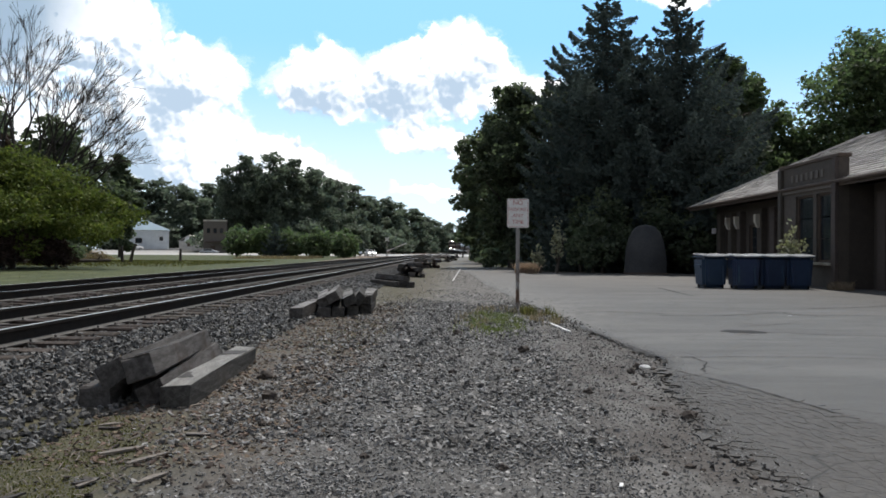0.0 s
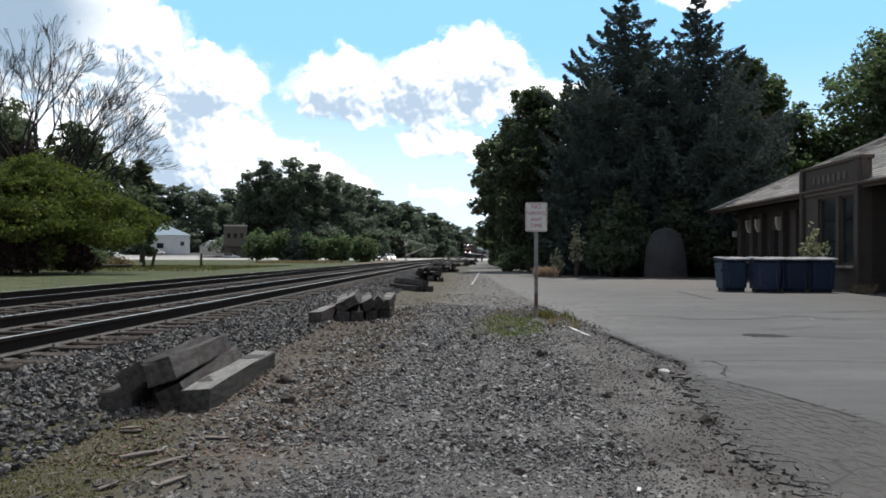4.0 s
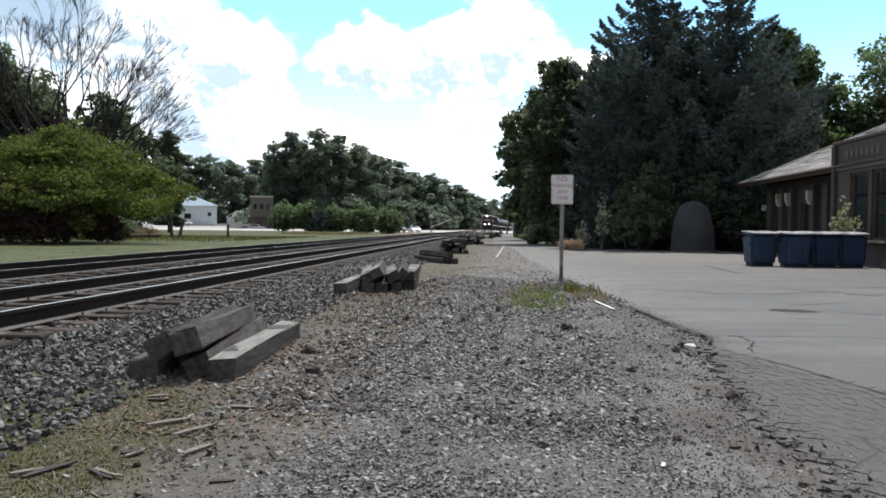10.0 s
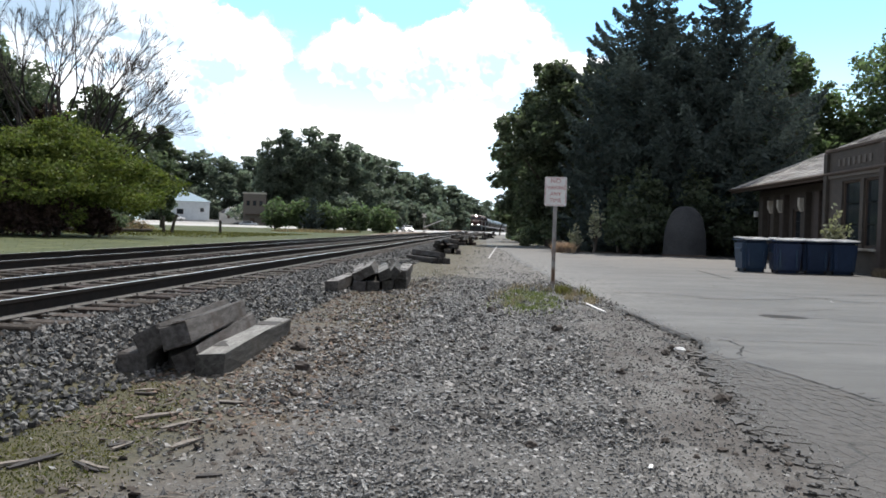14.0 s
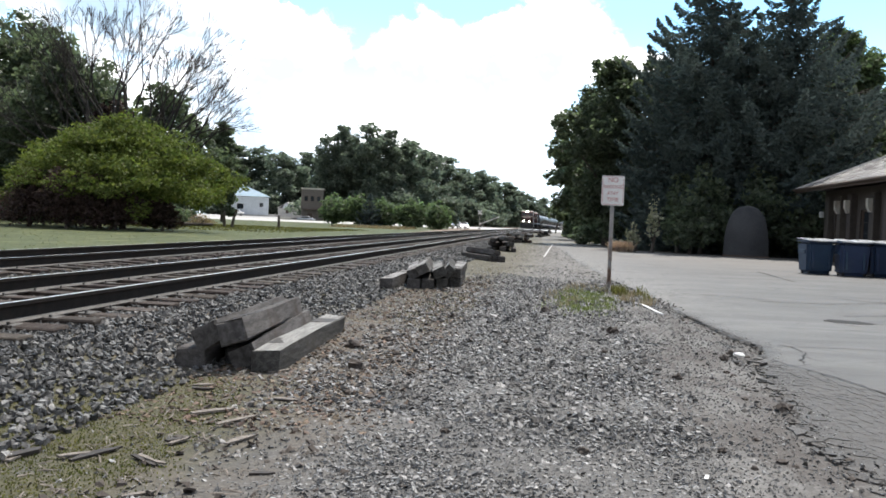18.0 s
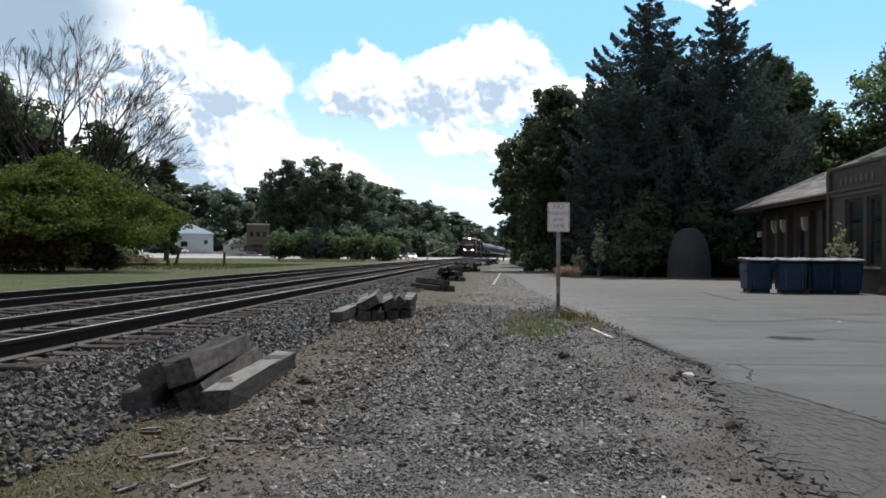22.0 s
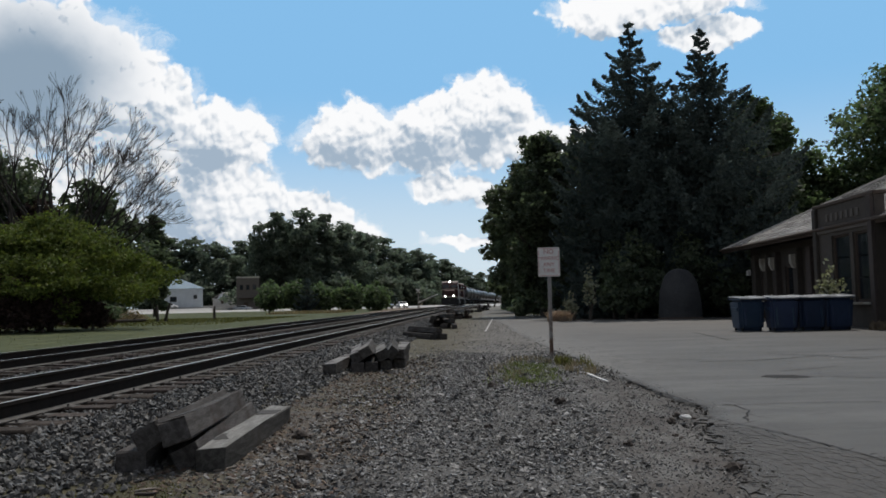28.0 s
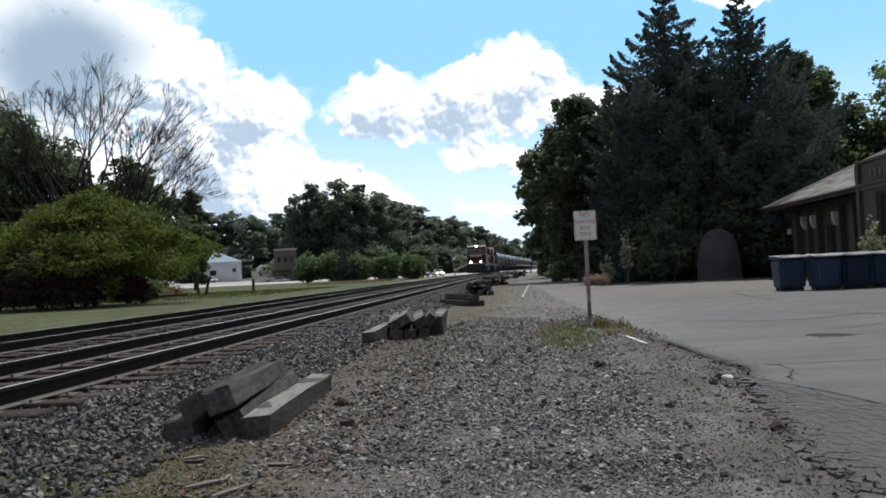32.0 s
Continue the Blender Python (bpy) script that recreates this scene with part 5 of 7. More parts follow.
b = bmesh.new()
bmesh.ops.create_icosphere(b, subdivisions=2, radius=0.05)
for v in b.verts:
    v.co = Vector((v.co.x * 1.2, v.co.y * 0.8, v.co.z * 0.45)) * (1 + 0.4 * noise.noise(v.co * 25))
ob = part("paper_scrap", b, M["litter"])
ob.matrix_basis = pose(1.9, 8.35, 0.05)
tagged(ob, "crumpled white paper scrap at the asphalt edge", "litter")
for x, y in ((0.83, 4.17), (6.23, 15.5)):
    chip_ = part("paper_scrap", box(0.05, 0.02, 0.005, (0, 0, 0.004), 0.002, (4, -6, 0)), M["litter"])
    chip_.matrix_basis = pose(x, y, float(height(x, y)) + (0.012 if x < 2 else 0.032), 0, 0, x * 90)
    tagged(chip_, "small flat white scrap lying on the ground", "litter")
# worn paint line on the far lane
ob = part("paint_line", box(0.07, 24.0, 0.004, (0, 0, 0)), M["concrete"])
ob.matrix_basis = pose(-0.04, 44.0, 0.05, 0, 0, -0.9)
tagged(ob, "worn white paint line on the lane", "paint line", kind="structure")


def long_crack(points, wide, seed):
    rng = random.Random(seed)
    b = bmesh.new()
    rows = []
    for (x0, y0), (x1, y1) in zip(points, points[1:]):
        k = max(2, int(math.hypot(x1 - x0, y1 - y0) / 0.07))
        for i in range(k):
            u = i / k
            rows.append((x0 + (x1 - x0) * u + rng.gauss(0, 0.012), y0 + (y1 - y0) * u + rng.gauss(0, 0.012)))
    prev, place_log = None, []
    for x, y in rows:
        w = wide * rng.uniform(0.3, 1.2)
        j = min(len(rows) - 1, len(place_log) + 1)
        dx, dy = rows[j][0] - x, rows[j][1] - y
        n = math.hypot(dx, dy) or 1.0
        ox, oy = (-dy / n * w, dx / n * w) if n > 0.02 else (w, 0)
        place_log.append(n)
        z = float(height(x, y)) + 0.034
        cur = (b.verts.new((x - ox, y - oy, z)), b.verts.new((x + ox, y + oy, z)))
        if prev:
            b.faces.new((prev[0], cur[0], cur[1], prev[1]))
        prev = cur
    ob = part("crack", b, M["fissure"])
    return tagged(ob, "dark open crack across the asphalt", "crack", kind="structure")


long_crack([(2.12, 8.5), (2.24, 8.08), (2.5, 7.41), (2.65, 6.73), (2.8, 6.15), (3.1, 5.2), (3.4, 4.2)], 0.016, 1)
long_crack([(1.95, 12.8), (2.03, 11.8), (2.12, 10.7), (2.24, 9.8), (2.3, 9.2), (2.18, 8.7)], 0.02, 9)
long_crack([(2.51, 9.38), (2.64, 9.32), (2.66, 8.8), (2.4, 8.07)], 0.01, 2)
long_crack([(2.5, 9.25), (3.1, 9.3), (3.95, 9.25), (4.95, 9.1), (6.2, 9.0)], 0.011, 3)
long_crack([(2.3, 16.5), (3.3, 16.3), (4.1, 15.9)], 0.028, 11)
long_crack([(3.8, 15.55), (5.0, 15.6), (6.6, 16.4)], 0.03, 4)
long_crack([(4.55, 13.4), (5.13, 13.64), (5.94, 14.18)], 0.016, 21)
long_crack([(6.45, 15.67), (7.1, 15.66), (8.2, 15.5)], 0.02, 22)
long_crack([(4.5, 12.25), (4.89, 12.35), (5.4, 11.95), (6.2, 11.8)], 0.014, 23)
long_crack([(7.4, 17.6), (8.6, 18.1), (10.1, 18.8)], 0.045, 14)
long_crack([(5.6, 17.2), (6.3, 16.3), (6.8, 15.1)], 0.025, 5)
long_crack([(3.4, 29.1), (4.3, 28.0)], 0.05, 15)
long_crack([(6.65, 27.4), (6.5, 25.0), (6.35, 22.3)], 0.04, 16)


def in_broken_strip(x, y):
    return float(edge_x(y)) - 0.02 < x < 2.12 + (8.4 - y) * 0.34 and 2.0 < y < 8.5


def broken_plates(spacing, seed):
    """The crazed strip between the asphalt's edge and the long crack: loose plates with open joints over a dark bed."""
    rng = random.Random(seed)
    bed, plates = bmesh.new(), []
    step_y = spacing * 1.05
    nodes = {}
    for j in range(int(6.8 / step_y) + 1):
        for i in range(int(3.4 / spacing) + 1):
            nodes[i, j] = (1.2 + (i + 0.5 * (j % 2)) * spacing + rng.uniform(-0.46, 0.46) * spacing, 1.9 + j * step_y + rng.uniform(-0.46, 0.46) * step_y)
    for (i, j), a in nodes.items():
        ring = [nodes.get(q) for q in ((i, j), (i + 1, j), (i + 1, j + 1), (i, j + 1))]
        if None in ring:
            continue
        cx, cy = sum(q[0] for q in ring) / 4, sum(q[1] for q in ring) / 4
        if not in_broken_strip(cx, cy):
            continue
        off = cx - float(edge_x(cy))
        if rng.random() < 0.55 - 2.2 * off:
            continue
        bed.faces.new([bed.verts.new((x, y, float(height(x, y)) + asphalt_lift(x, y) + 0.0015)) for x, y in ring])
        joint = (0.0 if rng.random() < 0.75 else rng.uniform(0.0003, 0.0014)) + 0.0012 * max(0.0, 1 - off / 0.5) * rng.random()
        out = []
        for (x0, y0), (x1, y1) in zip(ring, ring[1:] + ring[:1]):
            for u in (0.0, 0.5):
                x, y = x0 + (x1 - x0) * u, y0 + (y1 - y0) * u
                d = math.hypot(x - cx, y - cy)
                k = 1 - joint / d + rng.uniform(-0.03, 0.012) * (u > 0)
                out.append((cx + (x - cx) * k, cy + (y - cy) * k))
        plates.append((out, cx, cy, asphalt_lift(cx, cy) + rng.uniform(0.0045, 0.006), rng.uniform(-0.006, 0.006), rng.uniform(-0.006, 0.006)))
    road_ = bpy.data.objects["asphalt"]
    tagged(part("joint_bed", bed, M["clod"], road_, "dark dirt in the open joints"), kind="stuff")
    plates.sort(key=lambda q: q[2])
    rest = bmesh.new()
    for n, (out, cx, cy, z, tx, ty) in enumerate(plates):
        b = bmesh.new() if n < 290 else rest
        h = float(height(cx, cy)) + z
        top = [b.verts.new((x, y, h + (x - cx) * tx + (y - cy) * ty)) for x, y in out]
        low = [b.verts.new((v.co.x, v.co.y, v.co.z - 0.014)) for v in top]
        b.faces.new(top)
        for q in range(8):
            b.faces.new((low[q], low[(q + 1) % 8], top[(q + 1) % 8], top[q]))
        if n < 290:
            part("asphalt_piece", b, road_.data.materials[0], road_)
    tagged(part("small_pieces", rest, road_.data.materials[0], road_), kind="stuff")


broken_plates(0.085, 3)


def build_pothole(x, y):
    """A shallow worn hollow: a flat dark patch for its shade, a pale strip for its sunlit near lip."""
    for name, mat, rx, ry, z, seed, turn in (("hollow", "fissure", 0.33, 0.26, 0.035, 3, -28), ("broken_lip", "sunlit_pale", 0.17, 0.06, 0.039, 5, -26)):
        b = bmesh.new()
        ring = []
        for i in range(32):
            a = i * math.pi / 16
            q = Vector((math.cos(a) * 2.2, math.sin(a) * 2.2, seed))
            ring.append(b.verts.new((rx * math.cos(a) * (1 + 0.5 * noise.noise(q)), ry * math.sin(a) * (1 + 0.8 * noise.noise(q + Vector((0, 0, 9)))), 0)))
        low = [b.verts.new(v.co - Vector((0, 0, 0.02))) for v in ring]
        b.faces.new(ring)
        for i in range(32):
            b.faces.new((low[i], low[(i + 1) % 32], ring[(i + 1) % 32], ring[i]))
        ob = part(name, b, M[mat])
        lip = name == "broken_lip"
        ob.matrix_basis = pose(x - (0.07 if lip else 0), y - (0.4 if lip else 0), float(height(x, y)) + z, 0, 0, turn)
        tagged(ob, "pale strip painted as the sunlit broken lip of the asphalt hollow" if lip else "flat dark patch painted as the shaded worn hollow in the asphalt", "pothole")


build_pothole(4.3, 12.45)


# ---- plants ----
def leaf_quads(rng, centres, size, droop=0.0, long=1.5, up=0.0):
    """A folded leaf spray (four corners) at each centre."""
    n = len(centres)
    a = rng.normal(size=(n, 3))
    a[:, 2] = a[:, 2] * 0.7 - droop
    a /= np.linalg.norm(a, axis=1)[:, None]
    b = rng.normal(size=(n, 3))
    b[:, 2] += up
    b -= (b * a).sum(1)[:, None] * a
    b /= np.linalg.norm(b, axis=1)[:, None]
    s = (size * rng.uniform(0.55, 1.35, n))[:, None]
    c = np.cross(a, b)
    v = np.stack([centres - a * s * long * 0.5, centres + b * s * 0.45 + c * s * 0.12, centres + a * s * long * 0.5, centres - b * s * 0.45 + c * s * 0.12], 1)
    f = (np.arange(n) * 4)[:, None] + np.array([0, 1, 2, 3])[None]
    return v.reshape(-1, 3), f


def cloud_points(rng, blobs, n, shell=0.55):
    """Points in ellipsoids (x, y, z, rx, ry, rz), thicker near their skins and broken into clumps."""
    vol = np.array([b[3] * b[4] + b[3] * b[5] for b in blobs])
    pick = rng.choice(len(blobs), n, p=vol / vol.sum())
    B = np.array(blobs)[pick]
    d = rng.normal(size=(n, 3))
    d /= np.linalg.norm(d, axis=1)[:, None]
    r = 1 - shell * rng.random(n) ** 1.6
    r *= 1 + 0.1 * rng.normal(size=n)
    return B[:, :3] + d * B[:, 3:] * r[:, None]


def limb(bm, a, b, r0, r1, seg=6):
    a, b = Vector(a), Vector(b)
    q = (b - a).to_track_quat("Z", "Y").to_matrix().to_4x4()
    own = bmesh.new()
    bmesh.ops.create_cone(own, cap_ends=False, segments=seg, radius1=r0, radius2=r1, depth=(b - a).length, matrix=Matrix.Translation((a + b) / 2) @ q)
    return join(own, bm)


def broadleaf(name, at, tall, wide, seed, leaves, size, mat, label, category="tree", group="", low=0.25, lumps=16, trunk_r=0.25, blobs=None, deep=None, clip=None):
    rng = np.random.default_rng(seed)
    r = random.Random(seed)
    t = thing(name, at, r.uniform(0, 360) if blobs is None else 0, label, category, group)
    if blobs is None:
        blobs = [(0, 0, tall * (low + (1 - low) * u), wide * q, wide * q, tall * 0.15) for u, q in ((0.2, 0.26), (0.42, 0.3), (0.64, 0.24))]
        lumps = max(lumps, 24)
        for i in range(lumps):
            u = ((i + 0.5) / lumps) ** 0.85
            full = math.sqrt(max(0.0, 1 - ((u - 0.4) / 0.62) ** 2)) if u > 0.4 else 0.82 + 0.18 * u / 0.4
            s = wide * r.uniform(0.1, 0.2)
            reach = max(0.0, wide * 0.5 * full * r.uniform(0.82, 1.12) - s * 0.8)
            a = i * 2.4 + r.uniform(-0.5, 0.5)
            d = reach * (1.0 if i % 3 else r.uniform(0.3, 0.8))
            blobs.append((d * math.cos(a), d * math.sin(a), tall * (low + (1 - low) * u) * r.uniform(0.93, 1.0) - s * 0.5, s, s, s * r.uniform(0.6, 0.85)))
    # lumps broken into smaller clumps
    small = []
    for b in blobs:
        small.append(b)
        for _ in range(9):
            d = Vector((r.gauss(0, 1), r.gauss(0, 1), r.gauss(0, 0.8))).normalized()
            k, o = r.uniform(0.18, 0.36), r.uniform(0.8, 1.12)
            small.append((b[0] + d.x * b[3] * o, b[1] + d.y * b[4] * o, b[2] + d.z * b[5] * o, b[3] * k, b[4] * k, b[5] * k * 0.75))
    pts = cloud_points(rng, small, leaves, 0.8)
    pts = pts[pts[:, 2] > 0.05]
    v, f = leaf_quads(rng, pts, size)
    part("crown", mesh_np("crown", v, f, mat), None, t)
    bm = bmesh.new()
    top = tall * 0.62
    pts = [(r.uniform(-0.15, 0.15) * k, r.uniform(-0.15, 0.15) * k, top * k / 4) for k in range(5)]
    pts[0] = (0, 0, -0.1)
    for i in range(4):
        limb(bm, pts[i], pts[i + 1], trunk_r * (1 - i * 0.2), trunk_r * (0.8 - i * 0.2), 9)
    part("trunk", bm, M["bark"], t, "", True)
    bm = bmesh.new()
    for b in blobs[::2]:
        z0 = min(top * 0.9, max(0.2 * tall, b[2] * 0.6))
        limb(bm, (0, 0, z0), (b[0], b[1], b[2]), trunk_r * 0.4, trunk_r * 0.1, 5)
    part("limb_frame", bm, M["bark"], t, "", True)
    return t


def spruce(at, tall, wide, seed, leaves, mat, label, slope=0.7):
    """Whorls of sagging boughs with upturned tips, thinning to a leader."""
    rng = np.random.default_rng(seed)
    r = random.Random(seed)
    t = thing("spruce_tree", at, r.uniform(0, 360), label, "tree", "tall conifers")
    bm = bmesh.new()
    limb(bm, (0, 0, -0.1), (0, 0, tall * 0.5), 0.016 * tall, 0.009 * tall, 9)
    limb(bm, (0, 0, tall * 0.5), (0, 0, tall), 0.009 * tall, 0.01, 7)
    part("trunk", bm, M["bark"], t, "", True)
    lines, z = [], 0.5
    while z < tall - 0.35:
        top = tall - z
        reach = min(wide * 0.5, slope * (top - 2.0) + 0.75 if top > 2.0 else 0.32 * top + 0.11)
        n = 4 if top < 2.4 else 5 if top < 5 else 7
        a0 = r.uniform(0, 6.283)
        for i in range(n):
            a = a0 + 6.283 * i / n + r.uniform(-0.3, 0.3)
            k = reach * r.choice((0.72, 0.85, 0.95, 1.0, 1.08, 1.22))
            sag = -0.3 if top > 6 else 0.75 - 0.175 * top
            zz = z + r.uniform(-0.2, 0.2)
            p0 = np.array((0, 0, zz + 0.12 * k))
            mid = np.array((0.6 * k * math.cos(a), 0.6 * k * math.sin(a), zz + sag * 0.45 * k))
            tip = np.array((k * math.cos(a), k * math.sin(a), zz + (sag * 0.45 + r.uniform(0.05, 0.3)) * k))
            lines.append((p0, mid, tip, k, a))
        z += r.uniform(0.32, 0.5)
    boughs = bmesh.new()
    for p0, mid, tip, k, a in lines:
        limb(boughs, p0, mid, 0.04, 0.022, 4)
        limb(boughs, mid, tip, 0.022, 0.008, 4)
    w = np.array([k ** 1.3 + 0.35 for *_, k, a in lines])
    count = rng.multinomial(leaves, w / w.sum())
    cs = []
    for (p0, mid, tip, k, a), n in zip(lines, count):
        u = rng.random(n) ** 0.65
        uu = u[:, None]
        p = p0 * (1 - uu) ** 2 + (2 * mid - 0.5 * (p0 + tip)) * 2 * uu * (1 - uu) + tip * uu ** 2
        side = np.array([-math.sin(a), math.cos(a), 0.0])
        fan = (0.05 + (0.34 if k > 1.6 else 0.2) * k * (1 - u) * np.minimum(1, u * 2.2)) * rng.normal(size=n) * 0.8
        p = p + side[None] * fan[:, None]
        p[:, 2] -= np.abs(rng.normal(size=n)) * (0.06 + 0.16 * (1 - u) * min(k, 3.0)) + 0.1 * np.abs(fan)
        cs.append(p)
    c = np.concatenate(cs)
    v, f = leaf_quads(rng, c, 0.14 if tall > 9 else 0.2, 0.25, 2.1)
    tagged(part("bough_frame", boughs, M["bark"], t), kind="stuff")
    part("foliage", mesh_np("foliage", v, f, mat), None, t)
    return t


def bare_tree(at, tall, seed, label, lean=0.0, spread=1.0, depth=7):
    r = random.Random(seed)
    t = thing("bare_tree", at, 0, label, "tree")
    thick = bmesh.new()
    segs = []

    def grow(p, d, length, rad, level):
        q = p + d * length * 0.5
        d2 = (d + Vector((r.gauss(0, 0.06), r.gauss(0, 0.06), 0.05))).normalized()
        e = q + d2 * length * 0.5
        segs.append((p, q, rad, rad * 0.86, level))
        segs.append((q, e, rad * 0.86, rad * 0.72, level))
        if level >= depth:
            return
        for i in range(3 if level in (1, 3, 5) else 2):
            a, tilt = r.uniform(0, 6.283), r.uniform(0.16, 0.5) * spread
            u = d2.orthogonal().normalized()
            w = d2.cross(u)
            nd = (d2 * math.cos(tilt) + (u * math.cos(a) + w * math.sin(a)) * math.sin(tilt))
            nd.z += 0.05
            grow(e, nd.normalized(), length * r.uniform(0.62, 0.8), rad * r.uniform(0.48, 0.64), level + 1)

    for a, tilt in ((0.1, 1.0), (5.9, 0.88), (0.3, 0.76), (6.2, 0.62), (0.6, 0.42), (4.6, 0.3), (1.6, 0.2), (2.5, 0.36), (3.5, 0.52), (3.0, 0.72), (3.3, 0.95)):
        grow(Vector((0, 0, tall * 0.14)), Vector((math.sin(tilt) * math.cos(a), math.sin(tilt) * math.sin(a), math.cos(tilt))), tall * (0.3 - 0.085 * tilt), 0.2, 1)
    limb(thick, (0, 0, -0.1), (0, 0, tall * 0.15), 0.42, 0.32, 10)
    part("trunk", thick, M["deadwood"], t, "", True)
    vs, fs = [], []
    for p, q, a, b, lv in segs:
        n = 5 if lv < 4 else 3
        d = (q - p).normalized()
        u = d.orthogonal().normalized()
        w = d.cross(u)
        base = len(vs)
        for c, rad in ((p, a), (q, b)):
            for i in range(n):
                k = 6.283 * i / n
                vs.append(c + (u * math.cos(k) + w * math.sin(k)) * max(rad, 0.014))
        for i in range(n):
            fs.append((base + i, base + (i + 1) % n, base + n + (i + 1) % n, base + n + i))
    part("branchwork", mesh_np("branchwork", np.array([v[:] for v in vs]), np.array(fs), M["deadwood"]), None, t, "bare grey branches and twigs")
    return t


def shrub(name, at, wide, tall, seed, leaves, size, mat, label, category="bush", group="", flat=1.0):
    r = random.Random(seed)
    blobs = []
    for i in range(9):
        a, d = r.uniform(0, 6.283), r.uniform(0, 0.62)
        s = wide * r.uniform(0.2, 0.3)
        z = tall * r.uniform(0.3, 0.78) * (1 - 0.35 * d)
        blobs.append((d * wide * 0.5 * math.cos(a), d * wide * 0.5 * math.sin(a) * flat, z, s, s * flat, min(tall * 0.3, s)))
    blobs.append((0, 0, tall * 0.72, wide * 0.2, wide * 0.2, tall * 0.27))
    return broadleaf(name, at, tall, wide, seed, leaves, size, mat, label, category, group, trunk_r=0.06 * tall ** 0.5, blobs=blobs)


def tuft_field(name, places, tall, wide, mat, seed, label, category="grass"):
    """Blades of grass as thin bent strips."""
    rng = np.random.default_rng(seed)
    n = len(places)
    a = rng.uniform(0, 6.283, n)
    h = tall * rng.uniform(0.45, 1.25, n)
    lean = rng.normal(0, 0.35, (n, 2)) * h[:, None]
    s = np.stack([np.cos(a), np.sin(a), np.zeros(n)], 1) * (wide * rng.uniform(0.6, 1.3, n))[:, None]
    mid = places + np.concatenate([lean * 0.35, (h * 0.6)[:, None]], 1)
    top = places + np.concatenate([lean, h[:, None]], 1)
    v = np.stack([places - s, places + s, mid + s * 0.7, mid - s * 0.7, top + s * 0.1, top - s * 0.1], 1)
    f = np.concatenate([(np.arange(n) * 6)[:, None] + np.array([[0, 1, 2, 3]]), (np.arange(n) * 6)[:, None] + np.array([[3, 2, 4, 5]])])
    ob = new(name, mesh_np(name, v.reshape(-1, 3), f, mat))
    return tagged(ob, label, category, kind="stuff")


def ground_places(rng, n, cx, cy, rx, ry):
    a, r = rng.uniform(0, 6.283, n), np.sqrt(rng.random(n))
    x, y = cx + rx * r * np.cos(a), cy + ry * r * np.sin(a)
    return np.stack([x, y, height(x, y)], 1)


G = np.random.default_rng(11)
def clumps(rng, n, each, cx, cy, rx, ry, spread):
    """Places gathered into uneven clumps."""
    c = ground_places(rng, n, cx, cy, rx, ry)
    k = rng.integers(2, each, n)
    p = np.repeat(c, k, 0)
    p[:, :2] += rng.normal(0, spread, (len(p), 2)) * np.array([1.0, 1.8])
    return p


tuft_field("grass_tuft", np.concatenate([clumps(G, 110, 30, 0.62, 13.9, 0.5, 1.9, 0.06), clumps(G, 45, 9, 0.5, 12.6, 0.6, 1.1, 0.07), clumps(G, 40, 12, 0.9, 15.6, 0.6, 1.5, 0.07)]), 0.06, 0.005, M["grass"], 1, "patch of short green grass round the sign post")
tuft_field("dry_grass", np.concatenate([clumps(G, 34, 20, 1.5, 14.6, 0.28, 1.3, 0.06), clumps(G, 22, 16, 0.75, 16.6, 0.55, 1.0, 0.08), clumps(G, 26, 10, 0.25, 14.2, 0.3, 1.6, 0.07)]), 0.11, 0.006, M["palestraw"], 2, "dry straw-coloured grass by the sign post")
tuft_field("dark_weed", np.concatenate([clumps(G, 14, 34, 1.34, 15.6, 0.13, 0.35, 0.045), clumps(G, 9, 10, 1.65, 15.4, 0.16, 0.5, 0.03), clumps(G, 5, 9, 1.72, 14.4, 0.1, 0.3, 0.03)]), 0.17, 0.009, M["weed"], 3, "dark weeds at the foot of the sign post")
tuft_field("bank_weed", np.concatenate([ground_places(G, 10000, -2.5, 4.0, 0.66, 1.9), ground_places(G, 4000, -2.3, 3.0, 0.8, 1.2), ground_places(G, 3000, -1.5, 12.0, 0.5, 3.0), ground_places(G, 1200, -1.3, 20, 0.5, 5)]), 0.011, 0.0045, M["weed"], 4, "thin weeds at the foot of the railway bank")
tuft_field("meadow_grass", np.stack([(mx := -11.6 - 60 * G.random(14000) ** 1.3), (my := 18 + 150 * G.random(14000)), height(mx, my)], 1), 0.035, 0.02, M["meadow"], 5, "mown meadow grass beyond the tracks")
tuft_field("rough_grass", np.stack([(mx := -20.0 - 26 * G.random(9000)), (my := 56 + 34 * G.random(9000) ** 0.7), height(mx, my)], 1), 0.075, 0.06, M["weed"], 15, "rough uncut grass at the back of the meadow")
tuft_field("track_straw", np.stack([(mx := -21.0 - 10 * G.random(2500)), (my := 112 + 15 * G.random(2500)), height(mx, my)], 1), 0.35, 0.05, M["straw"], 6, "tall reddish dry grass along the far side of the line")
tuft_field("lane_straw", np.concatenate([ground_places(G, 900, 3.6, 45, 0.5, 0.6), ground_places(G, 900, 3.95, 44.6, 0.35, 0.5)]), 0.5, 0.025, M["drygrass"], 7, "clump of tall orange dry grass by the lane")
tuft_field("lane_grass", np.concatenate([ground_places(G, 900, 4.2, 75, 1.0, 12), ground_places(G, 700, 2.4, 110, 1.0, 25)]), 0.2, 0.03, M["grass"], 8, "green verge along the lane")
tuft_field("wall_weed", ground_places(G, 300, 12.3, 26.6, 0.35, 0.6), 0.3, 0.01, M["straw"], 9, "dry weeds at the foot of the station wall")

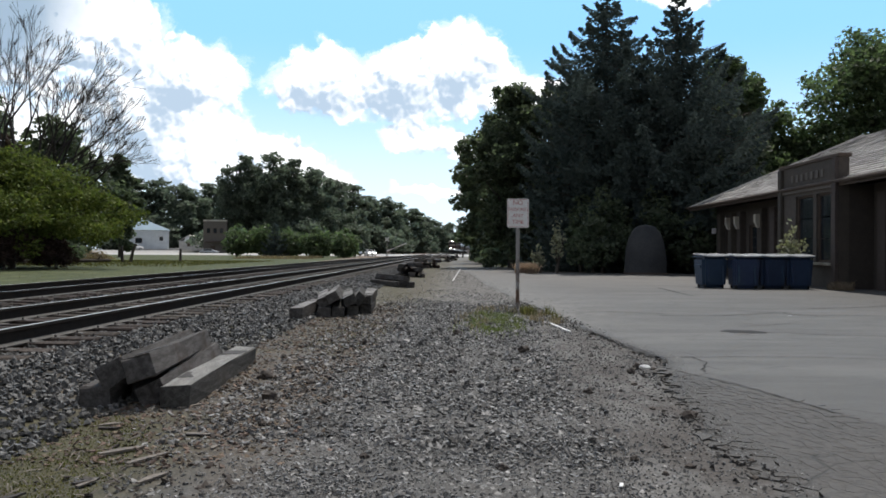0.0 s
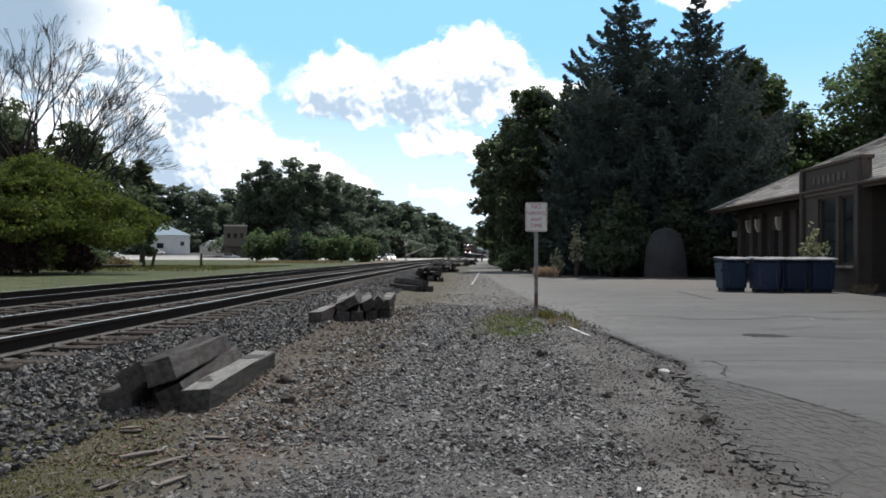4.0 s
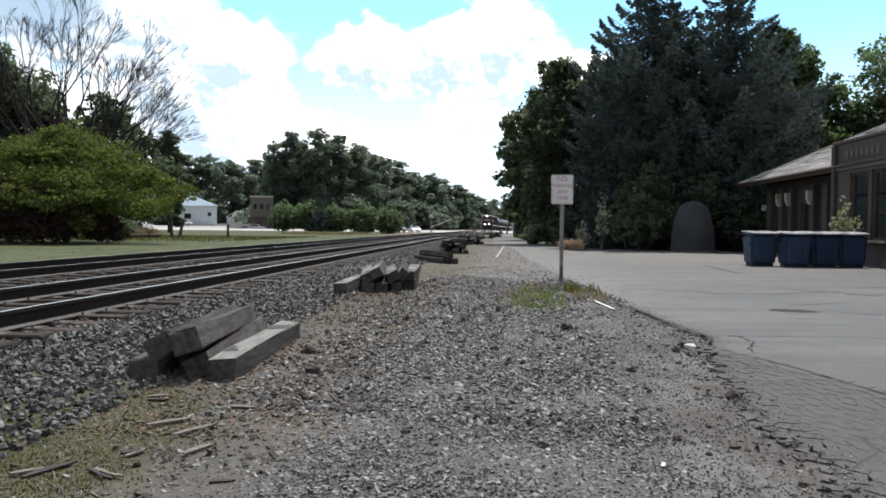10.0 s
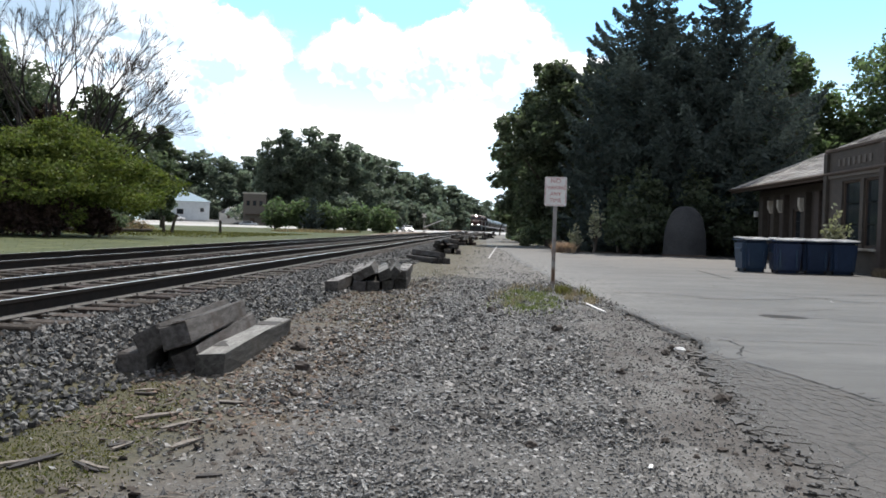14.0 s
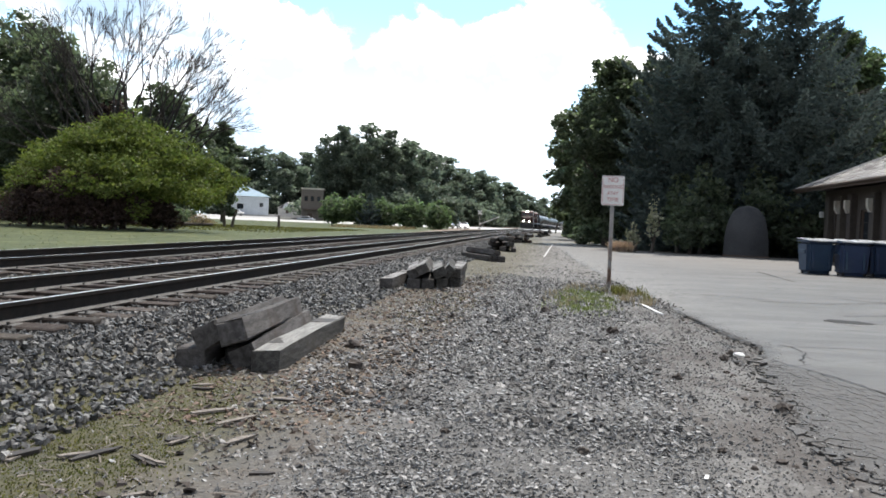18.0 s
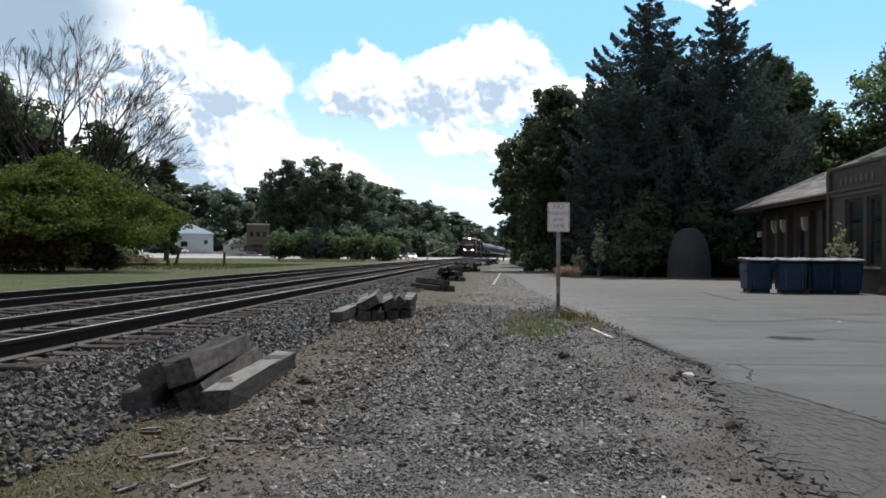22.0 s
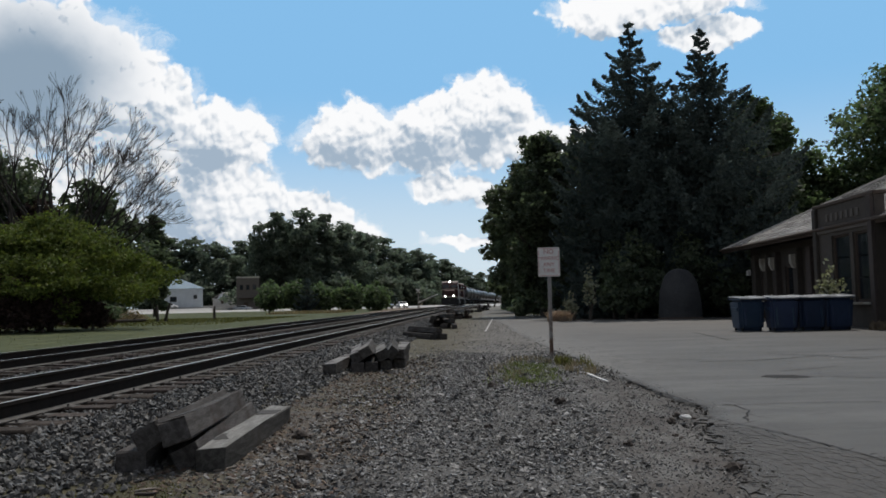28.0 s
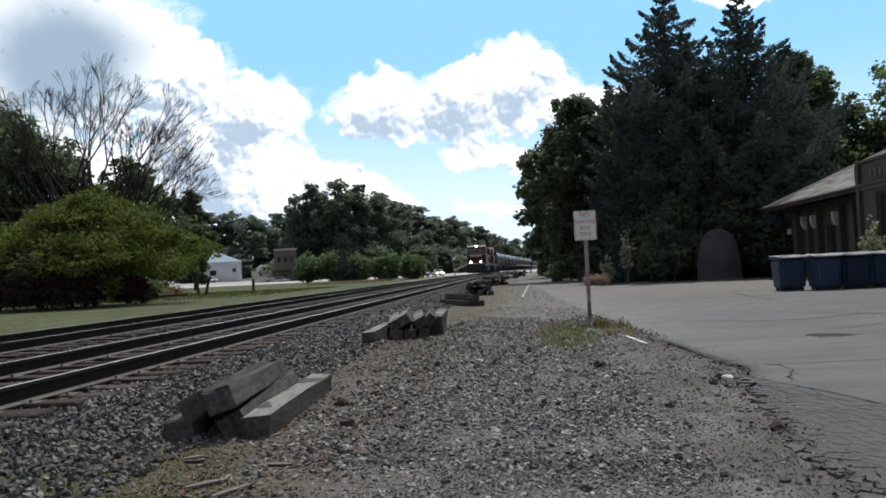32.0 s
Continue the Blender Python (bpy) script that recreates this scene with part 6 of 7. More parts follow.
# right-hand side: two conifers in front, broadleaf trees round them
spruce((9.3, 52, 0), 18.9, 9.4, 31, 80000, M["needle"], "tall dark spruce with ragged drooping boughs")
spruce((13.35, 50.5, 0), 17.9, 9.6, 32, 70000, M["needle"], "tall dark spruce with ragged drooping boughs")
spruce((11.0, 55, 0), 16.4, 13.0, 33, 30000, M["needle"], "dark spruce standing between taller ones")
dark = "dense dark-green broadleaf tree in shade"
broadleaf("broadleaf_tree", (3.9, 60.5, 0), 13.7, 8.8, 41, 42000, 0.22, M["leafdark"], dark, group="trees by the lane", low=0.06, trunk_r=0.3, lumps=26)
broadleaf("broadleaf_tree", (3.4, 80, 0), 14.2, 7.6, 42, 24000, 0.29, M["leafdark"], dark, group="trees by the lane", low=0.05)
broadleaf("broadleaf_tree", (8.0, 60, 0), 13.5, 9.0, 43, 18000, 0.34, M["leafdark"], dark, group="trees by the lane", low=0.05)
broadleaf("broadleaf_tree", (17.2, 56, 0), 12.0, 9.0, 44, 16000, 0.33, M["leafdark"], dark, group="trees by the lane", low=0.05)
broadleaf("broadleaf_tree", (20.7, 63, 0), 16.8, 7.6, 45, 24000, 0.23, M["leaf"], "green broadleaf tree with sunlit edges", group="trees by the lane", low=0.3)
broadleaf("broadleaf_tree", (28.9, 58, 0), 17.6, 15.5, 46, 44000, 0.22, M["leaf"], "large green broadleaf tree behind the station", group="trees by the lane", low=0.08, lumps=26)
broadleaf("broadleaf_tree", (23.6, 62, 0), 12.4, 10.0, 47, 18000, 0.27, M["leaf"], dark, group="trees by the lane", low=0.05)
far = broadleaf("broadleaf_tree", (5.2, 101, 0), 13.5, 10.0, 48, 9000, 0.5, M["leafdark"], dark, group="trees along the line", low=0.03, trunk_r=0.3)
for x, y, a, s in ((7.4, 126, 70, 1.0), (8.4, 150, 200, 0.95), (7.8, 212, 130, 1.0), (8.0, 260, 20, 0.9), (8, 310, 300, 0.95), (16, 380, 10, 1.1), (22, 470, 100, 1.2), (30, 600, 210, 1.2)):
    copy_thing(far, pose(x, y, 0, 0, 0, a))
for i, (x, y, w, h, mat) in enumerate([(9.3, 45.9, 3.2, 2.6, "leafdark"), (7.4, 45.6, 3.0, 3.4, "leafdark"), (13.4, 45.4, 3.4, 3.0, "leafdark"), (15.6, 46.2, 3.4, 3.6, "leafdark"), (18.4, 47, 4, 4.0, "leafdark"),
                                       (4.5, 45.6, 1.0, 1.7, "palegreen"), (5.4, 45.4, 1.2, 3.4, "palegreen"), (8.3, 47.4, 3.6, 5.0, "leafdark"), (11.4, 47.6, 4.0, 5.2, "leafdark"), (14.4, 48, 4, 5.6, "leafdark"), (7.2, 48.4, 3.2, 4.6, "leafdark")]):
    shrub("shrub", (x, y, 0), w, h, 60 + i, 420 if mat == "palegreen" else 3200, 0.12 if mat == "palegreen" else 0.2, M[mat], "pale-leaved shrub at the edge of the trees" if mat == "palegreen" else "dark shrub under the trees", "shrub", "undergrowth")
shrub("shrub", (11.6, 28.9, 0.03), 1.3, 2.35, 75, 700, 0.09, M["palegreen"], "thin pale shrub growing by the station wall", "shrub")

# left-hand side: low spreading tree, bare tree, dark trees behind
def umbrella(wide, tall, seed):
    """Flat sprays on arching arms of a low domed crown, with a loose skirt under them."""
    r = random.Random(seed)
    out = []
    for i in range(28):
        a = i * 2.4 + r.uniform(-0.3, 0.3)
        reach, crest = wide * r.uniform(0.36, 0.53), tall * r.uniform(0.78, 1.0)
        for u in (0.15, 0.45, 0.72, 0.95):
            z = crest * (1 - 0.5 * u ** 1.9) + r.uniform(-0.5, 0.4)
            s = wide * r.uniform(0.06, 0.1) * (1.15 - 0.35 * u)
            out.append((u * reach * math.cos(a), u * reach * math.sin(a), z - 0.5, s * 1.2, s * 1.2, s * 0.7))
    for i in range(26):
        a = i * 0.63 + r.uniform(-0.3, 0.3)
        d = wide * r.uniform(0.03, 0.34)
        out.append((d * math.cos(a), d * math.sin(a), tall * r.uniform(0.14, 0.6), wide * 0.06, wide * 0.06, tall * 0.12))
    return out


broadleaf("spreading_tree", (-27.3, 49.5, 0), 7.3, 13.4, 51, 76000, 0.14, M["leafyellow"], "low spreading tree with yellow-green leaves on the meadow", "tree", trunk_r=0.22, blobs=umbrella(13.4, 6.8, 1))
broadleaf("spreading_tree", (-32.2, 51.5, 0), 6.2, 8.5, 52, 26000, 0.13, M["leafyellow"], "low spreading tree with yellow-green leaves on the meadow", "tree", trunk_r=0.2, blobs=umbrella(8.5, 6.2, 2))
bare_tree((-33.8, 61, 0), 17.6, 7, "tall leafless grey tree behind the meadow", spread=1.0)
broadleaf("broadleaf_tree", (-54, 78, 0), 21.0, 23.0, 53, 42000, 0.36, M["leafdark"], "dark broadleaf tree behind the bare tree", group="trees beyond the meadow", low=0.05)
broadleaf("broadleaf_tree", (-40.2, 81, 0), 14.6, 13.0, 54, 18000, 0.36, M["leafdark"], "dark broadleaf tree behind the bare tree", group="trees beyond the meadow", low=0.05)
broadleaf("broadleaf_tree", (-41.6, 66, 0), 15.6, 11.0, 65, 22000, 0.28, M["leafdark"], "tall dark broadleaf tree beside the bare tree", group="trees beyond the meadow", low=0.05)
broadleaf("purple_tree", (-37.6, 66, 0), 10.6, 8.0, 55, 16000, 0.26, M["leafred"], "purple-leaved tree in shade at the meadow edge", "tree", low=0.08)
dense = broadleaf("broadleaf_tree", (-47.5, 68, 0), 12.5, 12.0, 64, 16000, 0.3, M["leafdark"], "dark broadleaf tree at the meadow edge", group="trees beyond the meadow", low=0.03)
for x, y, a in ((-62, 86, 80), (-57, 72, 200), (-70, 110, 140)):
    copy_thing(dense, pose(x, y, 0, 0, 0, a))
broadleaf("broadleaf_tree", (-50.5, 121, 0), 15.9, 6.6, 56, 9000, 0.4, M["leafdark"], "narrow dark tree rising behind the meadow", group="trees beyond the meadow", low=0.1)
# the far wood: azimuth and height in degrees as seen from the yard, distance, width
masters = []
for i, (az, el, d, w) in enumerate([(-12.9, 6.75, 214, 15), (-14.6, 6.45, 216, 13), (-10.2, 6.1, 226, 16), (-15.8, 5.8, 213, 10), (-11.5, 6.3, 219, 14), (-8.8, 5.2, 240, 15), (-7.5, 4.7, 258, 16), (-6.2, 3.85, 280, 15),
                                    (-5.0, 3.95, 305, 16), (-4.2, 3.4, 330, 16), (-3.2, 3.0, 365, 17), (-2.4, 2.65, 400, 18), (-1.5, 2.1, 440, 18), (-0.9, 1.4, 500, 18), (-13.8, 5.6, 232, 16), (-9.4, 5.2, 262, 16),
                                    (-17.0, 4.5, 262, 18), (-18.6, 4.6, 250, 19), (-20.2, 4.75, 262, 19), (-21.8, 4.7, 258, 19), (-23.2, 4.6, 280, 20), (-25.5, 4.6, 284, 21), (-28.5, 4.6, 284, 21), (-31.0, 4.6, 290, 21)]):
    at = (math.tan(radians(az)) * d, d, 0)
    tall = d * math.tan(radians(el)) / math.cos(radians(az)) + 1.2
    if i < 3:
        masters.append((broadleaf("broadleaf_tree", at, tall, w, 57 + i, 12000, 0.6, M["leafhaze"], "tall green broadleaf tree of the far wood", group="far wood", low=0.04, trunk_r=0.45, lumps=30), tall, w))
    else:
        src, tall0, w0 = masters[i % 3]
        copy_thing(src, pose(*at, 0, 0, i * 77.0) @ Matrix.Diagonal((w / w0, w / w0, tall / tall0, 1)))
for x, y, a in ((-8, 660, 30), (-24, 690, 80), (2, 720, 200)):
    copy_thing(masters[2][0], pose(x, y, 0, 0, 0, a))
brush = shrub("undergrowth", (-46, 212, 0), 16, 9.0, 90, 4000, 0.7, M["leafhaze"], "dense undergrowth along the edge of the far wood", "undergrowth", "undergrowth of the far wood")
for x, y, a in ((-40, 214, 60), (-31, 236, 100), (-27, 262, 10), (-24, 295, 200), (-22, 335, 280), (-20, 380, 30), (-16, 430, 90), (-14, 500, 120), (-64, 222, 190), (-86, 240, 220), (-100, 240, 250), (-116, 238, 20), (-134, 236, 80), (-152, 232, 140), (-72, 250, 300), (-12, 580, 10), (10, 640, 40),
                (13, 230, 10), (13, 270, 60), (15, 320, 100), (21, 400, 150), (27, 500, 100)):
    copy_thing(brush, pose(x, y, 0, 0, 0, a))
low = shrub("shrub", (-35.4, 130, 0), 6.2, 5.2, 80, 3600, 0.34, M["leaf"], "round green shrub in a row beside the line", "shrub", "row of shrubs")
for x, y, a, s in ((-31.0, 131, 60, 1), (-27.2, 132, 150, 1), (-23.2, 133, 250, 1), (-19.0, 135, 10, 1)):
    copy_thing(low, pose(x, y, -0.5 if x > -28 else 0, 0, 0, a))
spruce((-29.0, 129, 0), 5.8, 3.6, 81, 2200, M["needle"], "small pointed conifer in the row of shrubs")
# added dark shrubs stand in for the deep shade below the crown
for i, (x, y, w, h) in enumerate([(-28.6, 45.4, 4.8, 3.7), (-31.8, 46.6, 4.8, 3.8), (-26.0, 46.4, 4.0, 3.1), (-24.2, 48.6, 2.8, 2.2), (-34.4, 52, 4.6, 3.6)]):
    shrub("shrub", (x, y, 0), w, h, 180 + i, 6500, 0.13, M["leafred"], "added dark brown-leaved shrub standing in for shade under the spreading tree", "shrub", "growth under the spreading tree")
shrub("shrub", (-31.2, 62, 0), 4.5, 1.6, 82, 3000, 0.18, M["leaf"], "low tangled shrub at the meadow edge", "shrub", "meadow scrub")
for i, (x, y, w, h) in enumerate([(-34.6, 70.6, 3.4, 1.3), (-35.2, 75.0, 4.0, 1.5), (-32.4, 73.6, 2.6, 1.0)]):
    shrub("shrub", (x, y, 0), w, h, 190 + i, 900, 0.12, M["straw"], "tangled grey-brown brush on the rough grass", "brush", "meadow scrub")
bm = bmesh.new()
limb(bm, (-33.6, 72.0, 0.14), (-31.2, 72.9, 0.2), 0.17, 0.12, 9)
limb(bm, (-32.2, 72.5, 0.25), (-31.7, 72.2, 0.7), 0.06, 0.03, 6)
tagged(part("fallen_log", bm, M["bark"]), "dark fallen log lying on the rough grass", "log")
shrub("shrub", (-33.0, 66, 0), 5.5, 2.2, 83, 3000, 0.2, M["leafdark"], "low tangled shrub at the meadow edge", "shrub", "meadow scrub")


# ---- far side of the line ----
def build_white_building():
    w = thing("white_building", (-78.8, 204, 0.95), 20, "small white metal building with a pale blue hipped roof", "building")
    b = box(11.6, 11.0, 5.0, (0, 0, 2.5), 0.03)
    part("wall", b, M["whitepaint"], w)
    r = bmesh.new()
    lo = [r.verts.new(p) for p in ((-6.2, -5.9, 5.0), (6.2, -5.9, 5.0), (6.2, 5.9, 5.0), (-6.2, 5.9, 5.0))]
    a, c = r.verts.new((-0.6, 0, 7.5)), r.verts.new((0.6, 0, 7.5))
    for f in ((lo[0], lo[1], c, a), (lo[1], lo[2], c), (lo[2], lo[3], a, c), (lo[3], lo[0], a), lo[::-1]):
        r.faces.new(f)
    part("roof", r, M["bluemetal"], w)
    win = part("window", box(1.6, 0.06, 1.3, (-1.2, -5.53, 2.4), 0.02), M["darkwood"], w)
    part("pane", box(1.4, 0.02, 1.1, (-1.2, -5.572, 2.4)), M["glass"], win)
    win = part("window", box(0.9, 0.06, 1.0, (4.0, -5.53, 2.9), 0.02), M["darkwood"], w)
    part("pane", box(0.75, 0.02, 0.85, (4.0, -5.572, 2.9)), M["glass"], win)
    part("base_course", box(11.7, 11.1, 0.4, (0, 0, 0.2)), M["concrete"], w)


part("raised_lot", solid([(190.6, -0.05), (193.2, 0.95), (246.0, 0.95), (247.0, -0.05)], -140, -66.2, "x"), M["concrete"])
tagged(bpy.data.objects["raised_lot"], "raised pale concrete lot behind the road", "pavement", kind="structure")
build_white_building()


def build_small_house():
    w = thing("small_house", (-77.7, 238, 0.95), 0, "small house with a white gable behind the white building", "house")
    part("wall", box(5.6, 7.0, 2.7, (0, 0, 1.35), 0.03), M["concrete"], w)
    part("gable", solid([(-1.55, 2.7), (1.55, 2.7), (0.5, 4.1), (-0.5, 4.1)], -3.6, 3.4, "y"), M["whitepaint"], w, "white boarded gable")
    for side in (-1, 1):
        part("roof_slope", solid([(0.0, 4.45), (side * 3.1, 2.72), (side * 3.1, 2.58), (0.0, 4.28)], -3.5, 3.6, "y"), M["shingle" if "shingle" in M else "concrete"], w)
    part("window", box(0.9, 0.06, 0.9, (0, -3.53, 1.6), 0.02), M["darkwood"], w)


build_small_house()


def build_brick_block():
    w = thing("brick_building", (-62.3, 209, 0.0), 14, "plain brown brick building with a flat roof", "building")
    part("wall", box(5.7, 8, 8.4, (0, 0, 4.2), 0.03), M["mortar"], w)
    part("parapet", box(5.9, 8.2, 0.4, (0, 0, 8.55), 0.04), M["limestone"], w)
    part("awning", box(5.0, 1.2, 0.25, (0.3, -4.5, 3.2), 0.04), M["darkwood"], w)
    for x in (-1.6, 0, 1.6):
        win = part("window", box(0.9, 0.06, 1.3, (x, -4.03, 6.0), 0.02), M["darkwood"], w)
        part("pane", box(0.75, 0.02, 1.15, (x, -4.075, 6.0)), M["glass"], win)
    part("door", box(1.2, 0.08, 2.2, (-0.5, -4.04, 1.1), 0.02), M["darkwood"], w)
    f = thing("low_wall", (-79, 216, 0), 0, "long low pale wall by the road", "wall")
    part("wall", box(22, 0.3, 1.6, (9, 0, 0.8), 0.02), M["concrete"], f)


build_brick_block()


def car(at, turn, mat, label, lit=False):
    c = thing("car", at, turn, label, "car", "cars by the crossing")
    side = [(-2.2, 0.35), (-2.25, 0.75), (-2.0, 0.95), (-1.5, 1.0), (-0.9, 1.42), (0.7, 1.44), (1.35, 1.0), (2.05, 0.9), (2.25, 0.65), (2.2, 0.33)]
    b = solid(side, -0.85, 0.85, "y")
    bmesh.ops.bevel(b, geom=b.edges[:], offset=0.06, segments=2, affect="EDGES")
    body = part("body", b, M[mat], c, "", True)
    for y in (-0.852, 0.852):
        part("side_window", solid([(-1.3, 1.0), (-0.85, 1.34), (0.62, 1.36), (1.1, 1.0)], y - 0.008, y + 0.008, "y"), M["glass"], body)
    for s, o in ((1, [(0.78, 1.39), (1.32, 1.03)]), (-1, [(-0.98, 1.37), (-1.46, 1.03)])):
        (x0, z0), (x1, z1) = o
        q = bmesh.new()
        q.faces.new([q.verts.new(p) for p in ((x0 + 0.03 * s, -0.68, z0 + 0.03), (x0 + 0.03 * s, 0.68, z0 + 0.03), (x1 + 0.03 * s, 0.72, z1 + 0.03), (x1 + 0.03 * s, -0.72, z1 + 0.03))])
        bmesh.ops.solidify(q, geom=q.faces[:], thickness=0.015)
        part("windscreen", q, M["glass"], body)
    for x, y in itertools.product((-1.35, 1.4), (-0.8, 0.8)):
        wheel = part("tyre", tube(0.33, 0.33, 0.2, (x, y, 0.33), (90, 0, 0), 18), M["rubber"], c)
        part("rim", tube(0.2, 0.2, 0.215, (x, y, 0.33), (90, 0, 0), 14), M["chrome"], wheel)
    for x, y in itertools.product((-2.2, 2.2), (-0.6, 0.6)):
        part("lamp", box(0.12, 0.3, 0.14, (x, y, 0.72), 0.03), M["lamp" if lit and x > 0 else "lid"], c)
    return c


car((-78.2, 195.6, 0.95), 35, "carpaint", "white car parked by the white building")
car((-18.6, 172, 0.0), -72, "carpaint", "white car with lit headlights near the crossing", True)
car((-22.6, 174, 0.0), -35, "carblue", "silver car waiting near the crossing")
car((-60, 196, 0.0), 4, "carblue", "silver car parked along the road")


def gate(at, turn, arm_tilt, label):
    g = thing("crossing_gate", at, turn, label, "crossing gate", "gates of the level crossing")
    part("mast", tube(0.07, 0.06, 4.0, (0, 0, 2.0), (0, 0, 0), 10), M["galv"], g)
    part("foundation", box(0.6, 0.6, 0.3, (0, 0, 0.12), 0.02), M["concrete"], g)
    cb = bmesh.new()
    for a in (45, -45):
        box(1.2, 0.03, 0.22, (0, -0.1 if a > 0 else -0.135, 3.7), 0.005, (0, a, 0), bm=cb)
    part("crossbuck", cb, M["signwhite"], g, "white crossed boards")
    part("machine_box", box(0.5, 0.4, 0.7, (0.15, 0, 1.1), 0.03), M["galv"], g)
    arm = part("arm", box(4.6, 0.06, 0.18, (0, 0, 0), 0.008), M["signwhite"], g, "long white gate arm")
    arm.matrix_basis = pose(0.15, -0.3, 1.2, 0, -arm_tilt, 0) @ pose(2.2, 0, 0)
    for x in (-1.5, 0.0, 1.5):
        part("stripe", box(0.5, 0.045, 0.145, (x, 0, 0)), M["signred"], arm)
    for x in (-0.3, 0.3):
        part("signal_lamp", tube(0.15, 0.15, 0.12, (x, -0.12, 2.8), (90, 0, 0), 14), M["black"], g)
    return g


gate((-15.8, 180.5, 0.0), 0, 22, "level crossing signal with its white arm low")
gate((2.4, 191.5, 0.0), 180, 6, "level crossing signal with its white arm low")


def stub(at, turn, tall, lean, label):
    s = thing("wooden_post", at, turn, label, "post", "posts on the meadow")
    b = bmesh.new()
    limb(b, (0, 0, -0.1), (lean * 0.5, 0, tall * 0.6), 0.16, 0.13, 9)
    limb(b, (lean * 0.5, 0, tall * 0.6), (lean, 0.05, tall), 0.13, 0.11, 9)
    part("shaft", b, M["bark"], s)
    return s


stub((-31.0, 75, 0), 0, 1.5, -0.1, "dark weathered stump post on the meadow")
stub((-30.3, 75, 0), 0, 1.7, 0.5, "dark leaning stump post on the meadow")
stub((-28.7, 84, 0), 0, 1.3, 0.0, "short dark post on the meadow")
stub((0.7, 150, 0), 0, 2.6, 0.6, "thin leaning white marker by the line")

# thin telegraph pole far along the line
pole = thing("utility_pole", (7.6, 330, 0), 0, "thin wooden utility pole far along the line", "utility pole")
part("pole", tube(0.16, 0.1, 14, (0, 0, 7), (0, 0, 0), 9), M["bark"], pole)
part("crossarm", box(2.4, 0.12, 0.14, (0, 0, 13), 0.01), M["bark"], pole)


# ---- the train ----
def truck(parent, y, wheelbase=2.4):
    t = part("truck", box(2.3, wheelbase + 0.9, 0.35, (0, y, 0.62), 0.05), M["black"], parent)
    for dy, s in itertools.product((-wheelbase / 2, wheelbase / 2), (-0.75, 0.75)):
        part("wheel", tube(0.46, 0.46, 0.13, (s, y + dy, 0.46), (0, 90, 0), 20), M["rail"], t)


def locomotive():
    """Built with its nose towards -y; the origin is at the rail top below the nose."""
    lo = thing("locomotive", (0, 0, 0), 0, "dark maroon diesel locomotive with lit headlights", "locomotive", "locomotives of the train")
    part("frame", box(3.0, 20.6, 0.35, (0, 10.6, 1.35), 0.04), M["black"], lo)
    part("fuel_tank", box(2.7, 5.5, 0.85, (0, 10.6, 0.75), 0.15), M["black"], lo)
    part("nose", solid([(0.9, 1.52), (0.9, 2.75), (1.15, 3.0), (2.6, 3.05), (2.6, 1.52)], -0.95, 0.95, "x"), M["locomaroon"], lo)
    cab = part("cab", solid([(2.6, 1.52), (2.55, 3.05), (2.95, 4.35), (3.4, 4.62), (5.2, 4.62), (5.2, 1.52)], -1.5, 1.5, "x"), M["locomaroon"], lo)
    for x in (-0.75, 0.75):
        q = box(1.05, 0.05, 0.62, (x, 2.72, 3.68), 0.03, (-17, 0, 0))
        part("windscreen", q, M["glass"], cab)
        s = box(0.05, 1.1, 0.6, (x * 2.0, 4.1, 3.7), 0.02)
        part("side_window", s, M["glass"], cab)
    b = bmesh.new()
    for s in (-1, 1):
        box(1.6, 0.04, 0.16, (s * 0.72, 2.5, 3.16), 0.01, (0, s * 10, 0), bm=b)
    part("stripe", b, M["lococream"], cab, "cream chevron stripe below the windscreen")
    part("hood", box(1.9, 13.5, 2.75, (0, 11.95, 2.95), 0.12), M["locomaroon"], lo)
    part("radiator", box(2.9, 3.2, 0.9, (0, 17.0, 3.9), 0.1), M["locomaroon"], lo)
    part("exhaust", box(0.8, 1.0, 0.3, (0, 9.5, 4.42), 0.04), M["black"], lo)
    part("pilot", solid([(-1.5, 0.15), (1.5, 0.15), (1.5, 1.45), (-1.5, 1.45)], 0.25, 0.45, "y"), M["black"], lo)
    part("coupler", box(0.3, 0.7, 0.3, (0, 0.1, 0.9), 0.06), M["black"], lo)
    part("anticlimber", box(2.9, 0.5, 0.2, (0, 0.5, 1.58), 0.04), M["lococream"], lo)
    hs = part("headlight_box", box(0.75, 0.3, 0.4, (0, 3.0, 4.45), 0.06), M["black"], lo)
    for x in (-0.17, 0.17):
        part("headlight", tube(0.11, 0.11, 0.05, (x * 0.75, 2.83, 4.45), (90, 0, 0), 16), M["lamp"], hs, "lit headlight")
    for x in (-0.8, 0.8):
        d = part("ditch_light", tube(0.2, 0.2, 0.22, (x, 0.5, 1.85), (90, 0, 0), 16), M["black"], lo)
        part("lens", tube(0.115, 0.115, 0.05, (x, 0.37, 1.85), (90, 0, 0), 16), M["lamp"], d, "lit ditch light")
    for x in (-1.4, 1.4):
        rail = tube(0.025, 0.025, 1.1, (x, 0.5, 2.1), (0, 0, 0), 6)
        for y in (6, 9, 12, 15, 18, 20.5):
            tube(0.02, 0.02, 1.0, (x, y, 2.0), (0, 0, 0), 6, bm=rail)
        tube(0.02, 0.02, 14.5, (x, 13.2, 2.5), (90, 0, 0), 6, bm=rail)
        part("handrail", rail, M["black"], lo)
    for y in (4.0, 17.2):
        truck(lo, y, 3.4)
    return lo


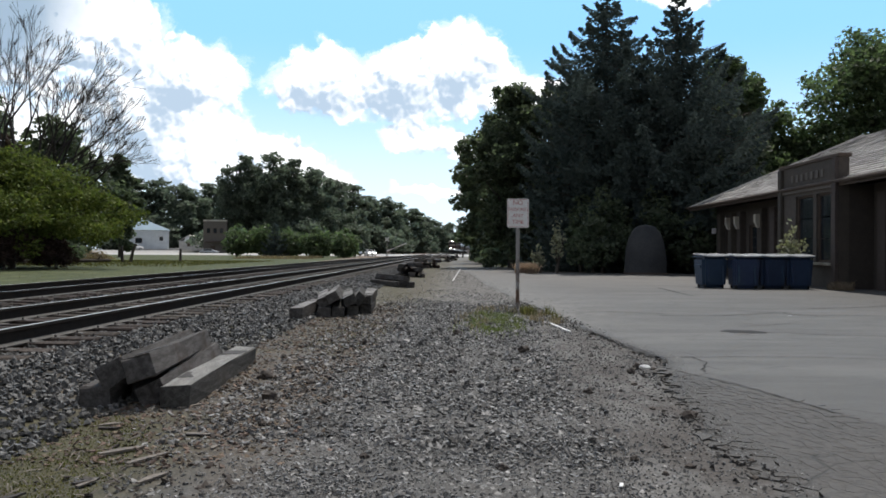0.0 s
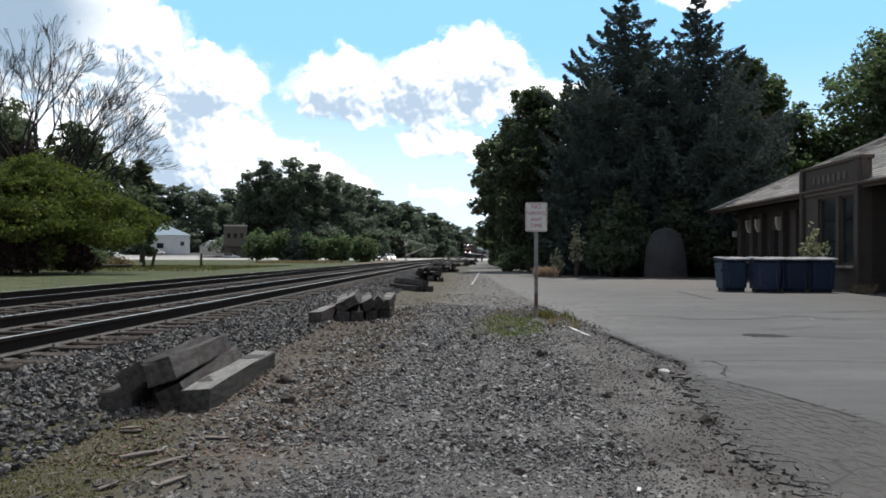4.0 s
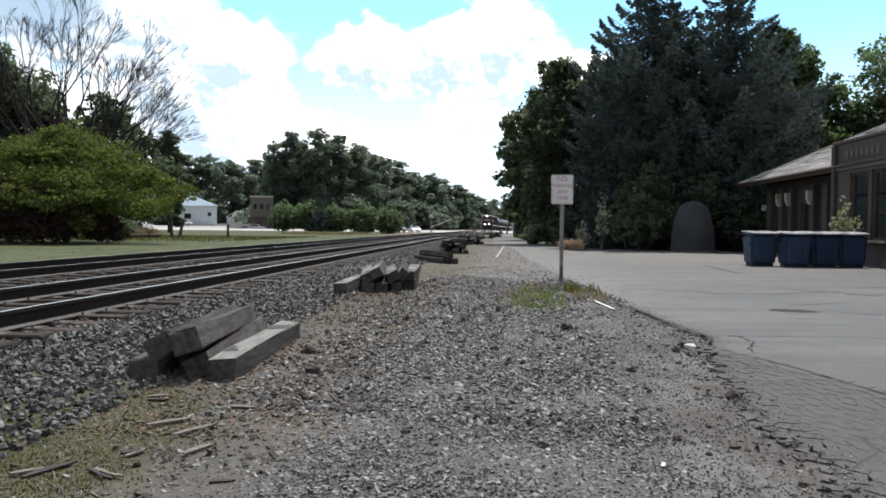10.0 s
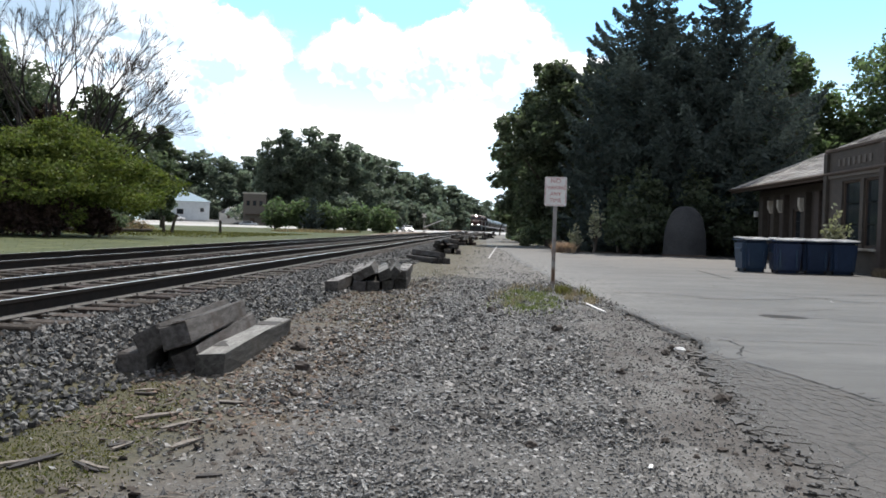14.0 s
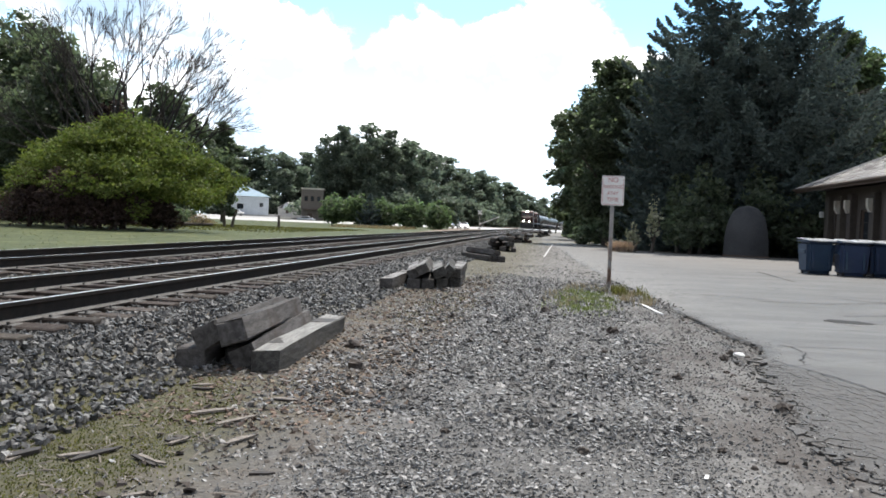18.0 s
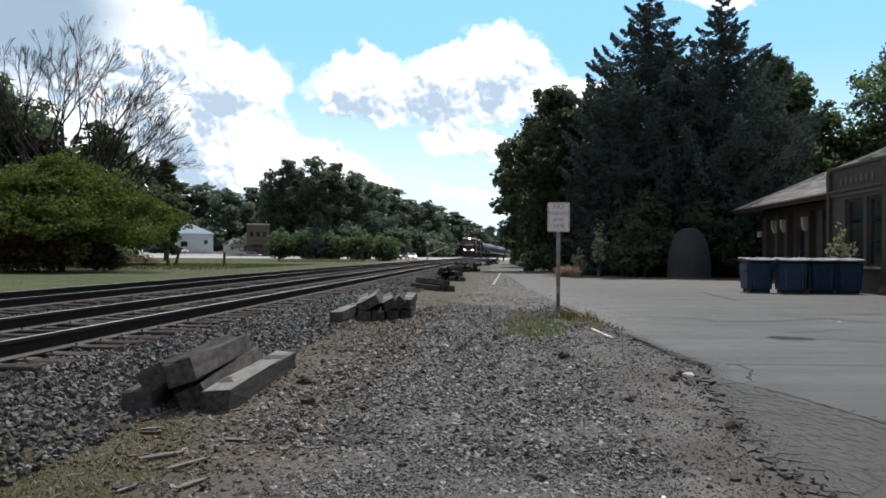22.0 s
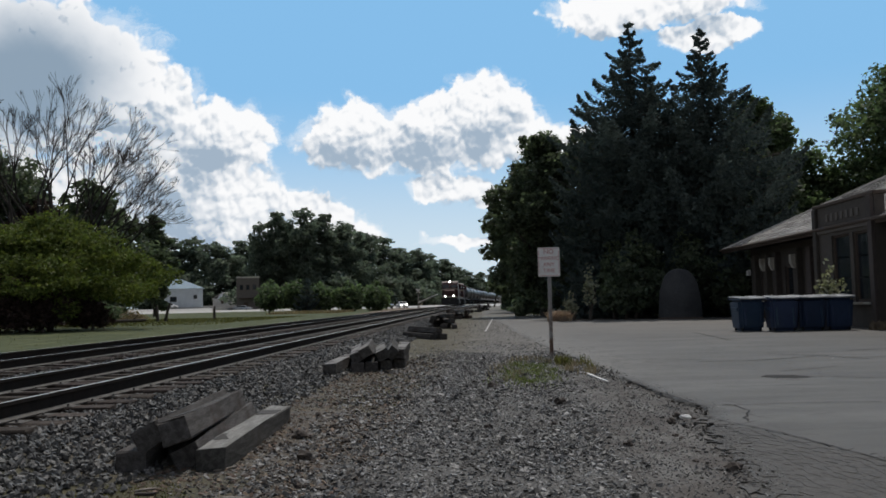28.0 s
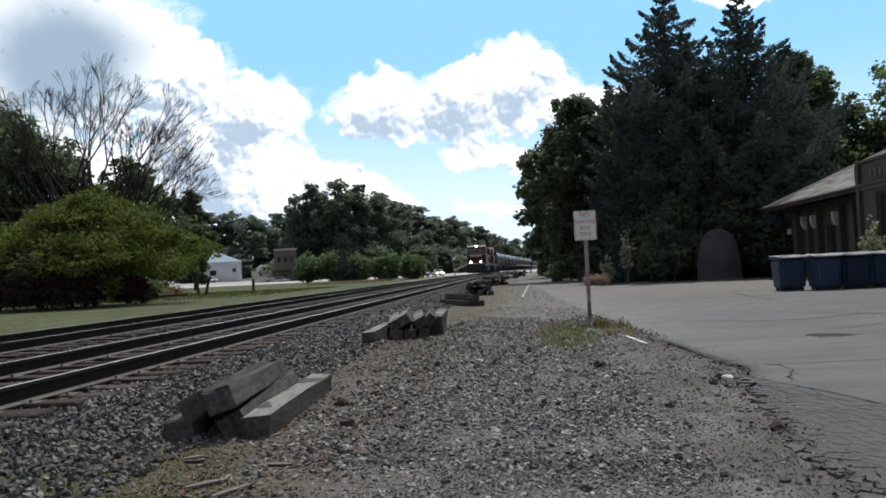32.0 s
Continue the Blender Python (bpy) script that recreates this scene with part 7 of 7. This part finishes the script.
def tank_car():
    c = thing("tank_car", (0, 0, 0), 0, "black railway tank car with a sheen painted along its top", "tank car", "tank cars of the train")
    prof = [(0.02, -8.2), (0.7, -8.1), (1.2, -7.85), (1.5, -7.4), (1.52, -7.0), (1.52, 7.0), (1.5, 7.4), (1.2, 7.85), (0.7, 8.1), (0.02, 8.2)]
    b = lathe(prof, 28)
    bmesh.ops.transform(b, matrix=pose(0, 9.0, 2.75, 90, 0, 0), verts=b.verts)
    tank = part("tank", b, M["tank"], c, "", True)
    part("dome", tube(0.5, 0.5, 0.35, (0, 9.0, 4.35), (0, 0, 0), 18), M["black"], tank)
    # a white strip on the crown paints the sky's reflection
    b = bmesh.new()
    ring = [[b.verts.new((1.535 * math.cos(radians(a)), y, 2.75 + 1.535 * math.sin(radians(a)))) for a in range(54, 127, 6)] for y in (1.8, 16.2)]
    for i in range(len(ring[0]) - 1):
        b.faces.new((ring[0][i], ring[0][i + 1], ring[1][i + 1], ring[1][i]))
    part("top_coat", b, M["whitepaint"], c, "pale strip painted as sky sheen along the top of the tank", True)
    part("platform", box(2.0, 2.4, 0.06, (0, 9.0, 4.3), 0.01), M["black"], c)
    b = box(2.6, 17.6, 0.25, (0, 9.0, 1.12), 0.03)
    part("sill", b, M["black"], c)
    for y in (0.4, 17.6):
        part("end_beam", box(2.9, 0.3, 0.4, (0, y, 1.15), 0.03), M["black"], c)
        part("coupler", box(0.25, 0.7, 0.25, (0, y + (-0.3 if y < 1 else 0.3), 0.9), 0.05), M["black"], c)
        for x in (-1.3, 1.3):
            part("handrail", tube(0.025, 0.025, 1.4, (x, y, 2.0), (0, 0, 0), 6), M["black"], c)
    part("ladder", box(0.06, 0.5, 3.0, (1.56, 9.0, 2.7), 0.01), M["black"], c)
    for y in (2.6, 15.4):
        truck(c, y, 1.8)
    return c


lead = locomotive()
TRAIN = [(lead, 0.0), (copy_thing(lead, pose(0, 0, 0)), 21.6)]
for o in TRAIN[1][0].children_recursive:
    if o.name.startswith("headlight") or o.name.startswith("lens"):
        if o.name.startswith("headlight_box"):
            continue
        o.data = o.data.copy()
        o.data.materials[0] = M["lid"]
        o["label"] = "unlit lamp"
TRAIN[1][0]["label"] = "dark maroon diesel locomotive, second behind the leading one"
first_tank = tank_car()
TRAIN.append((first_tank, 43.2))
for i in range(1, 22):
    TRAIN.append((copy_thing(first_tank, pose(0, 0, 0)), 43.2 + 18.4 * i))


def motions():
    times = (0.0, 4.0, 9.0, 13.0, 16.0, 20.0, 24.0, 28.0, 32.0)
    for ob, back in TRAIN:
        rows = []
        for t in times:
            y = 130.0 + 5.7 * (32.0 - t) + back
            turn = math.degrees(math.atan2(bend(y + 18) - bend(y), 18))
            rows.append((t, pose(TRACKS[1] + bend(y), y, RAIL_TOP, 0, 0, -turn)))
        walk(ob, rows)


motions()
